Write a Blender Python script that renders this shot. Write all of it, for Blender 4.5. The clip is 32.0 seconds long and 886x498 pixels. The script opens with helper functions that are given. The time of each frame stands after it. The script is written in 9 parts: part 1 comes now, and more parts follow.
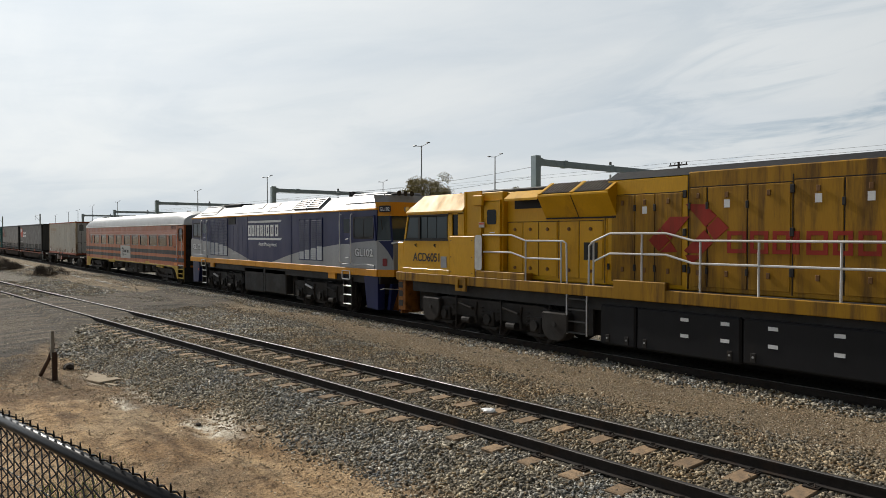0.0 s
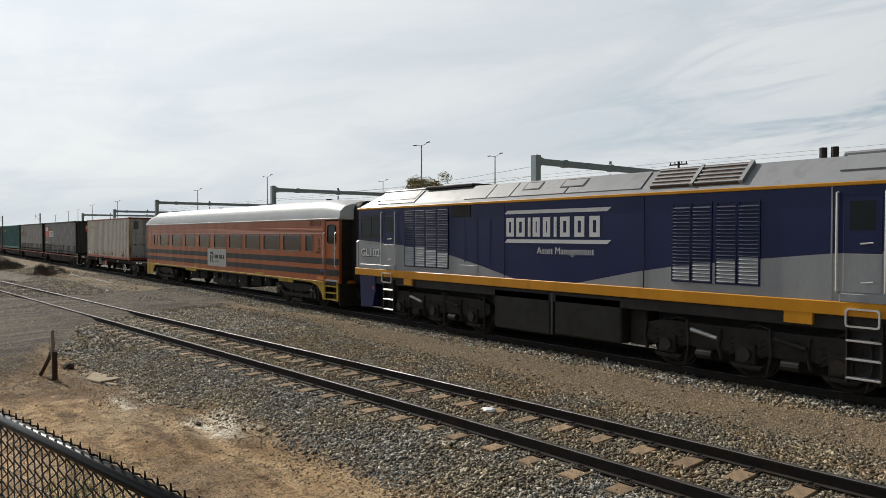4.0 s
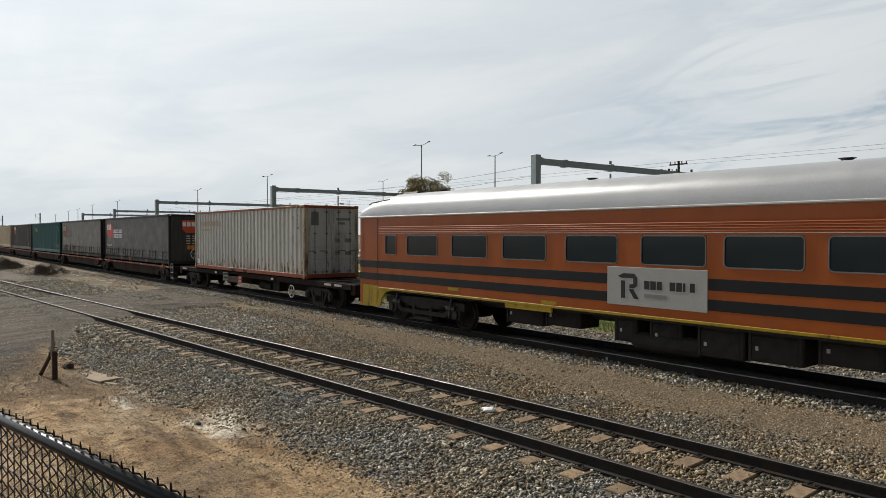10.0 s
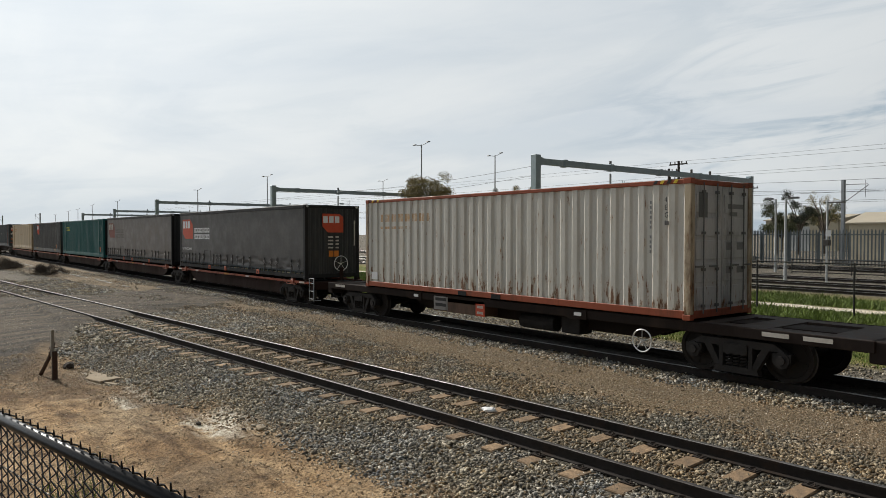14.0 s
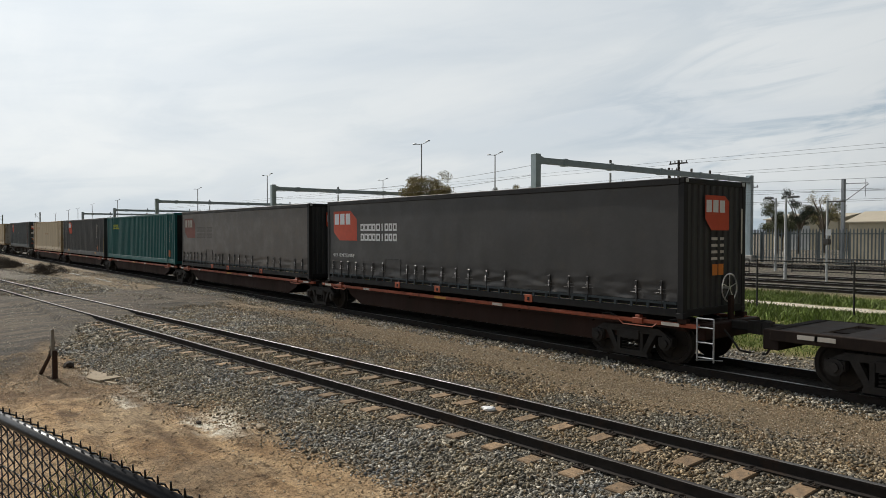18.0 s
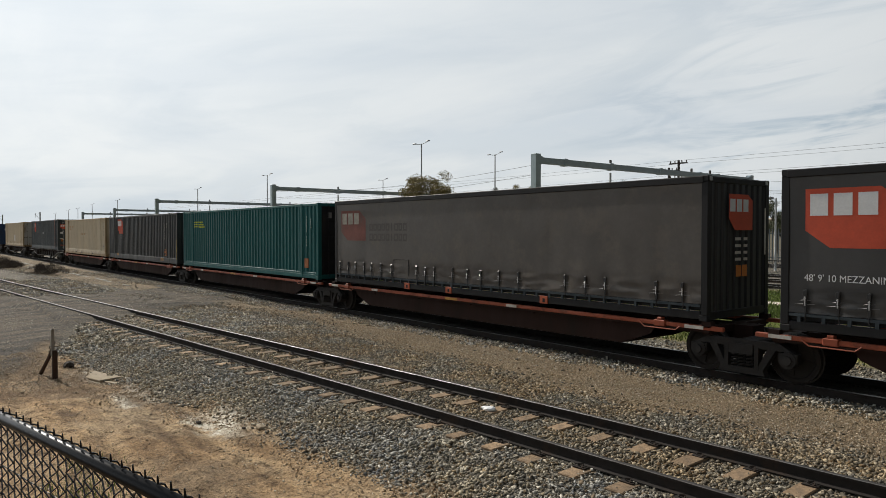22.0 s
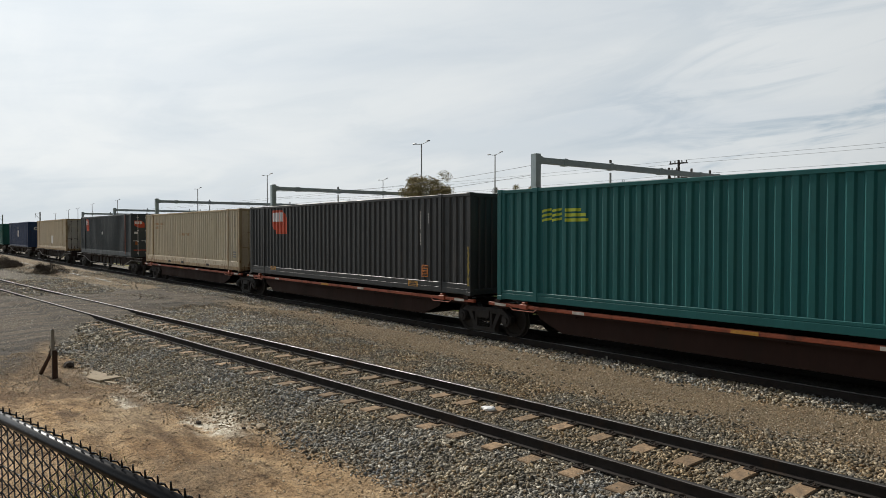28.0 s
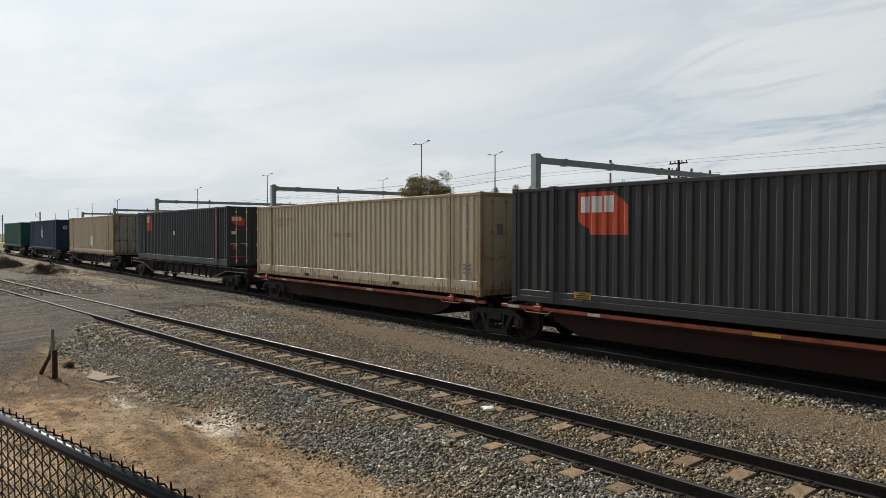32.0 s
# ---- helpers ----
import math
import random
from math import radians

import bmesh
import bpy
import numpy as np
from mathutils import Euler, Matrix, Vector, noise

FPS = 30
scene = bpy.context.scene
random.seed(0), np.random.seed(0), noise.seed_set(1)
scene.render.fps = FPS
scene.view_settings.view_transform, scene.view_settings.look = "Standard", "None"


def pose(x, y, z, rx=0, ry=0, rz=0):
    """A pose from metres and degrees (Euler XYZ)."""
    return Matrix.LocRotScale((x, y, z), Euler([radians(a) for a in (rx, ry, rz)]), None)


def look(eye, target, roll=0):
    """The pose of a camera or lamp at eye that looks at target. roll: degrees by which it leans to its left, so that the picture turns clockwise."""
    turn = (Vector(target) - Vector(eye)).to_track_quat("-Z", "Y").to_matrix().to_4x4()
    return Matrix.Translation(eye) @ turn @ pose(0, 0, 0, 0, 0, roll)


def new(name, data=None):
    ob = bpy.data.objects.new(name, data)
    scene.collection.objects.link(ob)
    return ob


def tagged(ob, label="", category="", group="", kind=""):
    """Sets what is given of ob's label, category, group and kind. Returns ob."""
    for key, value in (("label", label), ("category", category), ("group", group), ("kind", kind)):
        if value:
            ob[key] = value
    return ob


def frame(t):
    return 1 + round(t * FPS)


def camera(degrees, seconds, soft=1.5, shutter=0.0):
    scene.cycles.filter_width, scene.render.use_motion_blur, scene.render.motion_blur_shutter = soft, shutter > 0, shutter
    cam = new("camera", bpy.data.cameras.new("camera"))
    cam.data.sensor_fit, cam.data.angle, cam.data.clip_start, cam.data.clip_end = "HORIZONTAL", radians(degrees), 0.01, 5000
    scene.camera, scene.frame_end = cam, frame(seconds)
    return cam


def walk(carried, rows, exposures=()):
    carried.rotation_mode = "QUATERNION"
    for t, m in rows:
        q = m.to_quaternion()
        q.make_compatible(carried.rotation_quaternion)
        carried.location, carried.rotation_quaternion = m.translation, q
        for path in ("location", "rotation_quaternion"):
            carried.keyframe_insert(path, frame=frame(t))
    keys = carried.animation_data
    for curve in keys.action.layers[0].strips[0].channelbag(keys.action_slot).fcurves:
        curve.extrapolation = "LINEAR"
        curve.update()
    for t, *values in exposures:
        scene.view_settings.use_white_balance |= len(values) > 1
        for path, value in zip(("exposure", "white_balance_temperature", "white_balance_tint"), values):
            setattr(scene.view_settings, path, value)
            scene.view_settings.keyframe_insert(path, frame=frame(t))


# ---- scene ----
# World: x along the rails (the train runs towards +x), y away from the viewer, z up; z = 0 is the rail head.
# ---- camera ----
cam = camera(64.6, 32.0, soft=0.25)
EYE = Vector((5.848, -12.690, 2.769))


def view(pitch):
    yaw, p = radians(-51.451), radians(pitch)
    return look(EYE, EYE + Vector((math.sin(yaw) * math.cos(p), math.cos(yaw) * math.cos(p), math.sin(p))), 0.035)


walk(cam, [(0, view(-1.13)), (3, view(-1.16)), (6, view(-1.196)), (14, view(-1.20)), (17, view(-1.27)), (32, view(-1.28))])
scene.view_settings.exposure = -0.10

# ---- sun and sky ----
SUN_AZ, SUN_EL = radians(-93.5), radians(37)   # azimuth from +y towards +x
sun_way = Vector((math.sin(SUN_AZ) * math.cos(SUN_EL), math.cos(SUN_AZ) * math.cos(SUN_EL), math.sin(SUN_EL)))
sun = new("sun", bpy.data.lights.new("sun", "SUN"))
sun.data.energy, sun.data.angle, sun.data.color = 4.7, radians(0.7), (1.0, 0.94, 0.85)
sun.matrix_world = look(sun_way * 200, (0, 0, 0))


def build_world():
    world = bpy.data.worlds.new("sky")
    scene.world = world
    world.use_nodes = True
    nt = world.node_tree
    nt.nodes.clear()
    N, L = nt.nodes.new, nt.links.new
    out, bg = N("ShaderNodeOutputWorld"), N("ShaderNodeBackground")
    sky = N("ShaderNodeTexSky")
    sky.sky_type, sky.sun_disc = "NISHITA", False
    sky.sun_elevation, sky.sun_rotation = SUN_EL, SUN_AZ
    sky.dust_density = 2.5
    dim = N("ShaderNodeVectorMath")
    dim.operation = "SCALE"
    dim.inputs["Scale"].default_value = 0.13
    L(sky.outputs[0], dim.inputs[0])
    # layered cloud: noise on a flat sheet high above, stretched by perspective
    geo = N("ShaderNodeTexCoord")
    sep = N("ShaderNodeSeparateXYZ")
    L(geo.outputs["Generated"], sep.inputs[0])

    def m(op, a, b=None):
        n = N("ShaderNodeMath")
        n.operation = op
        for i, v in enumerate((a, b)):
            if v is None:
                continue
            if isinstance(v, (int, float)):
                n.inputs[i].default_value = v
            else:
                L(v, n.inputs[i])
        return n.outputs[0]
    zc = m("ADD", m("MAXIMUM", sep.outputs[2], 0.0), 0.10)
    comb = N("ShaderNodeCombineXYZ")
    L(m("DIVIDE", sep.outputs[0], zc), comb.inputs[0])
    L(m("DIVIDE", sep.outputs[1], zc), comb.inputs[1])
    mp = N("ShaderNodeMapping")
    mp.inputs["Location"].default_value = (2.6, 5.3, 0.0)
    mp.inputs["Rotation"].default_value = (0, 0, radians(25))
    mp.inputs["Scale"].default_value = (0.55, 1.0, 1.0)
    L(comb.outputs[0], mp.inputs[0])
    n1 = N("ShaderNodeTexNoise")
    n1.inputs["Scale"].default_value, n1.inputs["Detail"].default_value, n1.inputs["Roughness"].default_value = 0.75, 7, 0.55
    n1.inputs["Distortion"].default_value = 0.5
    L(mp.outputs[0], n1.inputs["Vector"])
    # thin grey shading inside the cloud
    shade = N("ShaderNodeValToRGB")
    shade.color_ramp.elements[0].position, shade.color_ramp.elements[0].color = 0.33, (0.635, 0.69, 0.735, 1)
    shade.color_ramp.elements[1].position, shade.color_ramp.elements[1].color = 0.56, (0.742, 0.776, 0.790, 1)
    L(n1.outputs["Fac"], shade.inputs[0])
    cover = N("ShaderNodeValToRGB")
    cover.color_ramp.elements[0].position, cover.color_ramp.elements[0].color = 0.18, (0.72, 0.72, 0.72, 1)
    cover.color_ramp.elements[1].position, cover.color_ramp.elements[1].color = 0.40, (0.97, 0.97, 0.97, 1)
    L(n1.outputs["Fac"], cover.inputs[0])
    # the veil is brighter round the sun
    dot = N("ShaderNodeVectorMath")
    dot.operation = "DOT_PRODUCT"
    dot.inputs[1].default_value = sun_way
    L(geo.outputs["Generated"], dot.inputs[0])
    veil = N("ShaderNodeMapRange")
    veil.interpolation_type = "SMOOTHSTEP"
    veil.inputs[1].default_value, veil.inputs[2].default_value, veil.inputs[3].default_value, veil.inputs[4].default_value = -0.45, 0.46, 0.09, 1.03
    L(dot.outputs["Value"], veil.inputs[0])
    glow = m("ADD", m("MULTIPLY", m("POWER", m("MAXIMUM", dot.outputs["Value"], 0.0), 6.0), 0.5), veil.outputs[0])
    # thin cloud is brightest low down and darkens towards the zenith
    deep = N("ShaderNodeMapRange")
    deep.interpolation_type = "SMOOTHSTEP"
    deep.inputs[1].default_value, deep.inputs[2].default_value, deep.inputs[3].default_value, deep.inputs[4].default_value = 0.34, 0.80, 1.0, 0.40
    L(sep.outputs[2], deep.inputs[0])
    glow = m("MULTIPLY", glow, deep.outputs[0])
    lit = N("ShaderNodeVectorMath")
    lit.operation = "SCALE"
    L(shade.outputs[0], lit.inputs[0])
    L(glow, lit.inputs["Scale"])
    mix = N("ShaderNodeMix")
    mix.data_type = "RGBA"
    L(cover.outputs[0], mix.inputs[0])
    L(dim.outputs[0], mix.inputs[6])
    L(lit.outputs[0], mix.inputs[7])
    # grey-blue banks of lower cloud: long flat streaks, thickest towards the north
    turn = m("ARCTAN2", sep.outputs[0], sep.outputs[1])
    rise = m("ARCSINE", sep.outputs[2])

    def bank(sx, sz, tilt, seed, detail, distort):
        c = N("ShaderNodeCombineXYZ")
        L(m("MULTIPLY", turn, sx), c.inputs[0])
        L(m("MULTIPLY", m("SUBTRACT", rise, m("MULTIPLY", turn, tilt)), sz), c.inputs[1])
        c.inputs[2].default_value = seed
        n = N("ShaderNodeTexNoise")
        n.inputs["Scale"].default_value, n.inputs["Detail"].default_value, n.inputs["Roughness"].default_value = 1.0, detail, 0.58
        n.inputs["Distortion"].default_value = distort
        L(c.outputs[0], n.inputs["Vector"])
        return n.outputs["Fac"]

    def span(f, lo, hi, a, z):
        n = N("ShaderNodeMapRange")
        n.interpolation_type = "SMOOTHSTEP"
        n.inputs[1].default_value, n.inputs[2].default_value, n.inputs[3].default_value, n.inputs[4].default_value = lo, hi, a, z
        L(f, n.inputs[0])
        return n.outputs[0]
    north = span(turn, -0.80, -0.38, 0.16, 0.95)
    low = m("MULTIPLY", span(rise, 0.30, 0.14, 0.30, 1.0), span(turn, 0.9, 0.3, 0.4, 1.0))
    thick = m("MULTIPLY", m("MULTIPLY", span(bank(4.2, 20.0, 0.13, 4.3, 6, 0.9), 0.46, 0.68, 0.0, 1.0), north), low)
    thin = m("MULTIPLY", span(bank(2.2, 11.0, 0.08, 9.1, 5, 0.8), 0.42, 0.68, 0.0, 1.0), 0.12)
    haze = m("MULTIPLY", span(rise, 0.095, 0.015, 0.0, 0.42), span(turn, -1.02, -1.36, 0.0, 1.0))
    grey = N("ShaderNodeMix")
    grey.data_type, grey.blend_type = "RGBA", "MULTIPLY"
    L(m("MINIMUM", m("ADD", m("ADD", thick, thin), haze), 1.0), grey.inputs[0])
    L(mix.outputs[2], grey.inputs[6])
    grey.inputs[7].default_value = (0.60, 0.69, 0.77, 1)
    L(grey.outputs[2], bg.inputs[0])
    bg.inputs[1].default_value = 1.0
    L(bg.outputs[0], out.inputs[0])


build_world()

# ---- materials ----
def mat(name, color, rough=0.6, metal=0.0, var=0.15, scale=3.0, grime=0.0, grime_col=(0.05, 0.04, 0.03), bump=0.0, bump_scale=40.0,
        obj_random=0.0, island=0.0, color2=None, stretch=(1, 1, 1), grime_scale=1.2, coat=0.0, fine=30.0, spec=0.5, streaks=0.0):
    """A procedural surface: base colour varied at two scales, stains, fine relief."""
    m = bpy.data.materials.new(name)
    m.use_nodes = True
    nt = m.node_tree
    N, L = nt.nodes.new, nt.links.new
    b = nt.nodes["Principled BSDF"]
    b.inputs["Roughness"].default_value, b.inputs["Metallic"].default_value = rough, metal
    b.inputs["Specular IOR Level"].default_value = spec
    if coat:
        b.inputs["Coat Weight"].default_value, b.inputs["Coat Roughness"].default_value = coat, 0.15
    tc = N("ShaderNodeTexCoord")
    mp = N("ShaderNodeMapping")
    mp.inputs["Scale"].default_value = stretch
    L(tc.outputs["Object"], mp.inputs[0])

    def tex(s, d=4.0, r=0.6):
        n = N("ShaderNodeTexNoise")
        n.inputs["Scale"].default_value, n.inputs["Detail"].default_value, n.inputs["Roughness"].default_value = s, d, r
        L(mp.outputs[0], n.inputs["Vector"])
        return n.outputs["Fac"]

    def mixc(f, a, c, blend="MIX"):
        n = N("ShaderNodeMix")
        n.data_type, n.blend_type = "RGBA", blend
        if isinstance(f, (int, float)):
            n.inputs[0].default_value = f
        else:
            L(f, n.inputs[0])
        for i, v in ((6, a), (7, c)):
            if isinstance(v, tuple):
                n.inputs[i].default_value = (*v, 1)
            else:
                L(v, n.inputs[i])
        return n.outputs[2]

    def ramp(f, lo, hi, a=0.0, z=1.0):
        n = N("ShaderNodeMapRange")
        n.inputs[1].default_value, n.inputs[2].default_value, n.inputs[3].default_value, n.inputs[4].default_value = lo, hi, a, z
        L(f, n.inputs[0])
        return n.outputs[0]
    dark = tuple(c * (1 - var) for c in color)
    light = tuple(min(0.95, c * (1 + var)) for c in color)
    big = tex(scale)
    col = mixc(ramp(big, 0.3, 0.7), dark, light)
    if color2:
        col = mixc(ramp(tex(scale * 0.6, 5, 0.65), 0.42, 0.62), col, color2)
    col = mixc(ramp(tex(fine, 3), 0.3, 0.7, 0.0, 0.5), col, tuple(c * 0.8 for c in color))
    if obj_random or island:
        src = N("ShaderNodeObjectInfo").outputs["Random"] if obj_random else N("ShaderNodeNewGeometry").outputs["Random Per Island"]
        amt = obj_random or island
        h = N("ShaderNodeHueSaturation")
        L(ramp(src, 0, 1, 1 - amt, 1 + amt), h.inputs["Value"])
        L(col, h.inputs["Color"])
        col = h.outputs[0]
    if grime:
        g = tex(grime_scale, 8, 0.7)
        f = ramp(g, 0.62 - 0.25 * grime, 0.80 - 0.2 * grime, 0.0, min(1.0, 0.5 + grime))
        col = mixc(f, col, grime_col)
        L(ramp(g, 0.4, 0.7, rough, min(1, rough + 0.25)), b.inputs["Roughness"])
    if streaks:
        # rust: long runs and small chips, thickest near the foot of the panel
        ms = N("ShaderNodeMapping")
        ms.inputs["Scale"].default_value = (11.0, 11.0, 2.2)
        L(tc.outputs["Object"], ms.inputs[0])
        ns = N("ShaderNodeTexNoise")
        ns.inputs["Scale"].default_value, ns.inputs["Detail"].default_value, ns.inputs["Roughness"].default_value = 1.0, 7, 0.72
        L(ms.outputs[0], ns.inputs["Vector"])
        sz = N("ShaderNodeSeparateXYZ")
        L(tc.outputs["Object"], sz.inputs[0])
        ad = N("ShaderNodeMath")
        ad.operation = "ADD"
        L(ns.outputs["Fac"], ad.inputs[0])
        L(ramp(sz.outputs[2], 0.12, 0.95, 0.13, 0.0), ad.inputs[1])
        lo = 0.715 - 0.05 * streaks
        col = mixc(ramp(ad.outputs[0], lo - 0.06, lo, 0.0, 0.45), col, (0.34, 0.20, 0.095))
        col = mixc(ramp(ad.outputs[0], lo, lo + 0.025, 0.0, 0.92), col, (0.160, 0.074, 0.033))
    L(col, b.inputs["Base Color"])
    if bump:
        bn = N("ShaderNodeBump")
        bn.inputs["Strength"].default_value, bn.inputs["Distance"].default_value = bump, 0.02
        L(tex(bump_scale, 5, 0.6), bn.inputs["Height"])
        L(bn.outputs[0], b.inputs["Normal"])
    return m


RUST = (0.10, 0.045, 0.022)
M = {}
M["rail_side"] = mat("rail_side", (0.022, 0.018, 0.016), 0.85, 0.0, 0.3, 6, 0.3, (0.06, 0.035, 0.02), spec=0.3)
M["rail_polished"] = mat("rail_polished", (0.32, 0.315, 0.31), 0.38, 1.0, 0.1, 8, 0.2, (0.16, 0.14, 0.12))
M["rail_top"] = mat("rail_top", (0.135, 0.132, 0.13), 0.47, 1.0, 0.15, 8, 0.4, (0.10, 0.08, 0.07))
M["rail_dull"] = mat("rail_dull", (0.055, 0.050, 0.048), 0.5, 0.5, 0.2, 8, 0.4, (0.03, 0.024, 0.02))
# main line sleepers: oil and the train's shade both put into the colour
M["sleeper_oil_shade"] = mat("sleeper_oil_shade", (0.022, 0.019, 0.016), 0.9, 0, 0.3, 5, spec=0.2)
M["sleeper"] = mat("sleeper", (0.255, 0.172, 0.100), 0.9, 0, 0.3, 6, 0.55, (0.10, 0.078, 0.058), 0.6, 50, obj_random=0.28, grime_scale=4.0)
M["galv"] = mat("galv", (0.36, 0.38, 0.40), 0.5, 0.7, 0.12, 3, 0.2, (0.2, 0.2, 0.19))
M["galv_light"] = mat("galv_light", (0.50, 0.52, 0.53), 0.55, 0.2, 0.12, 3, 0.2, (0.25, 0.24, 0.22))
M["black_steel"] = mat("black_steel", (0.026, 0.025, 0.025), 0.6, 0, 0.35, 4, 0.4, (0.045, 0.037, 0.030), spec=0.3)
M["bogie"] = mat("bogie", (0.026, 0.024, 0.023), 0.75, 0, 0.4, 4, 0.5, (0.037, 0.031, 0.027), 0.4, 30, spec=0.25)
M["wheel_face"] = mat("wheel_face", (0.018, 0.015, 0.013), 0.75, 0.1, 0.3, 5, 0.4, (0.032, 0.024, 0.018), spec=0.3)
M["wheel_tread"] = mat("wheel_tread", (0.09, 0.085, 0.08), 0.5, 0.8, 0.2, 5, 0.5, (0.03, 0.026, 0.022))
M["chrome"] = mat("chrome", (0.75, 0.75, 0.75), 0.3, 0.6, 0.08)
M["white_rail"] = mat("white_rail", (0.58, 0.58, 0.57), 0.5, 0, 0.1, 5, 0.25, (0.3, 0.25, 0.2))
M["decal_white"] = mat("decal_white", (0.72, 0.73, 0.74), 0.55, 0, 0.06)
M["decal_black"] = mat("decal_black", (0.015, 0.015, 0.016), 0.6, 0, 0.1)
M["decal_orange"] = mat("decal_orange", (0.65, 0.20, 0.02), 0.6, 0, 0.1)
M["decal_red"] = mat("decal_red", (0.55, 0.07, 0.025), 0.6, 0, 0.12, 4)
M["decal_yellow"] = mat("decal_yellow", (0.72, 0.52, 0.03), 0.6, 0, 0.1)


def glass(name, tint, rough=0.06, spec=0.42):
    m = bpy.data.materials.new(name)
    m.use_nodes = True
    b = m.node_tree.nodes["Principled BSDF"]
    b.inputs["Base Color"].default_value = (*tint, 1)
    b.inputs["Roughness"].default_value = rough
    b.inputs["Specular IOR Level"].default_value = spec
    return m


M["dark_glass"] = glass("dark_glass", (0.012, 0.016, 0.018), 0.06, 0.16)
M["grey_glass"] = glass("grey_glass", (0.040, 0.055, 0.062), 0.10, 0.30)

# ---- building helpers ----
def mesh_of(bm, name, material, smooth=False):
    me = bpy.data.meshes.new(name)
    bmesh.ops.recalc_face_normals(bm, faces=bm.faces)
    bm.to_mesh(me)
    bm.free()
    mats = material if isinstance(material, (list, tuple)) else [material]
    for m in mats:
        me.materials.append(m)
    if smooth:
        me.polygons.foreach_set("use_smooth", [True] * len(me.polygons))
    return me


def part(name, bm, material, parent=None, label="", at=None, smooth=False):
    """One mesh object from a bmesh (or a shared mesh), under a thing or a part."""
    me = bm if isinstance(bm, bpy.types.Mesh) else mesh_of(bm, name, material, smooth)
    ob = new(name, me)
    if parent is not None:
        ob.parent = parent
    if at is not None:
        ob.matrix_basis = at if isinstance(at, Matrix) else Matrix.Translation(at)
    if label:
        ob["label"] = label
    return ob


def empty(name, at=(0, 0, 0)):
    ob = new(name)
    ob.location = at
    return ob


def box(bm, x0, x1, y0, y1, z0, z1, mi=0, bevel=0.0):
    vs = [bm.verts.new(p) for p in ((x0, y0, z0), (x1, y0, z0), (x1, y1, z0), (x0, y1, z0), (x0, y0, z1), (x1, y0, z1), (x1, y1, z1), (x0, y1, z1))]
    fs = [bm.faces.new([vs[i] for i in f]) for f in ((0, 3, 2, 1), (4, 5, 6, 7), (0, 1, 5, 4), (1, 2, 6, 5), (2, 3, 7, 6), (3, 0, 4, 7))]
    for f in fs:
        f.material_index = mi
    if bevel:
        es = {e for f in fs for e in f.edges}
        r = bmesh.ops.bevel(bm, geom=list(es), offset=bevel, segments=1, affect="EDGES")
        for f in r["faces"]:
            f.material_index = mi
    return bm


def boxes(*args, bevel=0.0):
    bm = bmesh.new()
    for a in args:
        box(bm, *a, bevel=bevel)
    return bm


def prism(bm, pts, axis, a, b, mi=0):
    """Extrude a 2D outline along x, y or z from a to b."""
    def at(p, v):
        return (v, p[0], p[1]) if axis == "x" else (p[0], v, p[1]) if axis == "y" else (p[0], p[1], v)
    lo, hi = [bm.verts.new(at(p, a)) for p in pts], [bm.verts.new(at(p, b)) for p in pts]
    n = len(pts)
    fs = [bm.faces.new(lo[::-1]), bm.faces.new(hi)]
    for i in range(n):
        fs.append(bm.faces.new((lo[i], lo[(i + 1) % n], hi[(i + 1) % n], hi[i])))
    for f in fs:
        f.material_index = mi
    return bm


def prism_of(pts, axis, a, b):
    return prism(bmesh.new(), pts, axis, a, b)


def tube(bm, pts, r, n=6, mi=0, cap=True):
    """A round bar along a line of points."""
    pts = [Vector(p) for p in pts]
    rings, prev = [], None
    for i, p in enumerate(pts):
        d = (pts[min(i + 1, len(pts) - 1)] - pts[max(i - 1, 0)]).normalized()
        u = d.orthogonal().normalized() if prev is None else (prev - d * prev.dot(d)).normalized()
        prev = u
        w = d.cross(u)
        rr = r[i] if isinstance(r, (list, tuple)) else r
        rings.append([bm.verts.new(p + (u * math.cos(2 * math.pi * k / n) + w * math.sin(2 * math.pi * k / n)) * rr) for k in range(n)])
    for a, b in zip(rings, rings[1:]):
        for k in range(n):
            bm.faces.new((a[k], a[(k + 1) % n], b[(k + 1) % n], b[k])).material_index = mi
    if cap:
        bm.faces.new(rings[0][::-1]).material_index = mi
        bm.faces.new(rings[-1]).material_index = mi
    return bm


def tube_of(pts, r, n=6):
    return tube(bmesh.new(), pts, r, n)


def disc(bm, c, r, axis, depth, n=20, mi=0):
    pts = [(c[0] + r * math.cos(2 * math.pi * k / n), c[1] + r * math.sin(2 * math.pi * k / n)) for k in range(n)]
    return prism(bm, pts, axis, *depth, mi=mi)


def loft(bm, rings, mi=0, caps=True):
    """Skin over rings of equal point count."""
    vs = [[bm.verts.new(p) for p in r] for r in rings]
    n = len(vs[0])
    for a, b in zip(vs, vs[1:]):
        for k in range(n):
            bm.faces.new((a[k], a[(k + 1) % n], b[(k + 1) % n], b[k])).material_index = mi
    if caps:
        bm.faces.new(vs[0][::-1]).material_index = mi
        bm.faces.new(vs[-1]).material_index = mi
    return bm


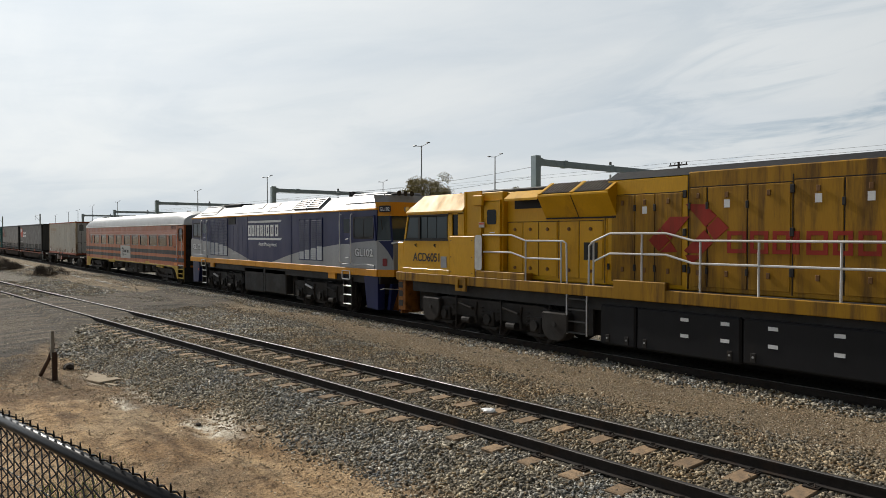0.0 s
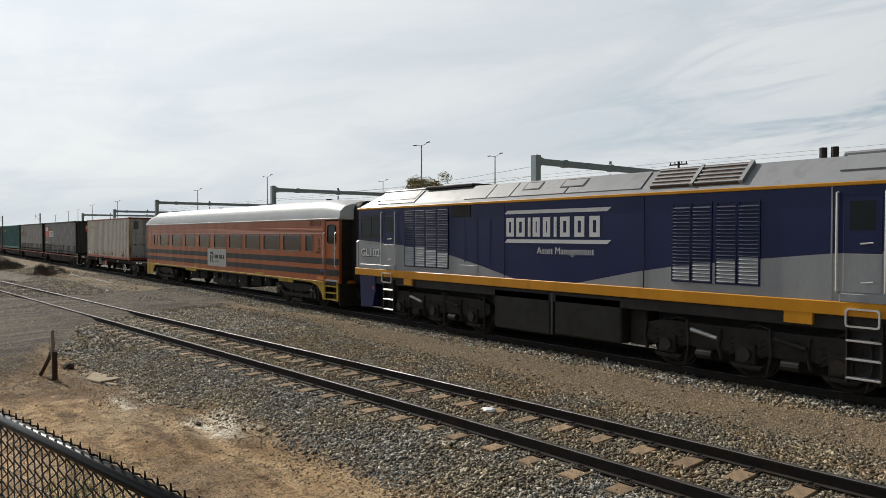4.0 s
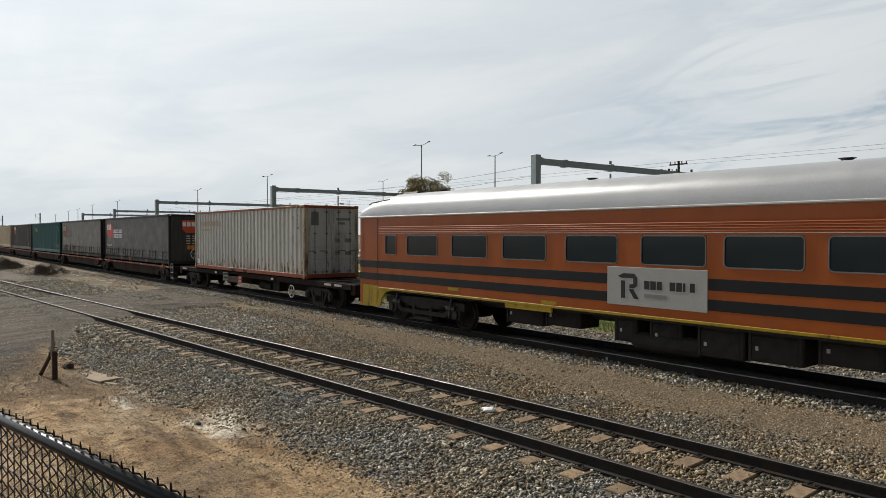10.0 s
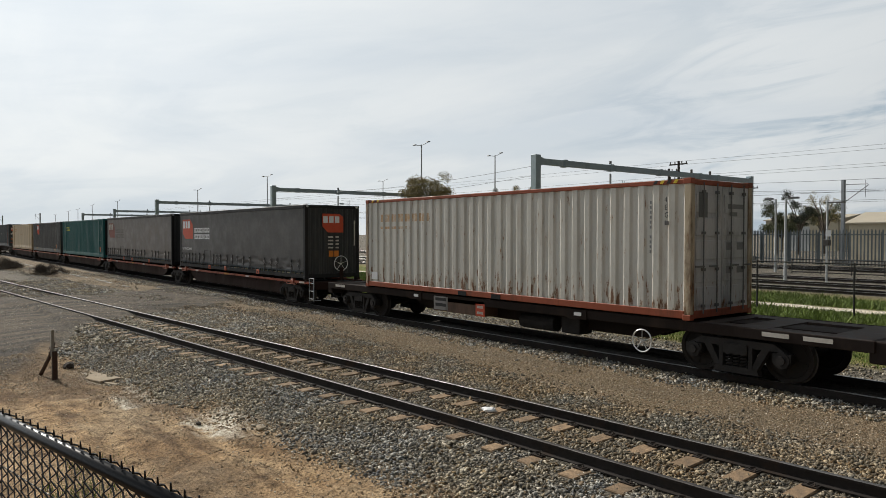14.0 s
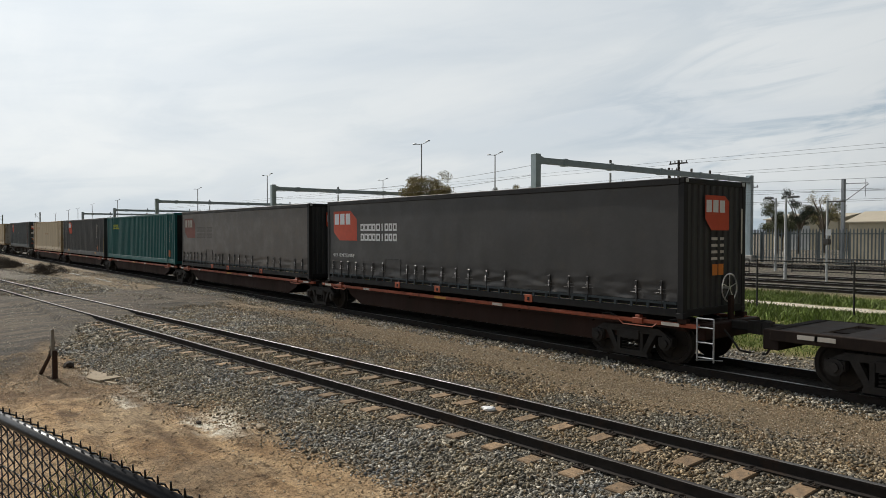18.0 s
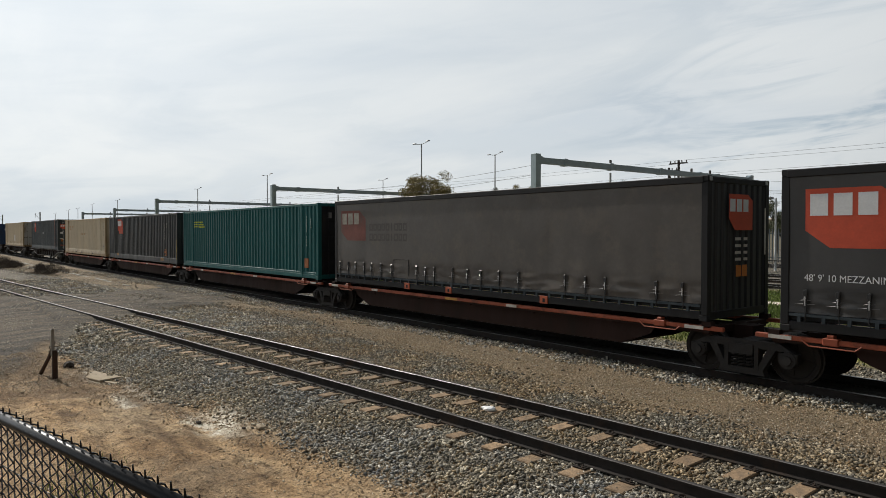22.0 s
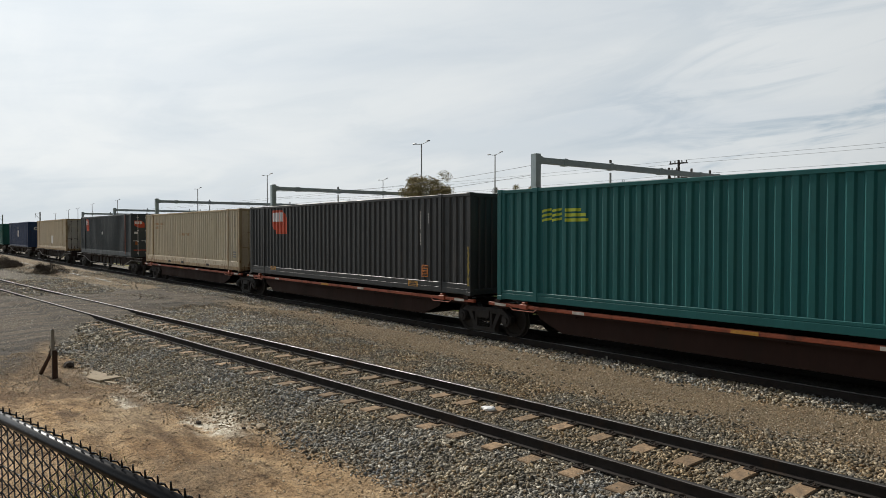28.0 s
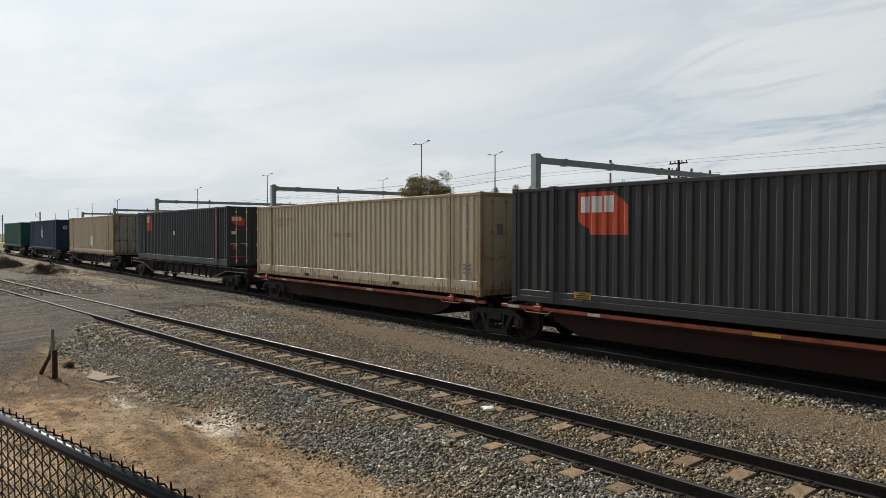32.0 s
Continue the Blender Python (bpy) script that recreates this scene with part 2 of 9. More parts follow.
def arr_mesh(name, verts, faces, material, smooth=False):
    """A mesh from numpy arrays: verts (n, 3), faces (m, k)."""
    me = bpy.data.meshes.new(name)
    k = faces.shape[1]
    me.vertices.add(len(verts))
    me.vertices.foreach_set("co", np.ascontiguousarray(verts, dtype=np.float32).ravel())
    me.loops.add(len(faces) * k)
    me.loops.foreach_set("vertex_index", np.ascontiguousarray(faces, dtype=np.int32).ravel())
    me.polygons.add(len(faces))
    me.polygons.foreach_set("loop_start", np.arange(0, len(faces) * k, k, dtype=np.int32))
    me.update(calc_edges=True)
    me.validate()
    if smooth:
        me.polygons.foreach_set("use_smooth", np.ones(len(faces), dtype=bool))
    for m in material if isinstance(material, (list, tuple)) else [material]:
        me.materials.append(m)
    return me


def lettering(text, size, material, parent, at, name="lettering", squeeze=1.0, bold=0.0):
    """Flat letters in the x-z plane facing -y, their lower left corner at `at`."""
    cu = bpy.data.curves.new(name, "FONT")
    cu.body, cu.size, cu.extrude, cu.offset = text, size, 0.002, bold
    tmp = bpy.data.objects.new(name, cu)
    scene.collection.objects.link(tmp)
    bpy.context.view_layer.update()
    me = bpy.data.meshes.new_from_object(tmp.evaluated_get(bpy.context.evaluated_depsgraph_get()))
    bpy.data.objects.remove(tmp)
    me.transform(Matrix.Rotation(radians(90), 4, "X") @ Matrix.Diagonal((squeeze, 1, 1, 1)))
    me.materials.clear()
    me.materials.append(material)
    return part(name, me, material, parent, at=at)


def frame_ring(bm, outer, inner, y0, y1):
    """A flat ring between two outlines with the same number of points."""
    n = len(outer)
    a, b = [bm.verts.new((x, y0, z)) for x, z in outer], [bm.verts.new((x, y0, z)) for x, z in inner]
    c, d = [bm.verts.new((x, y1, z)) for x, z in outer], [bm.verts.new((x, y1, z)) for x, z in inner]
    for k in range(n):
        j = (k + 1) % n
        for q in ((a[k], a[j], b[j], b[k]), (c[j], c[k], d[k], d[j]), (a[j], a[k], c[k], c[j]), (b[k], b[j], d[j], d[k])):
            bm.faces.new(q)
    return bm


def span_at(poly, x):
    """Lowest and highest z of an outline at one x."""
    zs = []
    for (xa, za), (xb, zb) in zip(poly, poly[1:] + poly[:1]):
        if min(xa, xb) <= x <= max(xa, xb):
            zs += [za, zb] if abs(xb - xa) < 1e-6 else [za + (zb - za) * (x - xa) / (xb - xa)]
    return (min(zs), max(zs)) if zs else None


# ---- ground: one sheet, with the beds of the two tracks raised in it ----
def near_y(x):
    """Centre line of the siding."""
    k = lambda v: 0.0735 * v - 0.034 * 1.8 * math.log1p(math.exp(max(-30, min(30, (v + 2) / 1.8))))
    return -5.32 + k(x) - k(-3)


def near_slope(x):
    return (near_y(x + 0.5) - near_y(x - 0.5))


def smooth(a, b, v):
    t = max(0.0, min(1.0, (v - a) / (b - a)))
    return t * t * (3 - 2 * t)


def road_w(x, y):
    """The dirt crossing: 1 on it, 0 off it."""
    right = -20.3 - 0.62 * (y + 6.0) if y > -7.5 else -19.3 + (-7.5 - y) * 2.2
    left = right - 9.5 - max(0.0, -7.5 - y) * 3.5
    n = 0.8 * noise.noise((x * 0.35, y * 0.5, 0))
    return smooth(-0.9, 0.9, right - x + n) * smooth(-0.9, 0.9, x - left + n) * smooth(7.5, 5.5, y)


def bed_lo(x):
    """Near edge of the siding's stone bed, from its centre line."""
    return -2.55 - 0.50 * smooth(-5.0, -8.5, x)


def bed_hi(x):
    return 2.62 + 0.72 * smooth(-2.5, -6.5, x) + 0.7 * smooth(-8.5, -13.0, x) + 1.0 * smooth(-12.5, -16.0, x)


def ground_z(x, y):
    d = y - near_y(x)
    z = -0.36 + 0.05 * noise.noise((x * 0.25, y * 0.25, 3)) + 0.025 * noise.noise((x * 1.1, y * 1.1, 7))
    if d < -1.4 and -16 < x < 6:
        # wheel ruts, scuffs and clods in the bare dirt
        w = smooth(-2.0, -2.9, d)
        z += w * (0.075 * noise.noise((x * 0.55, y * 2.6 + 0.2 * x, 21)) + 0.040 * noise.noise((x * 2.4, y * 3.4, 23)) + 0.022 * abs(noise.noise((x * 6.5, y * 6.5, 25))))
    z += 0.09 * smooth(-2.9, -2.1, d) + 0.10 * smooth(-2.1, -1.45, d)
    if abs(d) < 1.35:
        # stone lies over the timbers but for their ends
        z = -0.150 + 0.042 * max(smooth(-0.84, -0.80, d) * smooth(0.17, 0.10, d), smooth(0.66, 0.74, d))
    mid = -0.25 + 0.02 * noise.noise((x * 0.8, y * 0.8, 1))
    mid += 0.05 * smooth(bed_hi(x) + 0.2, bed_hi(x) - 0.5, d)
    z = z + (mid - z) * smooth(1.4, 2.0, d)
    bed = -0.17 + 0.01 * noise.noise((x, y, 5))
    z = z + (bed - z) * smooth(-0.35, 0.1, y)
    far = -0.42 + 0.06 * noise.noise((x * 0.2, y * 0.2, 9))
    z = z + (far - z) * smooth(2.6, 4.2, y)
    if x < -22 and abs(d) < 2.4:
        # old ballast lies up to the rail heads
        z = z + (max(z, -0.04) - z) * smooth(-22, -27, x) * smooth(2.4, 1.2, abs(d))
    w = road_w(x, y)
    if w > 0:
        z = z + (max(z, 0.0 if -8.2 < y < -3.0 else -0.12) - z) * w * smooth(-12, -8.5, y) * smooth(2.6, 0.3, y)
    return z


def steps(marks):
    """Grid lines: (start, end, spacing) runs."""
    out = []
    for a, b, s in marks:
        n = max(1, round((b - a) / s))
        out += [a + (b - a) * i / n for i in range(n)]
    return out + [marks[-1][1]]


SALT = ((-5.4, -8.45, 0.75, 0.42), (-5.7, -8.0, 0.5, 0.3), (-8.5, -8.85, 0.9, 0.20), (-7.9, -9.25, 0.6, 0.16), (-11.1, -9.2, 0.8, 0.35))
# dark damp hollows and scraped earth: x, y, half length, half width, strength
DAMP = ((-9.6, -10.85, 0.7, 0.30, 1.0), (-7.4, -10.25, 0.5, 0.16, 1.0), (-8.2, -9.15, 1.3, 0.18, 0.8), (-10.4, -9.85, 2.0, 0.8, 0.9), (-12.8, -10.2, 2.0, 1.1, 0.85),
        (-5.5, -9.35, 1.1, 0.14, 0.8), (-4.6, -9.0, 0.9, 0.12, 0.7), (-6.9, -8.75, 1.0, 0.25, 0.6), (-3.4, -8.15, 0.8, 0.16, 0.5), (-9.2, -8.9, 1.2, 0.2, 0.6))


def build_ground():
    xs = steps([(-3200, -400, 350), (-400, -90, 30), (-90, -50, 2.5), (-50, -22, 0.7), (-22, -13, 0.2), (-13, 4.6, 0.085), (4.6, 6, 0.2), (6, 20, 1.5), (20, 100, 20), (100, 1500, 200)])
    ys = steps([(-800, -60, 100), (-60, -16, 4), (-16, -12, 0.5), (-12, -11.4, 0.15), (-11.4, -7.4, 0.085), (-7.4, -4.0, 0.09), (-4.0, 3.5, 0.18), (3.5, 12, 0.6), (12, 24, 0.5), (24, 70, 4), (70, 400, 40), (400, 3400, 500)])
    nx, ny = len(xs), len(ys)
    verts = np.zeros((nx * ny, 3))
    zone = np.zeros((nx * ny, 4), dtype=np.float32)
    oil_shade_pts = np.zeros(nx * ny, dtype=np.float32)
    salt = np.zeros(nx * ny, dtype=np.float32)
    damp = np.zeros(nx * ny, dtype=np.float32)
    for i, x in enumerate(xs):
        for j, y in enumerate(ys):
            k = i * ny + j
            verts[k] = (x, y, ground_z(x, y))
            d = y - near_y(x)
            e = 0.35 * noise.noise((x * 0.7, y * 0.7, 11))
            lo, hi = bed_lo(x), bed_hi(x)
            ballast = smooth(lo - 0.2, lo + 0.35, d + e) * smooth(hi + 0.3, hi - 0.2, d + e * 0.8)
            bed2 = smooth(-0.30, 0.05, y + e * 0.5) * smooth(6.2, 5.4, y + e)
            gravel = smooth(hi - 0.2, hi + 0.3, d + e * 0.8) * smooth(0.0, -0.3, y + e * 0.5)
            grass = smooth(5.2, 6.4, y + e) * smooth(26.0, 24.0, y)
            path = smooth(17.9, 18.4, y + e) * smooth(20.0, 19.5, y + e)
            yard = smooth(24.0, 26.0, y)
            # strip under the train, darkened for oily ballast and for the train's shade
            oil_shade = smooth(0.15, 0.4, y) * smooth(2.75, 2.35, y) * (1 - 0.6 * road_w(x, y))
            zone[k] = (max(ballast, bed2, yard), gravel, grass * (1 - path), road_w(x, y))
            salt[k] = 1.6 * path
            oil_shade_pts[k] = oil_shade
            if -16 < x < 0 and -12 < y < -7:
                for cx, cy, rx, ry, k0 in DAMP:
                    f = 1.0 - ((x - cx) / rx) ** 2 - ((y - cy) / ry) ** 2
                    if f > -1.6:
                        damp[k] = max(damp[k], k0 * smooth(-0.7, 0.8, f + 1.3 * noise.noise((x * 1.9, y * 3.4, 41)) + 0.7 * noise.noise((x * 6, y * 8, 43))))
            for cx, cy, rx, ry in SALT:
                f = 1.0 - ((x - cx) / rx) ** 2 - ((y - cy) / ry) ** 2
                if f > -1.2:
                    salt[k] = max(salt[k], smooth(-0.9, 0.7, f + 1.5 * noise.noise((x * 2.1, y * 3.0, 31)) + 0.8 * noise.noise((x * 7, y * 7, 33))))
    q = np.arange(nx * ny).reshape(nx, ny)
    faces = np.stack([q[:-1, :-1], q[1:, :-1], q[1:, 1:], q[:-1, 1:]], -1).reshape(-1, 4)
    me = arr_mesh("ground", verts, faces, ground_material(), smooth=True)
    for n, c in (("bed", 0), ("gravel", 1), ("grass", 2), ("road", 3)):
        at = me.attributes.new(n, "FLOAT", "POINT")
        at.data.foreach_set("value", np.ascontiguousarray(zone[:, c]))
    me.attributes.new("oil_shade", "FLOAT", "POINT").data.foreach_set("value", oil_shade_pts)
    me.attributes.new("damp", "FLOAT", "POINT").data.foreach_set("value", damp)
    me.attributes.new("salt", "FLOAT", "POINT").data.foreach_set("value", salt)
    ob = new("ground", me)
    tagged(ob, "dry brown dirt with grey ballast beds, gravel and grass", "ground", kind="structure")


def ground_material():
    m = bpy.data.materials.new("earth")
    m.use_nodes = True
    nt = m.node_tree
    N, L = nt.nodes.new, nt.links.new
    b = nt.nodes["Principled BSDF"]
    b.inputs["Roughness"].default_value = 0.95
    b.inputs["Specular IOR Level"].default_value = 0.2
    tc = N("ShaderNodeTexCoord")

    def tex(s, d=5.0, r=0.62):
        n = N("ShaderNodeTexNoise")
        n.inputs["Scale"].default_value, n.inputs["Detail"].default_value, n.inputs["Roughness"].default_value = s, d, r
        L(tc.outputs["Object"], n.inputs["Vector"])
        return n.outputs["Fac"]

    def ramp(f, stops):
        n = N("ShaderNodeValToRGB")
        e = n.color_ramp.elements
        while len(e) < len(stops):
            e.new(0.5)
        for k, (p, c) in zip(e, stops):
            k.position, k.color = p, (*c, 1)
        L(f, n.inputs[0])
        return n.outputs[0]

    def mix(f, a, c):
        n = N("ShaderNodeMix")
        n.data_type = "RGBA"
        L(f, n.inputs[0])
        L(a, n.inputs[6])
        L(c, n.inputs[7])
        return n.outputs[2]

    def attr(n):
        a = N("ShaderNodeAttribute")
        a.attribute_name = n
        return a.outputs["Fac"]

    def rng(f, lo, hi, a=0.0, z=1.0):
        n = N("ShaderNodeMapRange")
        n.inputs[1].default_value, n.inputs[2].default_value, n.inputs[3].default_value, n.inputs[4].default_value = lo, hi, a, z
        L(f, n.inputs[0])
        return n.outputs[0]
    streak = N("ShaderNodeMapping")
    streak.inputs["Scale"].default_value, streak.inputs["Rotation"].default_value = (0.45, 1.9, 1.0), (0, 0, 0.12)
    L(tc.outputs["Object"], streak.inputs[0])
    sn = N("ShaderNodeTexNoise")
    sn.inputs["Scale"].default_value, sn.inputs["Detail"].default_value, sn.inputs["Roughness"].default_value = 0.9, 4, 0.6
    L(streak.outputs[0], sn.inputs["Vector"])
    dirt = ramp(sn.outputs["Fac"], [(0.37, (0.160, 0.107, 0.063)), (0.45, (0.265, 0.183, 0.106)), (0.52, (0.395, 0.285, 0.172)), (0.62, (0.330, 0.245, 0.155))])
    tint = ramp(tex(0.7, 6, 0.65), [(0.42, (0.385, 0.250, 0.132)), (0.58, (0.350, 0.288, 0.205))])
    halves = N("ShaderNodeMix")
    halves.data_type = "RGBA"
    halves.inputs[0].default_value = 0.30
    L(dirt, halves.inputs[6])
    L(tint, halves.inputs[7])
    dirt = halves.outputs[2]
    scuffs = N("ShaderNodeMix")
    scuffs.data_type, scuffs.blend_type = "RGBA", "MULTIPLY"
    scuffs.inputs[0].default_value = 1.0
    L(dirt, scuffs.inputs[6])
    L(ramp(tex(3.2, 10, 0.74), [(0.37, (0.36, 0.32, 0.28)), (0.47, (0.95, 0.93, 0.90)), (0.60, (1.22, 1.20, 1.15))]), scuffs.inputs[7])
    dirt = scuffs.outputs[2]
    white = ramp(tex(7, 6, 0.7), [(0.38, (0.46, 0.40, 0.31)), (0.6, (0.78, 0.73, 0.62))])
    crust = N("ShaderNodeMath")
    crust.operation = "MULTIPLY"
    L(attr("salt"), crust.inputs[0])
    L(ramp(tex(2.2, 9, 0.75), [(0.36, (0, 0, 0)), (0.46, (1, 1, 1))]), crust.inputs[1])
    dirt = mix(crust.outputs[0], dirt, white)
    wet = ramp(tex(5, 7, 0.72), [(0.38, (0.060, 0.036, 0.021)), (0.62, (0.165, 0.105, 0.060))])
    dirt = mix(rng(attr("damp"), 0.0, 1.0, 0.0, 0.85), dirt, wet)
    speck = ramp(tex(24, 6, 0.8), [(0.38, (0.10, 0.095, 0.09)), (0.48, (0.5, 0.5, 0.5)), (0.60, (0.78, 0.77, 0.75))])
    stone = ramp(tex(26, 3, 0.7), [(0.4, (0.040, 0.036, 0.030)), (0.5, (0.125, 0.111, 0.088)), (0.62, (0.26, 0.235, 0.19))])
    gravel = ramp(tex(34, 4, 0.75), [(0.38, (0.090, 0.068, 0.043)), (0.5, (0.205, 0.158, 0.102)), (0.62, (0.37, 0.305, 0.215))])
    patch = ramp(tex(0.9, 5), [(0.35, (0.8, 0.8, 0.8)), (0.7, (1.1, 1.08, 1.05))])
    gm = N("ShaderNodeMix")
    gm.data_type, gm.blend_type = "RGBA", "MULTIPLY"
    gm.inputs[0].default_value = 1.0
    L(gravel, gm.inputs[6])
    L(patch, gm.inputs[7])
    gravel = gm.outputs[2]
    grass = ramp(tex(1.3, 6, 0.7), [(0.35, (0.070, 0.092, 0.018)), (0.55, (0.135, 0.148, 0.034)), (0.7, (0.215, 0.185, 0.080))])
    # the crossing: oily grit rolled into streaks by tyres, with brown dust between them
    lanes = N("ShaderNodeMapping")
    lanes.inputs["Scale"].default_value, lanes.inputs["Rotation"].default_value = (2.2, 0.28, 1.0), (0, 0, radians(-32))
    L(tc.outputs["Object"], lanes.inputs[0])
    ln = N("ShaderNodeTexNoise")
    ln.inputs["Scale"].default_value, ln.inputs["Detail"].default_value, ln.inputs["Roughness"].default_value = 0.8, 8, 0.7
    L(lanes.outputs[0], ln.inputs["Vector"])
    road = ramp(ln.outputs["Fac"], [(0.36, (0.040, 0.037, 0.034)), (0.47, (0.080, 0.072, 0.063)), (0.56, (0.128, 0.107, 0.082)), (0.66, (0.165, 0.142, 0.115))])
    grit = N("ShaderNodeMix")
    grit.data_type, grit.blend_type = "RGBA", "MULTIPLY"
    grit.inputs[0].default_value = 1.0
    L(road, grit.inputs[6])
    L(ramp(tex(11, 8, 0.8), [(0.36, (0.45, 0.45, 0.45)), (0.50, (1.0, 0.99, 0.97)), (0.63, (1.65, 1.6, 1.5))]), grit.inputs[7])
    road = grit.outputs[2]
    c = mix(attr("bed"), dirt, stone)
    c = mix(attr("gravel"), c, gravel)
    c = mix(attr("grass"), c, grass)
    c = mix(attr("road"), c, road)
    # near-black bed colour: oil, with the shade under the train painted in
    oil_shade_col = ramp(tex(9, 6, 0.7), [(0.35, (0.018, 0.017, 0.016)), (0.65, (0.055, 0.048, 0.041))])
    mul = N("ShaderNodeMix")
    mul.data_type, mul.blend_type = "RGBA", "OVERLAY"
    mul.inputs[0].default_value = 0.7
    L(c, mul.inputs[6])
    L(speck, mul.inputs[7])
    c = mix(attr("oil_shade"), mul.outputs[2], oil_shade_col)
    L(c, b.inputs["Base Color"])
    bn = N("ShaderNodeBump")
    bn.inputs["Strength"].default_value, bn.inputs["Distance"].default_value = 1.0, 0.05
    L(tex(17, 9, 0.75), bn.inputs["Height"])
    L(bn.outputs[0], b.inputs["Normal"])
    return m


# ---- tracks ----
RAIL = [(-0.065, -0.16), (0.065, -0.16), (0.065, -0.148), (0.012, -0.125), (0.010, -0.042), (0.034, -0.034), (0.034, -0.006), (0.026, 0.0),
        (-0.026, 0.0), (-0.034, -0.006), (-0.034, -0.034), (-0.010, -0.042), (-0.012, -0.125), (-0.065, -0.148)]


def rail_bm(points):
    """A flat-bottomed rail swept along points (x, y, z of its head); the head's top is polished."""
    bm = bmesh.new()
    vs = [[bm.verts.new((x, y + a, z + b)) for a, b in RAIL] for x, y, z in points]
    n = len(RAIL)
    for p, q in zip(vs, vs[1:]):
        for k in range(n):
            bm.faces.new((p[k], p[(k + 1) % n], q[(k + 1) % n], q[k])).material_index = 1 if k in (6, 7, 8) else 0
    bm.faces.new(vs[0][::-1])
    bm.faces.new(vs[-1])
    return bm


def sleeper_mesh(timber):
    bm = bmesh.new()
    box(bm, -0.12, 0.12, -1.22, 1.22, -0.20, 0.0, bevel=0.012)
    return mesh_of(bm, "sleeper", M[timber])


def fastening_mesh():
    bm = bmesh.new()
    box(bm, -0.09, 0.09, -0.15, 0.15, 0.0, 0.014)
    for s in (-1, 1):
        tube(bm, [(-0.05, s * 0.085, 0.02), (-0.02, s * 0.12, 0.045), (0.03, s * 0.09, 0.05), (0.05, s * 0.13, 0.02)], 0.011, 4)
    return mesh_of(bm, "fastening", M["rail_side"])


def build_track(name, centre, slope, x0, x1, z, sx0, sx1, label, dull=False, timber="sleeper"):
    track = empty(name)
    tagged(track, label, "railway track", kind="structure")
    n = max(8, int((x1 - x0) / 2.0))
    for s in (-1, 1):
        pts = [(x0 + (x1 - x0) * i / n, 0, z) for i in range(n + 1)]
        pts = [(x, centre(x) + s * 0.7525, z) for x, _, z in pts]
        part("rail", rail_bm(pts), [M["rail_side"], M["rail_polished"] if not dull else M["rail_dull"] if s < 0 else M["rail_top"]], track)
    sl, fa = sleeper_mesh(timber), fastening_mesh()
    x = sx0
    while x < sx1:
        a = math.atan(slope(x)) + random.uniform(-0.02, 0.02)
        base = part("sleeper", sl, None, track, at=Matrix.Translation((x, centre(x), z - 0.172 + random.uniform(-0.010, 0.006))) @ Matrix.Rotation(a, 4, "Z") @ Matrix.Rotation(random.uniform(-0.006, 0.006), 4, "X") @ Matrix.Diagonal((random.uniform(0.86, 1.08), random.uniform(0.96, 1.02), 1, 1)))
        if -14 < x < 5:
            for s in (-1, 1):
                part("fastening", fa, None, track, at=Matrix.Translation((x, centre(x) + s * 0.7525, z - 0.172)) @ Matrix.Rotation(a, 4, "Z"))
        x += 0.685
    return track


# ---- loose stone on the beds ----
def stone_material(name, stops, tint):
    """Broken stone: each piece takes one of several greys and tans, with a slow drift over the bed."""
    m = bpy.data.materials.new(name)
    m.use_nodes = True
    nt = m.node_tree
    N, L = nt.nodes.new, nt.links.new
    b = nt.nodes["Principled BSDF"]
    b.inputs["Roughness"].default_value, b.inputs["Specular IOR Level"].default_value = 0.85, 0.3
    geo, tc = N("ShaderNodeNewGeometry"), N("ShaderNodeTexCoord")
    r = N("ShaderNodeValToRGB")
    r.color_ramp.interpolation = "CONSTANT"
    e = r.color_ramp.elements
    while len(e) < len(stops):
        e.new(0.5)
    for i, (k, c) in enumerate(zip(e, stops)):
        k.position, k.color = i / len(stops), (*c, 1)
    L(geo.outputs["Random Per Island"], r.inputs[0])
    n1, n2 = N("ShaderNodeTexNoise"), N("ShaderNodeTexNoise")
    n1.inputs["Scale"].default_value, n1.inputs["Detail"].default_value = 0.8, 4
    n2.inputs["Scale"].default_value, n2.inputs["Detail"].default_value = 90, 4
    for n in (n1, n2):
        L(tc.outputs["Object"], n.inputs["Vector"])
    t = N("ShaderNodeValToRGB")
    for k, pos, c in zip(t.color_ramp.elements, (0.38, 0.62), tint):
        k.position, k.color = pos, (*c, 1)
    L(n1.outputs["Fac"], t.inputs[0])
    g = N("ShaderNodeValToRGB")
    for k, pos, v in zip(g.color_ramp.elements, (0.3, 0.7), (0.7, 1.15)):
        k.position, k.color = pos, (v, v, v, 1)
    L(n2.outputs["Fac"], g.inputs[0])
    col = r.outputs[0]
    for o in (t, g):
        x = N("ShaderNodeMix")
        x.data_type, x.blend_type = "RGBA", "MULTIPLY"
        x.inputs[0].default_value = 1.0
        L(col, x.inputs[6])
        L(o.outputs[0], x.inputs[7])
        col = x.outputs[2]
    L(col, b.inputs["Base Color"])
    return m


GREYS = [(0.190, 0.180, 0.150), (0.084, 0.076, 0.063), (0.385, 0.370, 0.325), (0.150, 0.148, 0.138), (0.240, 0.196, 0.128), (0.118, 0.114, 0.102), (0.430, 0.415, 0.370),
         (0.154, 0.132, 0.095), (0.130, 0.131, 0.128), (0.260, 0.238, 0.190), (0.520, 0.495, 0.430), (0.185, 0.180, 0.165), (0.165, 0.120, 0.072), (0.370, 0.350, 0.300)]
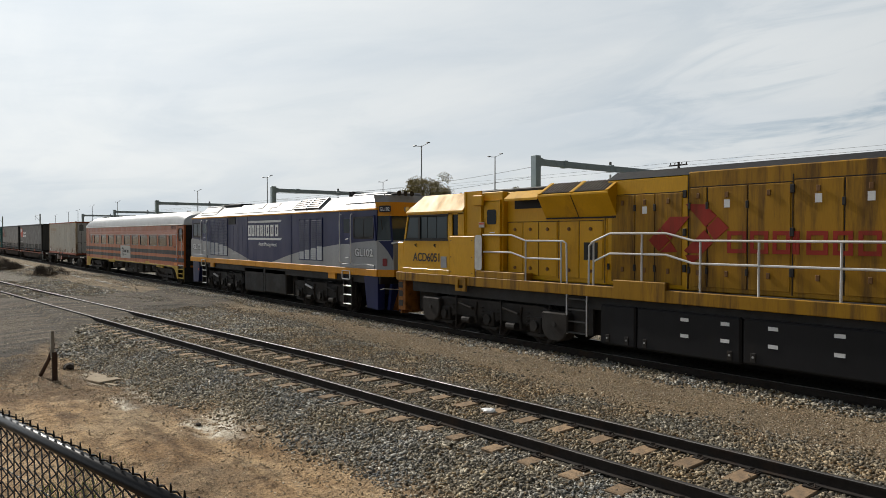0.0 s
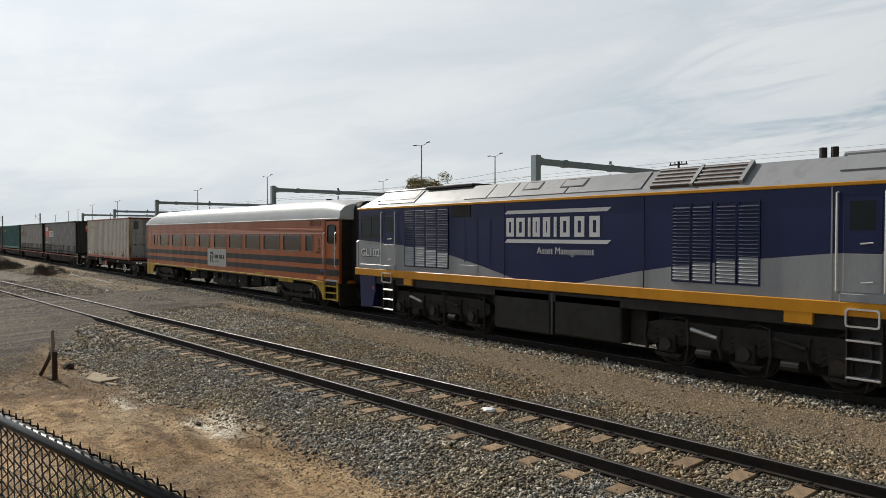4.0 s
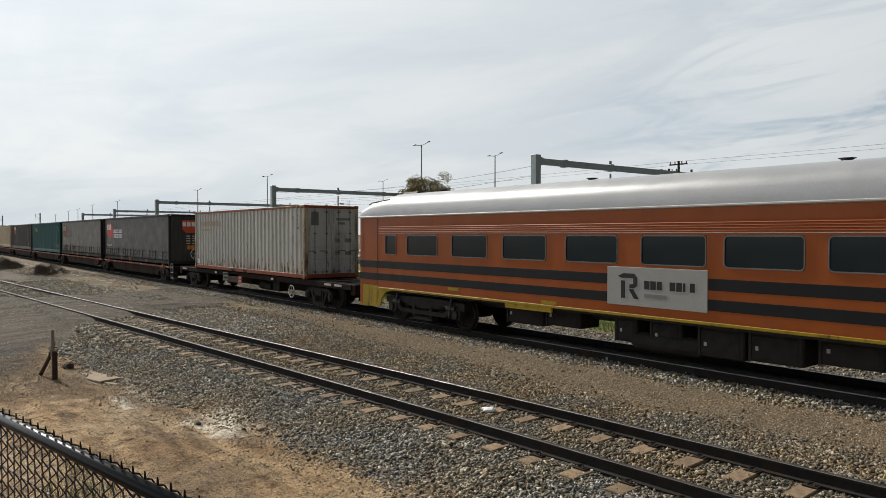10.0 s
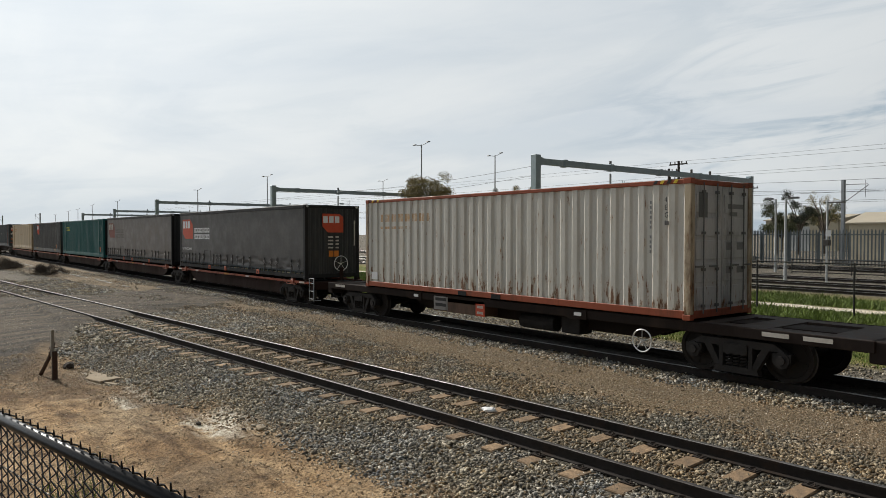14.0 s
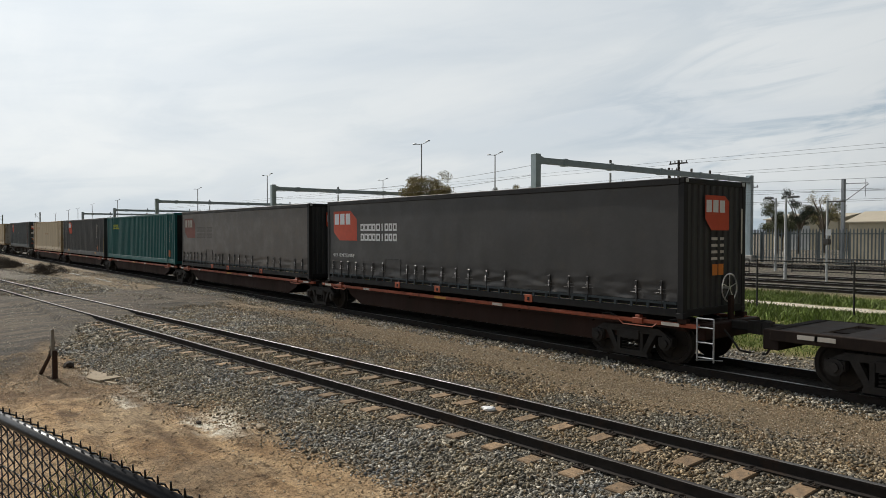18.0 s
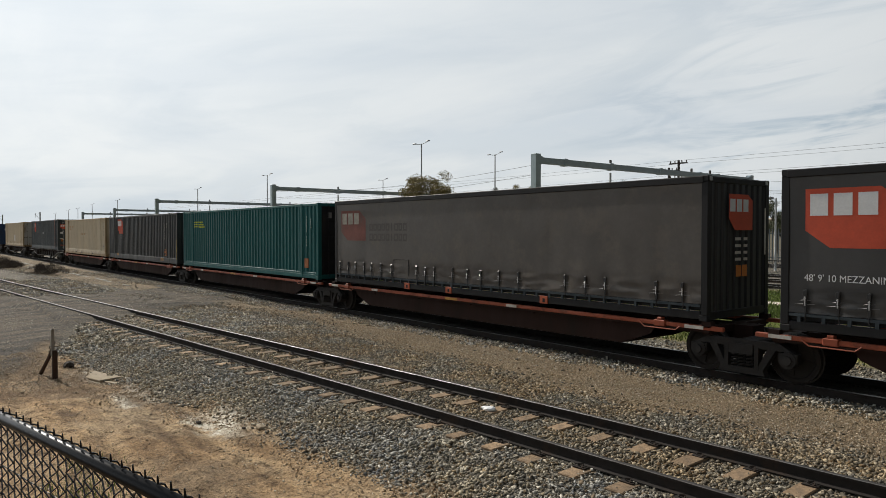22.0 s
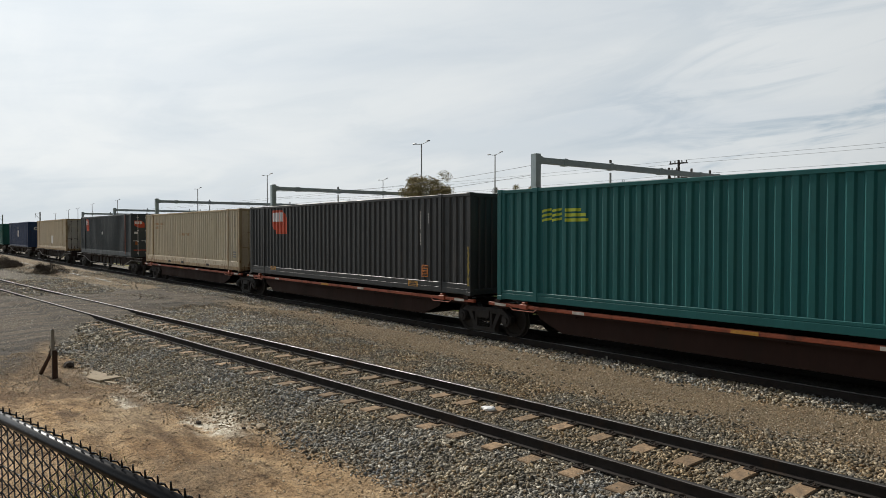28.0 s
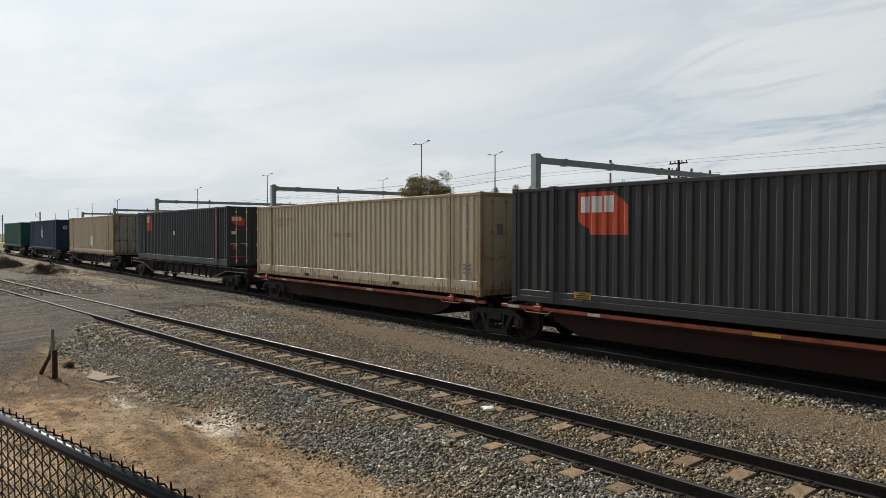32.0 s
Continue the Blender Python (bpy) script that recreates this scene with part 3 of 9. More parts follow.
TANS = [(0.320, 0.246, 0.160), (0.225, 0.168, 0.108), (0.430, 0.345, 0.240), (0.270, 0.200, 0.128), (0.385, 0.318, 0.235), (0.190, 0.145, 0.100), (0.320, 0.228, 0.135), (0.560, 0.490, 0.385)]
M["stone"] = stone_material("stone", GREYS, ((0.97, 1.0, 1.05), (1.10, 1.0, 0.84)))
M["stone_rusty"] = stone_material("stone_rusty", [(r * 0.80, g * 0.735, b * 0.64) for r, g, b in GREYS], ((0.92, 0.97, 1.03), (1.12, 1.0, 0.84)))
M["gravel_stone"] = stone_material("gravel_stone", TANS, ((0.92, 0.94, 0.97), (1.05, 1.0, 0.94)))


def rock_shapes(count):
    """Angular broken stones: skewed, tapered blocks of a dozen facets."""
    out = []
    rnd = random.Random(12)
    quads = ((0, 2, 3, 1), (4, 5, 7, 6), (0, 1, 5, 4), (2, 6, 7, 3), (0, 4, 6, 2), (1, 3, 7, 5))
    for k in range(count):
        v = []
        tx, ty, sk = rnd.uniform(0.35, 1.0), rnd.uniform(0.35, 1.0), rnd.uniform(-0.4, 0.4)
        for z in (-1, 1):
            for y in (-1, 1):
                for x in (-1, 1):
                    t = (tx, ty) if z > 0 else (1, 1)
                    v.append((x * t[0] * rnd.uniform(0.6, 1.35) + sk * z, y * t[1] * rnd.uniform(0.40, 0.80), z * rnd.uniform(0.22, 0.45)))
        f = []
        for a, b, c, d in quads:
            f += [(a, b, c), (a, c, d)] if rnd.random() < 0.5 else [(a, b, d), (b, c, d)]
        out.append((np.array(v), np.array(f)))
    return out


def scatter_stones(name, places, sizes, material, label):
    """Many loose stones as one mesh. places: (n, 3); sizes: (n,)."""
    rng = np.random.default_rng(4)
    shapes = rock_shapes(14)
    n = len(places)
    pick = rng.integers(0, len(shapes), n)
    V, F, base = [], [], 0
    for k, (sv, sf) in enumerate(shapes):
        idx = np.nonzero(pick == k)[0]
        if not len(idx):
            continue
        q = rng.normal(size=(len(idx), 4)) * np.array([1.3, 0.55, 0.55, 1.3])
        q /= np.linalg.norm(q, axis=1)[:, None]
        w, x, y, z = q.T
        R = np.stack([np.stack([1 - 2 * (y * y + z * z), 2 * (x * y - z * w), 2 * (x * z + y * w)], -1),
                      np.stack([2 * (x * y + z * w), 1 - 2 * (x * x + z * z), 2 * (y * z - x * w)], -1),
                      np.stack([2 * (x * z - y * w), 2 * (y * z + x * w), 1 - 2 * (x * x + y * y)], -1)], 1)
        st = sv[None] * sizes[idx][:, None, None] * rng.uniform(0.75, 1.25, (len(idx), 1, 3))
        P = np.einsum("nij,nvj->nvi", R, st) + places[idx][:, None, :]
        V.append(P.reshape(-1, 3))
        F.append((sf[None] + (np.arange(len(idx)) * len(sv))[:, None, None] + base).reshape(-1, 3))
        base += len(idx) * len(sv)
    ob = new(name, arr_mesh(name, np.concatenate(V), np.concatenate(F), material))
    return tagged(ob, label, "stones", kind="stuff")


def build_stones():
    rng = np.random.default_rng(7)

    def field(n, x0, x1, inside, r0, r1, sink=0.2, power=1.0):
        out, sz = [], []
        while len(out) < n:
            x = x1 - (x1 - x0) * rng.random() ** power
            y = inside[0] + (inside[1] - inside[0]) * rng.random()
            d = y - near_y(x)
            if not inside[2](x, y, d):
                continue
            r = r0 + (r1 - r0) * rng.random() ** 2
            out.append((x, y, ground_z(x, y) + r * sink))
            sz.append(r)
        return np.array(out), np.array(sz)

    def bedded(x, d):
        """Where the ends of the timbers lie bare."""
        if abs((x + 19.0 + 0.3425) % 0.685 - 0.3425) > 0.135:
            return False
        return -1.26 < d < -0.84 or 0.17 < d < 0.70

    def on_near(x, y, d):
        e = 0.4 * noise.noise((x * 0.7, y * 0.7, 11))
        lo, hi = bed_lo(x), bed_hi(x)
        p = smooth(lo - 0.35, lo + 0.3, d + e) * smooth(hi + 0.4, hi - 0.3, d + e)
        if rng.random() > p or 0.70 < abs(d) < 0.81:
            return False
        if bedded(x, d) and rng.random() < 0.95:
            return False
        return road_w(x, y) < 0.35 * rng.random()
    a = field(76000, -14.0, 4.5, (-9.4, -2.0, on_near), 0.014, 0.037, 0.2, 1.25)
    side = np.array([p[1] - near_y(p[0]) < -0.76 for p in a[0]])
    scatter_stones("ballast_stones", a[0][side], a[1][side], M["stone"], "loose blue-grey crushed ballast stones on the shoulder")
    scatter_stones("stained_ballast_stones", a[0][~side], a[1][~side], M["stone_rusty"], "brown stained ballast stones between and beyond the rails")
    a = field(12000, -24, -13.5, (-10.0, -2.4, on_near), 0.025, 0.050, 0.3, 1.0)
    scatter_stones("distant_ballast_stones", a[0], a[1], M["stone"], "grey ballast stones near the dirt crossing")
    a = field(5200, -45, -24, (-10.5, -3.5, on_near), 0.035, 0.07, 0.2, 1.0)
    scatter_stones("far_ballast_stones", a[0], a[1], M["stone"], "grey ballast stones beyond the dirt crossing")

    def on_edge(x, y, d):
        e = 0.25 * noise.noise((x * 0.9, y * 0.9, 2))
        return rng.random() < smooth(-0.45, -0.05, y + e + 0.35 * smooth(-18, -24, x)) * smooth(0.50, 0.25, y)
    a = field(19000, -52, 5, (-0.9, 0.5, on_edge), 0.018, 0.044, 0.3, 1.3)
    scatter_stones("main_line_ballast", a[0], a[1], M["stone"], "pale grey ballast shoulder beside the running line")

    def beyond(x, y, d):
        return rng.random() < smooth(2.2, 2.7, y) * smooth(6.0, 4.8, y)
    a = field(9000, -40, 3, (2.2, 6.0, beyond), 0.025, 0.055, 0.3, 1.0)
    scatter_stones("outer_ballast", a[0], a[1], M["stone"], "grey ballast shoulder behind the running line")

    def on_gravel(x, y, d):
        return rng.random() < smooth(bed_hi(x) - 0.3, bed_hi(x) + 0.3, d) * smooth(0.1, -0.4, y) and road_w(x, y) < 0.4
    a = field(40000, -20, 4.5, (-4.0, 0.0, on_gravel), 0.005, 0.017, 0.3, 1.4)
    scatter_stones("path_gravel", a[0], a[1], M["gravel_stone"], "fine brown gravel on the path between the tracks")

    def strays(x, y, d):
        return rng.random() < smooth(bed_hi(x) + 1.1, bed_hi(x) - 0.2, d) ** 1.6 + 0.03 and d > 1.6 and y < -0.1 and road_w(x, y) < 0.6
    a = field(12500, -26, 4.5, (-4.5, -0.1, strays), 0.014, 0.040, 0.2, 1.2)
    scatter_stones("stray_ballast", a[0], a[1], M["stone_rusty"], "stray ballast stones kicked onto the gravel path")

    def on_verge(x, y, d):
        e = 0.5 * noise.noise((x * 0.25, y * 0.6, 51))
        return rng.random() < smooth(0.0, 0.4, 0.18 + e) and 1.5 < d and y < -0.3
    a = field(7000, -75, -24, (-5.5, -0.3, on_verge), 0.016, 0.050, 0.2, 0.8)
    scatter_stones("verge_stones", a[0], a[1], M["stone"], "grey stones strewn over the verge beyond the crossing")

    def on_road(x, y, d):
        return rng.random() < road_w(x, y) * (0.25 + 0.75 * smooth(-0.1, 0.35, noise.noise((x * 0.3, y * 0.9, 61)))) and not 0.66 < abs(d) < 0.85
    a = field(5000, -34, -13, (-10.5, -0.3, on_road), 0.008, 0.024, 0.1, 0.8)
    scatter_stones("crossing_grit", a[0], a[1], M["stone"], "loose grit rolled into the dirt crossing")

    def on_dirt(x, y, d):
        return d < bed_lo(x) + 0.3 and rng.random() < 0.10 + 0.90 * max(smooth(bed_lo(x) - 1.2, bed_lo(x), d + 0.7 * noise.noise((x * 0.9, y * 0.9, 31))), 0.7 * smooth(-9.0, -11.0, x))
    a = field(26000, -14.5, 3.5, (-11.3, -7.0, on_dirt), 0.004, 0.020, 0.1, 1.0)
    scatter_stones("dirt_pebbles", a[0], a[1], M["gravel_stone"], "scattered pebbles and stones on the bare dirt")


build_ground()
build_track("siding_track", near_y, near_slope, -160, 9, 0.05, -19.0, 5.0, "siding track with dark steel rails on worn timber sleepers", True)
build_track("main_track", lambda x: 1.22, lambda x: 0.0, -420, 60, 0.0, -60.0, 6.0, "straight running line with steel rails under the train", False, "sleeper_oil_shade")
build_stones()

# ---- things behind the train ----
M["portal_steel"] = mat("portal_steel", (0.40, 0.475, 0.515), 0.5, 0.25, 0.10, 2, 0.2, (0.28, 0.32, 0.34))
M["concrete"] = mat("concrete", (0.45, 0.43, 0.40), 0.9, 0, 0.15, 3, 0.3, (0.25, 0.23, 0.2), 0.2)
M["insulator"] = mat("insulator", (0.10, 0.09, 0.08), 0.4)
M["lamp_head"] = mat("lamp_head", (0.10, 0.10, 0.105), 0.5)
M["timber_pole"] = mat("timber_pole", (0.055, 0.045, 0.038), 0.9, 0, 0.2, 3)
M["wire"] = mat("wire", (0.10, 0.105, 0.11), 0.6)
M["palisade"] = mat("palisade", (0.15, 0.172, 0.18), 0.6, 0.3, 0.12, 2, 0.2, (0.2, 0.2, 0.19), obj_random=0.15)
M["bark"] = mat("bark", (0.10, 0.08, 0.062), 0.9, 0, 0.3, 4, bump=0.4)
M["leaf"] = mat("leaf", (0.075, 0.085, 0.035), 0.7, 0, 0.3, 1.5, island=0.5)
M["leaf_brown"] = mat("leaf_brown", (0.27, 0.225, 0.095), 0.7, 0, 0.3, 1.5, island=0.5)
M["leaf_dark"] = mat("leaf_dark", (0.022, 0.032, 0.016), 0.7, 0, 0.3, 1.5, island=0.5)
M["shrub"] = mat("shrub", (0.050, 0.036, 0.025), 0.9, 0, 0.3, 3, island=0.5)
M["grass_blade"] = mat("grass_blade", (0.135, 0.190, 0.034), 0.8, 0, 0.3, 2, island=0.5)
M["cream_wall"] = mat("cream_wall", (0.50, 0.45, 0.34), 0.8, 0, 0.1, 1, 0.2, (0.35, 0.30, 0.22))
M["pale_roof"] = mat("pale_roof", (0.46, 0.41, 0.32), 0.6, 0.1, 0.1, 0.6, 0.2, (0.3, 0.27, 0.22))
M["white_roof"] = mat("white_roof", (0.62, 0.62, 0.60), 0.6, 0.1, 0.08, 0.6)
M["brick_red"] = mat("brick_red", (0.16, 0.06, 0.045), 0.9, 0, 0.2, 2)
M["cabinet"] = mat("cabinet", (0.50, 0.52, 0.51), 0.5, 0, 0.06, 2, 0.15)
# blue-grey that paints the distance haze onto the hills
M["hill_haze"] = mat("hill_haze", (0.105, 0.13, 0.165), 1.0, 0, 0.12, 0.01)
M["pale_gravel"] = mat("pale_gravel", (0.40, 0.38, 0.33), 0.95, 0, 0.2, 8, bump=0.5)


def build_portal(x, y0, y1, top, spans):
    """A steel portal over the electrified lines: two box posts and a long beam with its fittings."""
    g = empty("overhead_portal", (x, y0, -0.4))
    tagged(g, "grey galvanised steel portal frame over electrified railway lines", "gantry", group="overhead line portals")
    w = 0.30
    for y in (0, y1 - y0):
        part("post", boxes((-w, w, y - w, y + w, 0, top + 0.75), bevel=0.03), M["portal_steel"], g)
        part("footing", boxes((-0.6, 0.6, y - 0.6, y + 0.6, -0.1, 0.75), bevel=0.03), M["concrete"], g)
        s = 1 if y == 0 else -1
        part("bracket", prism_of([(y + s * w, top - 0.12), (y + s * (w + 0.35), top - 0.06), (y + s * (w + 0.35), top + 0.52), (y + s * w, top + 0.58)], "x", -0.25, 0.25), M["portal_steel"], g)
    part("beam", boxes((-0.22, 0.22, w, y1 - y0 - w, top - 0.02, top + 0.48), bevel=0.02), M["portal_steel"], g)
    for f in (0.10, 0.28, 0.50, 0.70, 0.80):
        y = (y1 - y0) * f
        part("splice_plate", boxes((-0.27, 0.27, y - 0.22, y + 0.22, top - 0.09, top + 0.55), bevel=0.02), M["portal_steel"], g)
    for f in spans:
        y = (y1 - y0) * f
        part("drop_tube", tube_of([(0, y, top - 0.3), (0, y, top - 2.8)], 0.10, 8), M["galv_light"], g)
        bm = tube_of([(0, y, top - 1.4), (0.2, y + 1.7, top - 1.45)], 0.04, 6)
        tube(bm, [(0, y, top - 2.6), (0.2, y + 1.8, top - 1.8)], 0.05, 6)
        tube(bm, [(0.2, y + 1.5, top - 0.9), (0.2, y + 1.5, top - 2.4)], 0.03, 6)
        tube(bm, [(0.2, y + 1.8, top - 0.9), (0.2, y + 1.8, top - 2.3)], 0.03, 6)
        tube(bm, [(0, y + 0.3, top - 1.4), (0, y + 0.9, top - 1.42)], 0.11, 8)
        tube(bm, [(0, y + 0.3, top - 2.42), (0.1, y + 0.9, top - 2.18)], 0.11, 8)
        part("cantilever", bm, M["portal_steel"], g)
        part("insulator", disc(bmesh.new(), (0, 0), 0.12, "z", (0.5, 0.85), 8), M["insulator"], g, at=(0, y, top + 0.0))
    return g


def build_lamp_mast(x, y, h, s=1.0):
    g = empty("light_mast", (x, y, -0.4))
    tagged(g, "tall grey yard light mast with two lamp heads", "street lamp", group="yard light masts")
    # the paler steel puts distance haze into the mast's colour
    part("pole", tube_of([(0, 0, 0), (0, 0, h)], [0.19 * s, 0.10 * s], 8), M["galv_light"], g)
    part("crossarm", tube_of([(-0.8, -0.7, h - 0.05), (0, 0, h - 0.15), (0.8, 0.7, h + 0.35)], 0.05 * s, 6), M["galv_light"], g)
    for k in (-1, 1):
        part("lamp_head", boxes((k * 0.9 - 0.36, k * 0.9 + 0.36, k * 0.75 - 0.22, k * 0.75 + 0.22, h + 0.14 + 0.25 * k, h + 0.30 + 0.25 * k), bevel=0.06), M["lamp_head"], g, "dark lamp head")
    return g


for i, (x, y) in enumerate(((-34.3, 29.0), (-81.6, 28.0), (-130.8, 27.4), (-189.4, 34.0), (-231.6, 35.0))):
    build_portal(x, y, 63.3, 8.93, (0.28, 0.66, 0.76))
for x, y in ((-89.9, 58.9), (-94.0, 79.7), (-167.3, 66.2), (-161.4, 98.7), (-235.1, 71.6), (-340.4, 71.5), (-395.7, 72.5), (-474.9, 81.2), (-514.5, 83.2), (-611.3, 91.9)):
    build_lamp_mast(x, y, 18.4, 1.0 if x > -200 else 1.25)


def leaves(centres, radii, per, size, seed):
    """Leaf-sized triangles gathered in clumps."""
    rng = np.random.default_rng(seed)
    P = []
    for c, r in zip(centres, radii):
        v = rng.normal(size=(per, 3))
        v /= np.linalg.norm(v, axis=1)[:, None]
        P.append(np.array(c) + v * (r * rng.random((per, 1)) ** 0.45) * np.array([1, 1, 0.75]))
    P = np.concatenate(P)
    n = len(P)
    a, b = rng.normal(size=(n, 3)), rng.normal(size=(n, 3))
    a *= (size * rng.uniform(0.6, 1.3, (n, 1))) / np.linalg.norm(a, axis=1)[:, None]
    b *= (size * 0.55) / np.linalg.norm(b, axis=1)[:, None]
    V = np.stack([P - a, P + a, P + b], 1).reshape(-1, 3)
    return V, np.arange(n * 3).reshape(-1, 3)


def build_tree(x, y, h, w, leaf, seed, density=1.0, crown_low=0.35, label="gum tree with an open uneven crown"):
    rng = random.Random(seed)
    g = empty("tree", (x, y, -0.45))
    tagged(g, label, "tree", group="trees beyond the railway")
    bm = bmesh.new()
    fork = h * 0.38
    tube(bm, [(0, 0, 0), (0.1 * rng.uniform(-1, 1), 0.1, fork * 0.6), (0.15, 0, fork)], [0.028 * h, 0.022 * h, 0.018 * h], 7)
    centres, radii = [], []
    for k in range(9):
        a = 2 * math.pi * k / 9 + rng.uniform(-0.3, 0.3)
        rr = w * 0.5 * rng.uniform(0.42, 0.82)
        z = h * rng.uniform(crown_low + 0.15, 0.95)
        end = (rr * math.cos(a), rr * math.sin(a), z)
        mid = (end[0] * 0.45, end[1] * 0.45, (fork + z) / 2 + 0.05 * h)
        tube(bm, [(0.12, 0, fork * rng.uniform(0.75, 1.0)), mid, end], [0.012 * h, 0.008 * h, 0.003 * h], 5)
        for _ in range(5):
            q = Vector(mid).lerp(Vector(end), rng.uniform(0.3, 1.15))
            centres.append((q.x + rng.uniform(-1, 1) * w * 0.12, q.y + rng.uniform(-1, 1) * w * 0.12, min(h, q.z + rng.uniform(-0.4, 1) * h * 0.08)))
            radii.append(w * rng.uniform(0.07, 0.15))
    part("trunk", bm, M["bark"], g)
    if density > 0:
        V, F = leaves(centres, radii, int(120 * density), 0.016 * w + 0.05, seed)
        part("crown", arr_mesh("crown", V, F, M[leaf]), None, g)
    return g


for args in ((-77.9, 51.1, 12.2, 9.2, "leaf_brown", 1, 2.2, 0.5), (-100, 79.5, 12.4, 7.0, "leaf_dark", 2, 1.8), (-96.5, 83.9, 12.2, 6.0, "leaf", 3, 1.8), (-79.4, 73.3, 11.4, 5.0, "leaf_brown", 4, 1.8),
             (-59.9, 57.5, 8.8, 3.4, "leaf_dark", 5, 2.6, 0.05), (-58.4, 59.2, 8.3, 3.0, "leaf_dark", 6, 2.6, 0.05), (-58.1, 83.7, 6.5, 5.5, "leaf_dark", 7, 1.6, 0.1), (-56.0, 85.8, 6.0, 5.0, "leaf", 8, 1.6, 0.1), (-55, 114, 7.5, 7, "leaf", 9, 1.2),
             (-48.6, 98.9, 9.1, 7, "leaf", 10, 1.6, 0.15), (-46.4, 101.8, 10.2, 6, "leaf_dark", 11, 1.2, 0.2), (-45.0, 107.4, 10.5, 6, "leaf_brown", 12, 0.35), (-47, 112, 9, 8, "leaf", 14, 1.2), (-17, 130, 9.5, 9, "leaf_dark", 15, 1.0)):
    build_tree(*args)


def build_warehouse(x0, x1, y0, y1, zw, zr, wall, roof, label):
    g = empty("warehouse", ((x0 + x1) / 2, (y0 + y1) / 2, -0.45))
    tagged(g, label, "building", group="warehouses beyond the fence")
    lx, ly = (x1 - x0) / 2, (y1 - y0) / 2
    part("wall", boxes((-lx, lx, -ly, ly, 0, zw)), M[wall], g)
    part("roof", prism_of([(-ly - 0.4, zw), (ly + 0.4, zw), (ly + 0.4, zw + 0.15), (0, zr), (-ly - 0.4, zw + 0.15)], "x", -lx - 0.4, lx + 0.4), M[roof], g)
    for k in range(int(2 * lx / 5) if y0 > 100 else 0):
        xx = -lx + 2.5 + 5 * k
        part("window", boxes((xx - 0.8, xx + 0.8, -ly - 0.04, -ly + 0.02, zw * 0.45, zw * 0.75)), M["dark_glass"], g)
    part("roller_door", boxes((-1.8, 1.8, -ly - 0.05, -ly + 0.02, 0, zw * 0.8)), M["galv_light"], g)
    return g


build_warehouse(-32, -20, 84, 96, 4.6, 6.2, "cream_wall", "pale_roof", "cream warehouse with a low pitched roof")
build_warehouse(-19, 12, 92, 120, 5.6, 8.2, "cream_wall", "pale_roof", "long tan roofed warehouse behind the fence")
build_warehouse(-14, 8, 128, 150, 8.0, 10.5, "white_roof", "white_roof", "white roofed warehouse in the distance")
build_warehouse(-92, -68, 92, 112, 5.2, 6.2, "cabinet", "white_roof", "pale grey warehouse with a flat white roof")
build_warehouse(-66, -52, 130, 150, 6.0, 7.4, "cream_wall", "pale_roof", "cream factory shed in the distance")
ch = empty("brick_tower", (-12.6, 93.0, -0.45))
tagged(ch, "dark red brick block rising above a warehouse roof", "tower")
part("shaft", boxes((-1.1, 1.1, -1.1, 1.1, 0, 8.6), bevel=0.05), M["brick_red"], ch)
part("cap", boxes((-1.25, 1.25, -1.25, 1.25, 8.6, 8.8)), M["concrete"], ch)


def build_palisade():
    g = empty("palisade_fence", (0, 63.5, -0.4))
    tagged(g, "tall grey steel palisade fence with pointed pales", "fence")
    for z in (0.5, 3.1):
        part("rail", boxes((-75, 15, 0.05, 0.11, z, z + 0.12)), M["palisade"], g)
    pale = mesh_of(prism_of([(-0.072, 0.05), (0.072, 0.05), (0.072, 3.45), (0.03, 3.72), (0.0, 3.6), (-0.03, 3.72), (-0.072, 3.45)], "y", 0.0, 0.035), "pale", M["palisade"])
    post = mesh_of(boxes((-0.08, 0.08, 0.1, 0.26, 0, 3.4)), "post", M["palisade"])
    x = -75.0
    while x < 15:
        part("pale", pale, None, g, at=(x, 0, random.uniform(-0.02, 0.02)))
        x += 0.33
    for k in range(31):
        part("post", post, None, g, at=(-75 + 3 * k, 0, 0))


def build_wire_fence():
    g = empty("wire_fence", (0, 16.6, -0.42))
    tagged(g, "low black wire mesh fence on thin steel posts", "fence")
    post = mesh_of(tube_of([(0, 0, 0), (0, 0, 2.1)], 0.04, 6), "post", M["black_steel"])
    for k in range(12):
        part("post", post, None, g, at=(-36.2 + 3.85 * k, 0, 0))
    part("top_rail", tube_of([(-36.2, 0, 2.05), (6.2, 0, 2.05)], 0.028, 6), M["black_steel"], g)
    bm = bmesh.new()
    for k in range(150):
        x = -22 + k * 0.16
        tube(bm, [(x, 0, 0.05), (x + 2.0, 0, 2.05)], 0.0035, 3, cap=False)
        tube(bm, [(x + 2.0, 0.004, 0.05), (x, 0.004, 2.05)], 0.0035, 3, cap=False)
    tagged(part("wire_mesh", bm, M["black_steel"], g), kind="stuff")


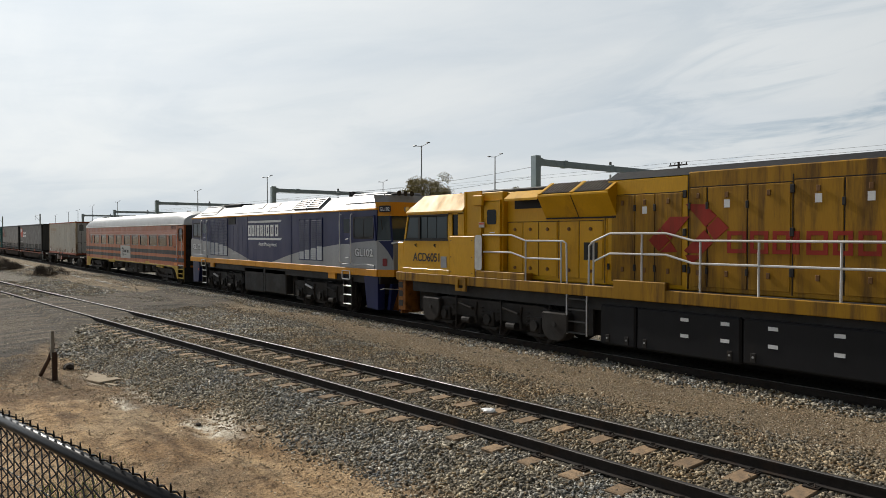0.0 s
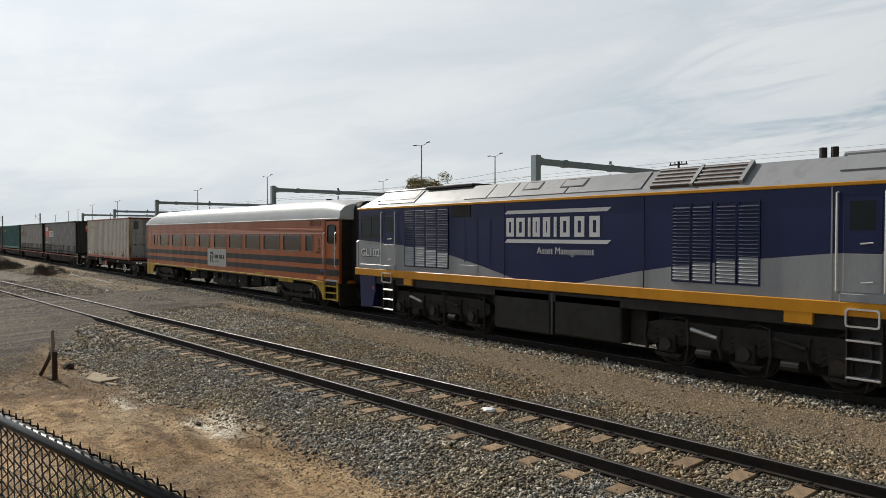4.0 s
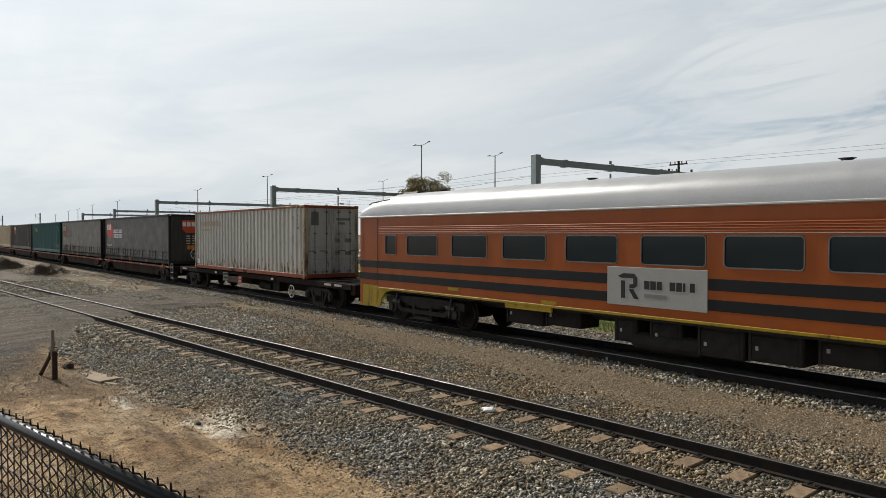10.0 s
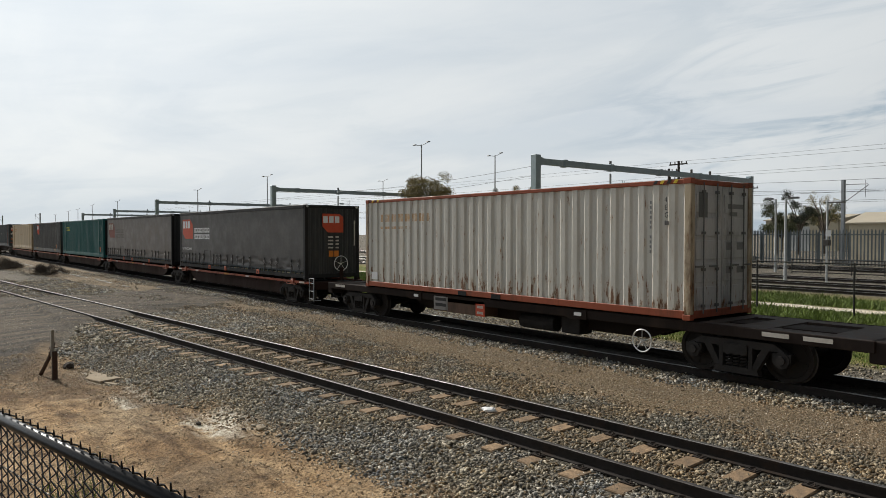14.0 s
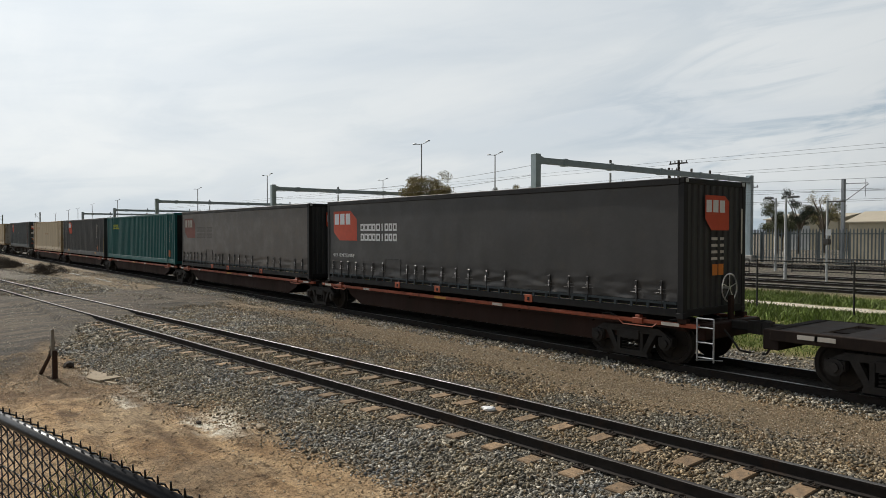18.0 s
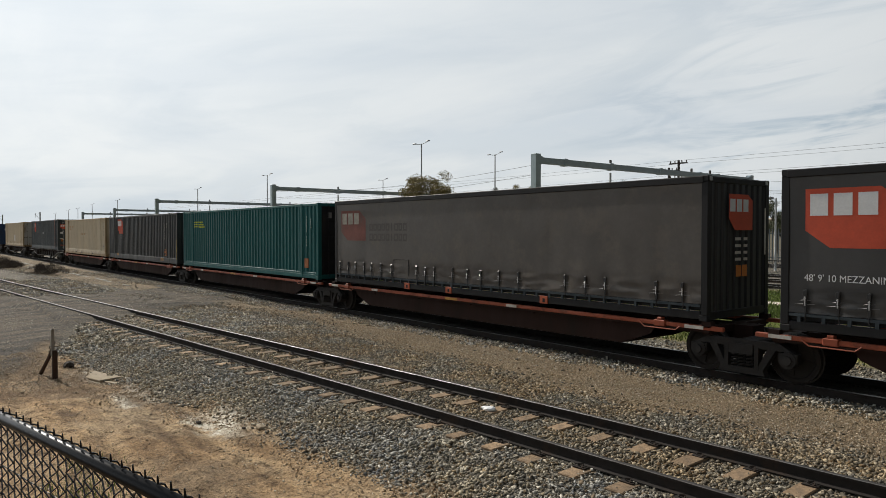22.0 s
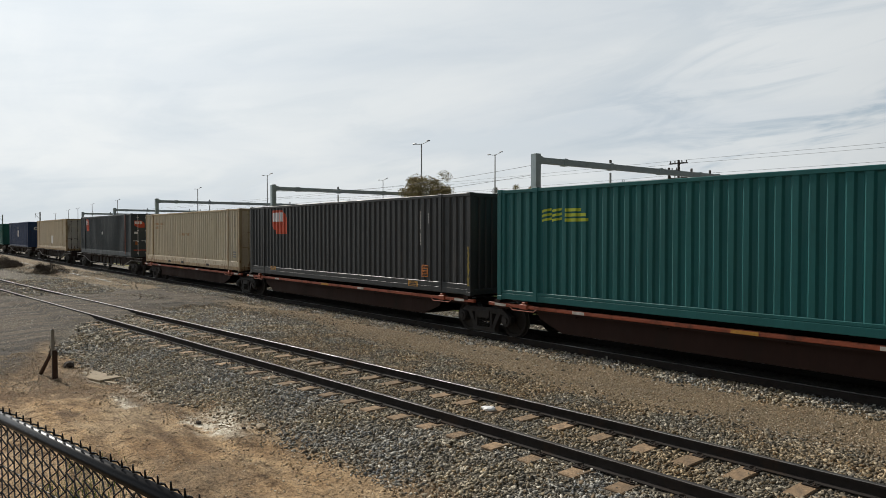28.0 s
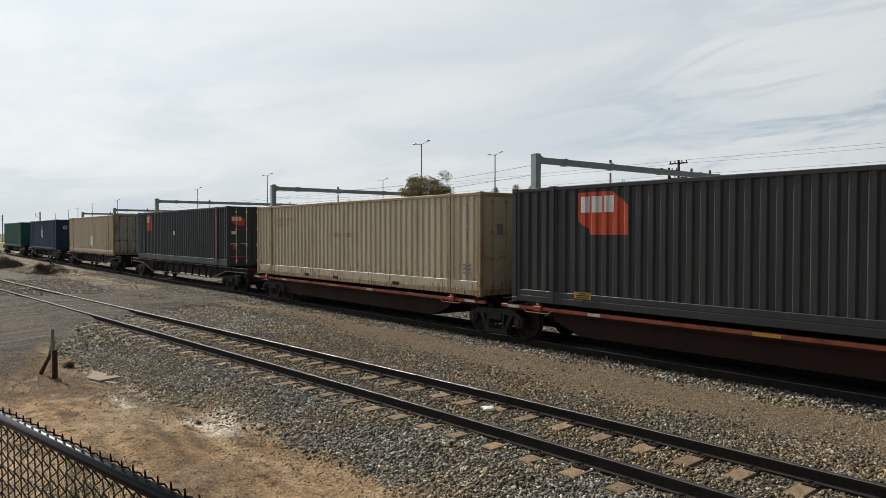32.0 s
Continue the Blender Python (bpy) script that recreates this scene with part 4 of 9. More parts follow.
def build_railing(x0, x1, y, h=1.15):
    g = empty("pedestrian_railing", (x0, y, -0.38))
    tagged(g, "black steel pedestrian railing beside the tracks", "railing", group="black railings")
    n = max(1, round((x1 - x0) / 2.0))
    for k in range(n + 1):
        part("post", tube_of([((x1 - x0) * k / n, 0, 0), ((x1 - x0) * k / n, 0, h)], 0.045, 6), M["black_steel"], g)
    for z in (h * 0.12, h * 0.55, h):
        part("rail", tube_of([(0, 0, z), (x1 - x0, 0, z)], 0.04, 6), M["black_steel"], g)
    for k in range(n * 4):
        xx = (x1 - x0) * (k + 0.5) / (n * 4)
        part("baluster", tube_of([(xx, 0, h * 0.12), (xx, 0, h * 0.55)], 0.012, 4), M["black_steel"], g)


def build_utility_pole(x, y, h, arms=2, leaf="timber_pole"):
    g = empty("utility_pole", (x, y, -0.4))
    tagged(g, "dark timber utility pole with cross arms and insulators", "utility pole", group="utility poles")
    part("pole", tube_of([(0, 0, 0), (0, 0, h)], [0.22, 0.15], 8), M[leaf], g)
    for k in range(arms):
        z = h - 0.5 - 1.9 * k
        part("crossarm", boxes((-1.3, 1.3, -0.12, -0.02, z, z + 0.16)), M[leaf], g)
        for s in (-1.15, -0.5, 0.5, 1.15):
            part("insulator", tube_of([(s, -0.07, z + 0.14), (s, -0.07, z + 0.42)], 0.07, 6), M["insulator"], g)
    if arms > 1:
        part("transformer", tube_of([(0.35, -0.1, h - 4.6), (0.35, -0.1, h - 3.6)], 0.3, 10), M["insulator"], g)
    return g


def build_mast(x, y, h, s=1):
    """A single overhead line mast with its cantilever arm."""
    g = empty("overhead_mast", (x, y, -0.4))
    tagged(g, "grey steel overhead line mast with cantilever arm", "mast", group="overhead line masts")
    part("post", boxes((-0.17, 0.17, -0.17, 0.17, 0, h), bevel=0.03), M["galv"], g)
    bm = tube_of([(s * 0.28, 0, h - 0.5), (s * 2.6, -1.0, h - 0.6)], 0.05, 6)
    tube(bm, [(s * 0.28, 0, h - 2.2), (s * 2.7, -1.0, h - 0.7)], 0.05, 6)
    tube(bm, [(s * 2.4, -0.9, h - 0.2), (s * 2.4, -0.9, h - 1.9)], 0.03, 6)
    part("cantilever", bm, M["galv"], g)
    part("footing", boxes((-0.6, 0.6, -0.6, 0.6, -0.1, 0.5), bevel=0.03), M["concrete"], g)


def build_small_lamp(x, y, h, arm):
    g = empty("street_lamp", (x, y, -0.4))
    tagged(g, "slim grey lamp post with a flat lamp head", "street lamp", group="slim lamp posts")
    part("pole", tube_of([(0, 0, 0), (0, 0, h)], [0.12, 0.07], 8), M["galv_light"], g)
    part("arm", tube_of([(0, 0, h - 0.1), (arm, 0, h)], 0.045, 6), M["galv_light"], g)
    part("lamp_head", boxes((arm - 0.35, arm + 0.35, -0.15, 0.15, h - 0.03, h + 0.1), bevel=0.03), M["lamp_head"], g)


build_palisade()
build_wire_fence()
build_railing(-34, -22.5, 41.0)
build_railing(-21.0, -12.0, 45.0)
build_railing(-40, -30, 48.0)
build_utility_pole(-45.85, 67.2, 12.6, 2)
build_utility_pole(-46.6, 66.2, 11.6, 1)
build_utility_pole(-58.0, 96.0, 10.5, 1)
build_utility_pole(-53.0, 99.0, 11.2, 1)
build_mast(-24.9, 64.4, 8.8)
build_mast(-47.7, 56.8, 8.7)
build_mast(-246.0, 25.7, 9.8, -1)
build_mast(-285.0, 20.0, 9.7, -1)
build_small_lamp(-16.8, 35.0, 5.6, 0.5)
build_small_lamp(-23.3, 46.9, 6.2, -0.6)
build_small_lamp(-38.5, 63.0, 7.4, -0.9)
build_small_lamp(-15.5, 62.5, 7.3, 0.9)


def build_cabinet():
    g = empty("signal_cabinet", (-31.5, 52.0, -0.4))
    tagged(g, "pale grey steel equipment cabinet beside the lines", "cabinet")
    part("body", boxes((-0.95, 0.95, -0.5, 0.5, 0.15, 2.3), bevel=0.03), M["cabinet"], g)
    part("plinth", boxes((-1.0, 1.0, -0.55, 0.55, -0.1, 0.15)), M["concrete"], g)
    part("lid", boxes((-1.02, 1.02, -0.57, 0.57, 2.3, 2.38), bevel=0.015), M["cabinet"], g)
    for x in (-0.9, 0.02):
        part("door", boxes((x, x + 0.88, -0.525, -0.5, 0.25, 2.2)), M["cabinet"], g)
    s = empty("platform_signal", (-14.3, 35.4, -0.4))
    tagged(s, "slim signal post with a small white sign", "signal")
    part("post", tube_of([(0, 0, 0), (0, 0, 5.4)], 0.07, 8), M["galv_light"], s)
    part("crossarm", boxes((-0.15, 1.1, -0.05, 0.05, 5.2, 5.3)), M["insulator"], s)
    part("sign", boxes((-0.05, 0.28, -0.1, -0.07, 3.05, 3.45)), M["decal_white"], s)
    part("lamp_box", boxes((-0.18, 0.18, -0.2, 0.2, 2.45, 2.85), bevel=0.03), M["insulator"], s)
    t = empty("storage_tank", (-14.0, 72.0, -0.4))
    tagged(t, "white cylindrical storage tank behind the fence", "tank")
    part("shell", tube_of([(-3.0, 0, 1.9), (-2.9, 0, 1.9), (2.9, 0, 1.9), (3.0, 0, 1.9)], [1.2, 1.6, 1.6, 1.2], 20), M["white_trim_far"], t)
    for x in (-1.9, 1.9):
        part("saddle", boxes((x - 0.2, x + 0.2, -1.2, 1.2, 0, 0.8)), M["concrete"], t)


M["white_trim_far"] = mat("white_trim_far", (0.68, 0.68, 0.66), 0.5, 0, 0.06, 1)
build_cabinet()


def build_wires():
    """Power lines and overhead line wires, each its own sagging strand."""
    def strand(name, a, b, sag, r, label):
        a, b = Vector(a), Vector(b)
        pts = [a.lerp(b, i / 14) - Vector((0, 0, sag * 4 * (i / 14) * (1 - i / 14))) for i in range(15)]
        tagged(part(name, tube_of(pts, r, 5), M["wire"]), label, "wire", group="overhead wires")
    for y, z in ((67.4, 12.18), (68.9, 11.90), (67.4, 10.3), (68.9, 10.1)):
        for x0, x1 in ((15, -46), (-46, -130), (-130, -215), (-215, -300)):
            strand("power_line", (x0, y, z), (x1, y, z), 0.15, 0.014 if x0 > -100 else 0.022, "thin dark power line between timber poles")
    for y in (38.0, 51.0, 54.5):
        for z, sag in ((7.1, 0.7), (5.7, 0.05)):
            xs = (20, -34.3, -81.6, -130.8, -189.4)
            for a, b in zip(xs, xs[1:]):
                strand("contact_wire" if z < 6 else "catenary_wire", (a, y, z), (b, y, z), sag, 0.012 if a > -40 else 0.020, "thin overhead line wire above the tracks")
    for z in (9.0, 8.2):
        strand("feeder_wire", (-34.3, 29.0, z - 0.6), (-81.6, 28.0, z - 0.6), 0.8, 0.014, "thin feeder wire beside the portals")


build_wires()
for k, y in enumerate((27.2, 32.0, 37.4, 51.0, 54.5)):
    build_track("yard_track", (lambda yy: lambda x: yy)(y), lambda x: 0.0, -120, 30, -0.18, 1, 0, "electrified suburban line with steel rails on pale ballast")


def build_grass():
    rng = np.random.default_rng(11)
    n = 110000
    x, y = rng.uniform(-44, 4, n), 5.6 + 19.0 * rng.random(n)
    on = (y < 17.9) | (y > 19.9)
    x, y = x[on], y[on]
    n = len(x)
    tall = 0.05 + 0.19 * rng.random(n) ** 2 * (0.4 + (np.sin(x * 0.7) * np.cos(y * 0.9) > 0.1)) + 0.10 * (y > 14) * rng.random(n)
    z = np.array([ground_z(a, b) for a, b in zip(x, y)])
    a = rng.uniform(0, 2 * np.pi, n)
    w = (0.010 + 0.012 * rng.random(n)) * (1 + (y > 12))
    lean = rng.normal(0, 0.4, (n, 2)) * tall[:, None]
    V = np.stack([np.stack([x - w * np.cos(a), y - w * np.sin(a), z - 0.02], -1), np.stack([x + w * np.cos(a), y + w * np.sin(a), z - 0.02], -1), np.stack([x + lean[:, 0], y + lean[:, 1], z + tall], -1)], 1).reshape(-1, 3)
    tagged(new("grass", arr_mesh("grass", V, np.arange(n * 3).reshape(-1, 3), M["grass_blade"])), "rough green grass and weeds beyond the running line", "grass", kind="stuff")


build_grass()


def build_hills():
    """Low hills along the horizon, with distance haze put into their blue colour."""
    n = 160
    V, F = [], []
    for i in range(n + 1):
        x = -2900 + 3700 * i / n
        h = 46 + 26 * noise.noise((x * 0.0016, 0, 0)) + 12 * noise.noise((x * 0.006, 3, 0))
        h *= 0.35 + 0.65 * smooth(-1900, -700, x)
        V += [(x, 2700, -2), (x, 2900, h), (x, 3100, -2)]
    for i in range(n):
        a, b = 3 * i, 3 * i + 3
        F += [(a, b, b + 1, a + 1), (a + 1, b + 1, b + 2, a + 2)]
    tagged(new("backdrop_hills", arr_mesh("hills", np.array(V, float), np.array(F), M["hill_haze"])), "low hills on the horizon, painted haze blue", "hills", kind="structure")


build_hills()

# ---- the train: everything on it moves together along x ----
SPEED, MET = 4.149, 14.5
TRAIN = []            # (thing, its x in the train)
WHEELS = []


def train_thing(name, u, label, category, group=""):
    g = empty(name)
    tagged(g, label, category, group=group)
    TRAIN.append((g, u + (0.2 if u < -15 else 0.0)))   # the couplings behind the flat wagon are drawn in
    return g


CONT_W = 2.44


def corrugated(L, H, period, depth, y, flip):
    """A pressed steel wall in the x-z plane, thickness included."""
    bm = bmesh.new()
    n = max(2, round(L / period))
    p = L / n
    prof = []
    for i in range(n):
        a = i * p
        prof += [(a, 0), (a + 0.36 * p, 0), (a + 0.5 * p, depth), (a + 0.83 * p, depth), (a + 0.925 * p, 0.24 * depth)]
    prof.append((L, 0))
    s = -1 if flip else 1
    f0 = [[bm.verts.new((x, y + s * d, z)) for x, d in prof] for z in (0, H)]
    f1 = [[bm.verts.new((x, y + s * (d + 0.004), z)) for x, d in prof] for z in (0, H)]
    for k in range(len(prof) - 1):
        bm.faces.new((f0[0][k], f0[0][k + 1], f0[1][k + 1], f0[1][k]))
        bm.faces.new((f1[0][k + 1], f1[0][k], f1[1][k], f1[1][k + 1]))
    return bm


def container_frame(g, L, H, frame_mat, rail_mat=None, posts48=False, W=CONT_W):
    """Corner posts, castings, top and bottom rails. x from 0 to L, near side at y = 0."""
    rail_mat = rail_mat or frame_mat
    for x in (0, L - 0.15):
        for y in (0, W - 0.15):
            part("corner_post", boxes((x, x + 0.15, y, y + 0.15, 0.118, H - 0.118), bevel=0.012), frame_mat, g)
    for x in (0, L - 0.178):
        for y in (-0.006, W - 0.162 + 0.006):
            for z in (0, H - 0.118):
                part("corner_casting", boxes((x, x + 0.178, y, y + 0.162, z, z + 0.118), bevel=0.01), rail_mat, g)
    for y in (0.01, W - 0.09):
        part("bottom_rail", boxes((0.16, L - 0.16, y, y + 0.08, 0.03, 0.19), bevel=0.01), rail_mat, g)
        part("top_rail", boxes((0.16, L - 0.16, y, y + 0.08, H - 0.11, H - 0.02), bevel=0.01), rail_mat, g)
    for x in (0.01, L - 0.11):
        part("end_sill", boxes((x, x + 0.10, 0.15, W - 0.15, 0.03, 0.19), bevel=0.01), rail_mat, g)
        part("end_header", boxes((x, x + 0.10, 0.15, W - 0.15, H - 0.13, H - 0.02), bevel=0.01), rail_mat, g)
    if posts48:
        for x in (1.30, L - 1.30 - 0.15):
            part("lifting_post", boxes((x, x + 0.15, -0.004, 0.12, 0.03, H - 0.02), bevel=0.012), frame_mat, g)
            part("lifting_casting", boxes((x - 0.02, x + 0.17, -0.01, 0.15, H - 0.12, H), bevel=0.01), rail_mat, g)


def door_end(g, L, H, body, rod_mat, W=CONT_W):
    """Double doors with four locking bars on the +x end."""
    for s in (0, 1):
        y0 = 0.15 + s * (W - 0.3) / 2 + 0.01
        y1 = y0 + (W - 0.3) / 2 - 0.02
        bm = boxes((L - 0.07, L - 0.03, y0, y1, 0.19, H - 0.13))
        for k in range(5):
            z = 0.28 + k * (H - 0.5) / 5
            box(bm, L - 0.03, L - 0.012, y0 + 0.06, y1 - 0.06, z, z + (H - 0.5) / 5 - 0.09, bevel=0.008)
        door = part("door", bm, body, g)
        for f in (0.27, 0.76):
            y = y0 + (y1 - y0) * f
            part("locking_bar", tube_of([(L + 0.02, y, 0.12), (L + 0.02, y, H - 0.08)], 0.014, 6), rod_mat, door)
            for z in (0.25, 1.0, 1.75, H - 0.3):
                part("bar_bracket", boxes((L - 0.012, L + 0.045, y - 0.04, y + 0.04, z, z + 0.06)), rod_mat, door)
            a, b = (y - 0.02, y + 0.30) if s else (y - 0.30, y + 0.02)
            part("door_handle", boxes((L + 0.012, L + 0.035, a, b, 1.075, 1.11)), rod_mat, door)


def plain_end(g, L, H, body, x, W=CONT_W):
    bm = corrugated(W - 0.3, H - 0.32, 0.25, 0.04, 0, False)
    m = Matrix.Translation((x, 0.15, 0.19)) @ Matrix.Rotation(radians(90), 4, "Z")
    bm.transform(m)
    part("end_wall", bm, body, g)


def container(u, L, H, floor, body, frame_mat, label, rail_mat=None, doors=True, rod_mat=None, posts48=False, door_mat=None, period=0.30, group="containers on the train"):
    g = train_thing("shipping_container", u, label, "container", group)
    g.location = (0, 0, floor)
    container_frame(g, L, H, frame_mat, rail_mat, posts48)
    near = corrugated(L - 0.30, H - 0.30, period, 0.045, 0.022, False)
    near.transform(Matrix.Translation((0.15, 0, 0.19)))
    part("side_wall", near, body, g)
    far = corrugated(L - 0.30, H - 0.30, period, 0.045, CONT_W - 0.022, True)
    far.transform(Matrix.Translation((0.15, 0, 0.19)))
    part("side_wall", far, body, g)
    bm = boxes((0.1, L - 0.1, 0.06, CONT_W - 0.06, H - 0.05, H - 0.015))
    for k in range(int(L / 0.5)):
        box(bm, 0.25 + k * 0.5, 0.47 + k * 0.5, 0.2, CONT_W - 0.2, H - 0.015, H - 0.003)
    part("roof_panel", bm, body, g)
    part("floor_panel", boxes((0.1, L - 0.1, 0.09, CONT_W - 0.09, 0.10, 0.16)), M["black_steel"], g)
    if doors:
        door_end(g, L, H, door_mat or body, rod_mat or frame_mat)
    else:
        plain_end(g, L, H, body, L - 0.02)
    plain_end(g, L, H, body, 0.06)
    return g


def paint(name, c, grime=0.35, **k):
    return mat(name, c, k.pop("rough", 0.5), 0, k.pop("var", 0.12), k.pop("scale", 1.5), grime, k.pop("gcol", (0.06, 0.05, 0.04)), stretch=k.pop("stretch", (1, 1, 0.25)), grime_scale=k.pop("gs", 1.6), spec=k.pop("spec", 0.3), **k)


M["white_box"] = paint("white_box", (0.60, 0.585, 0.53), 0.2, gcol=(0.40, 0.33, 0.24), streaks=1.35)
M["white_post"] = paint("white_post", (0.50, 0.42, 0.30), 0.75, streaks=1.8, gcol=(0.085, 0.036, 0.016), gs=4)
M["red_rail"] = paint("red_rail", (0.30, 0.075, 0.035), 0.4, gcol=(0.10, 0.05, 0.03))
M["door_grey"] = paint("door_grey", (0.56, 0.56, 0.56), 0.5, gcol=(0.085, 0.080, 0.075), streaks=0.6, gs=1.1)
M["door_bar"] = paint("door_bar", (0.15, 0.15, 0.15), 0.5, gcol=(0.06, 0.05, 0.045))
M["green_box"] = paint("green_box", (0.010, 0.105, 0.105), 0.15, gcol=(0.02, 0.075, 0.068))
M["dark_box"] = paint("dark_box", (0.040, 0.043, 0.045), 0.35, gcol=(0.066, 0.063, 0.060), rough=0.42)
M["black_box"] = paint("black_box", (0.020, 0.020, 0.021), 0.3, gcol=(0.036, 0.033, 0.030), spec=0.2)
M["cream_box"] = paint("cream_box", (0.60, 0.52, 0.38), 0.2, gcol=(0.40, 0.32, 0.21), streaks=0.75)
M["cream_rail"] = paint("cream_rail", (0.42, 0.33, 0.20), 0.45, gcol=(0.16, 0.06, 0.03), gs=3, streaks=1.0)
M["slate_box"] = paint("slate_box", (0.044, 0.057, 0.066), 0.2, gcol=(0.07, 0.066, 0.06))
M["door_pale"] = paint("door_pale", (0.50, 0.485, 0.46), 0.4, gcol=(0.20, 0.15, 0.10), streaks=0.9)
M["blue_box"] = paint("blue_box", (0.018, 0.045, 0.12), 0.2)
# green lightened towards teal, with distance haze put into the colour
M["dkgreen_box"] = paint("dkgreen_box", (0.025, 0.135, 0.115), 0.2)
M["tarp1"] = mat("tarp1", (0.044, 0.042, 0.041), 0.42, 0, 0.25, 0.8, 0.35, (0.066, 0.060, 0.052), 0.12, 6, spec=0.5, fine=9.0)
M["tarp2"] = mat("tarp2", (0.078, 0.067, 0.058), 0.40, 0, 0.25, 0.8, 0.45, (0.118, 0.098, 0.078), 0.12, 6, spec=0.5, fine=9.0)

FLOOR = 1.02
white = container(-12.19, 12.19, 2.896, FLOOR, M["white_box"], M["white_post"], "weathered off-white steel container with rust and red rails", M["red_rail"], True, M["door_bar"], door_mat=M["door_grey"], period=0.372)

H96 = 2.896
# the +x end is black, not teal: its shade is put into the door colour
green = container(-63.79, 15.1, H96, FLOOR, M["green_box"], M["green_box"], "teal green corrugated container with yellow emblem", None, True, M["black_box"], posts48=True, door_mat=M["black_box"], period=0.305)
dark = container(-79.82, 14.95, H96, FLOOR, M["dark_box"], M["dark_box"], "charcoal grey corrugated container with faded red emblem", None, False, posts48=True, period=0.305)
cream = container(-95.68, 14.63, H96, FLOOR, M["cream_box"], M["cream_rail"], "cream corrugated container with rusty posts and rails", M["cream_rail"], True, M["cream_rail"], posts48=True, period=0.29)
slate = container(-114.0, 14.9, H96, 1.17, M["slate_box"], M["slate_box"], "dark slate corrugated container with red emblem and door bars", None, True, M["decal_white"], posts48=True, period=0.29)
cream2 = container(-135.3, 15.0, H96, 1.17, M["cream_box"], M["cream_rail"], "cream container with pale grey door end", None, True, M["black_steel"], door_mat=M["door_pale"], posts48=True, period=0.29)
navy = container(-156.4, 14.9, H96, 1.17, M["blue_box"], M["blue_box"], "navy blue container with small white emblem", None, True, posts48=True, period=0.29)
dgreen = container(-178.0, 14.4, H96, 1.17, M["dkgreen_box"], M["dkgreen_box"], "dark green corrugated container", None, True, posts48=True, period=0.29)

# ---- bogies and wagons ----
CACHE = {}


def cached(key, maker):
    if key not in CACHE:
        CACHE[key] = maker()
    return CACHE[key]


def wheel_mesh(r):
    bm = bmesh.new()
    n = 28
    prof = [(0.03, -0.075), (0.10, -0.075), (0.12, -0.03), (r - 0.11, -0.025), (r - 0.08, -0.062), (r - 0.01, -0.062), (r, -0.05), (r + 0.0, 0.05), (r + 0.028, 0.055), (r + 0.028, 0.075),
            (r - 0.08, 0.075), (r - 0.11, 0.02), (0.12, 0.03), (0.10, 0.09), (0.03, 0.09)]
    rings = [[(a * math.cos(2 * math.pi * k / n), y, a * math.sin(2 * math.pi * k / n)) for a, y in prof] for k in range(n)]
    vs = [[bm.verts.new(p) for p in ring] for ring in rings]
    for i in range(n):
        p, q = vs[i], vs[(i + 1) % n]
        for k in range(len(prof)):
            k2 = (k + 1) % len(prof)
            bm.faces.new((p[k], p[k2], q[k2], q[k])).material_index = 1 if k in (5, 6, 7) else 0
    for k in range(4):   # cast ribs that show the turning
        a = k * math.pi / 2 + 0.4
        c, s = math.cos(a), math.sin(a)
        tube(bm, [(0.14 * c, -0.035, 0.14 * s), ((r - 0.13) * c, -0.03, (r - 0.13) * s)], 0.016, 4)
    return mesh_of(bm, "wheel", [M["wheel_face"], M["wheel_tread"]])


def wheelset(g, x, r):
    axle = part("axle", cached(("axle",), lambda: mesh_of(tube_of([(0, -1.02, 0), (0, -0.86, 0), (0, 0.86, 0), (0, 1.02, 0)], [0.07, 0.085, 0.085, 0.07], 10), "axle", M["wheel_face"])), None, g, at=(x, 1.22, r))
    m = cached(("wheel", r), lambda: wheel_mesh(r))
    part("wheel", m, None, axle, at=(0, -0.77, 0))
    part("wheel", m, None, axle, at=Matrix.Translation((0, 0.77, 0)) @ Matrix.Rotation(math.pi, 4, "Z"))
    WHEELS.append((axle, r))
    return axle


def coil(bm, c, r, z0, z1, turns=4, wire=0.016):
    n = turns * 10
    tube(bm, [(c[0] + r * math.cos(2 * math.pi * turns * i / n), c[1] + r * math.sin(2 * math.pi * turns * i / n), z0 + (z1 - z0) * i / n) for i in range(n + 1)], wire, 4)
    return bm


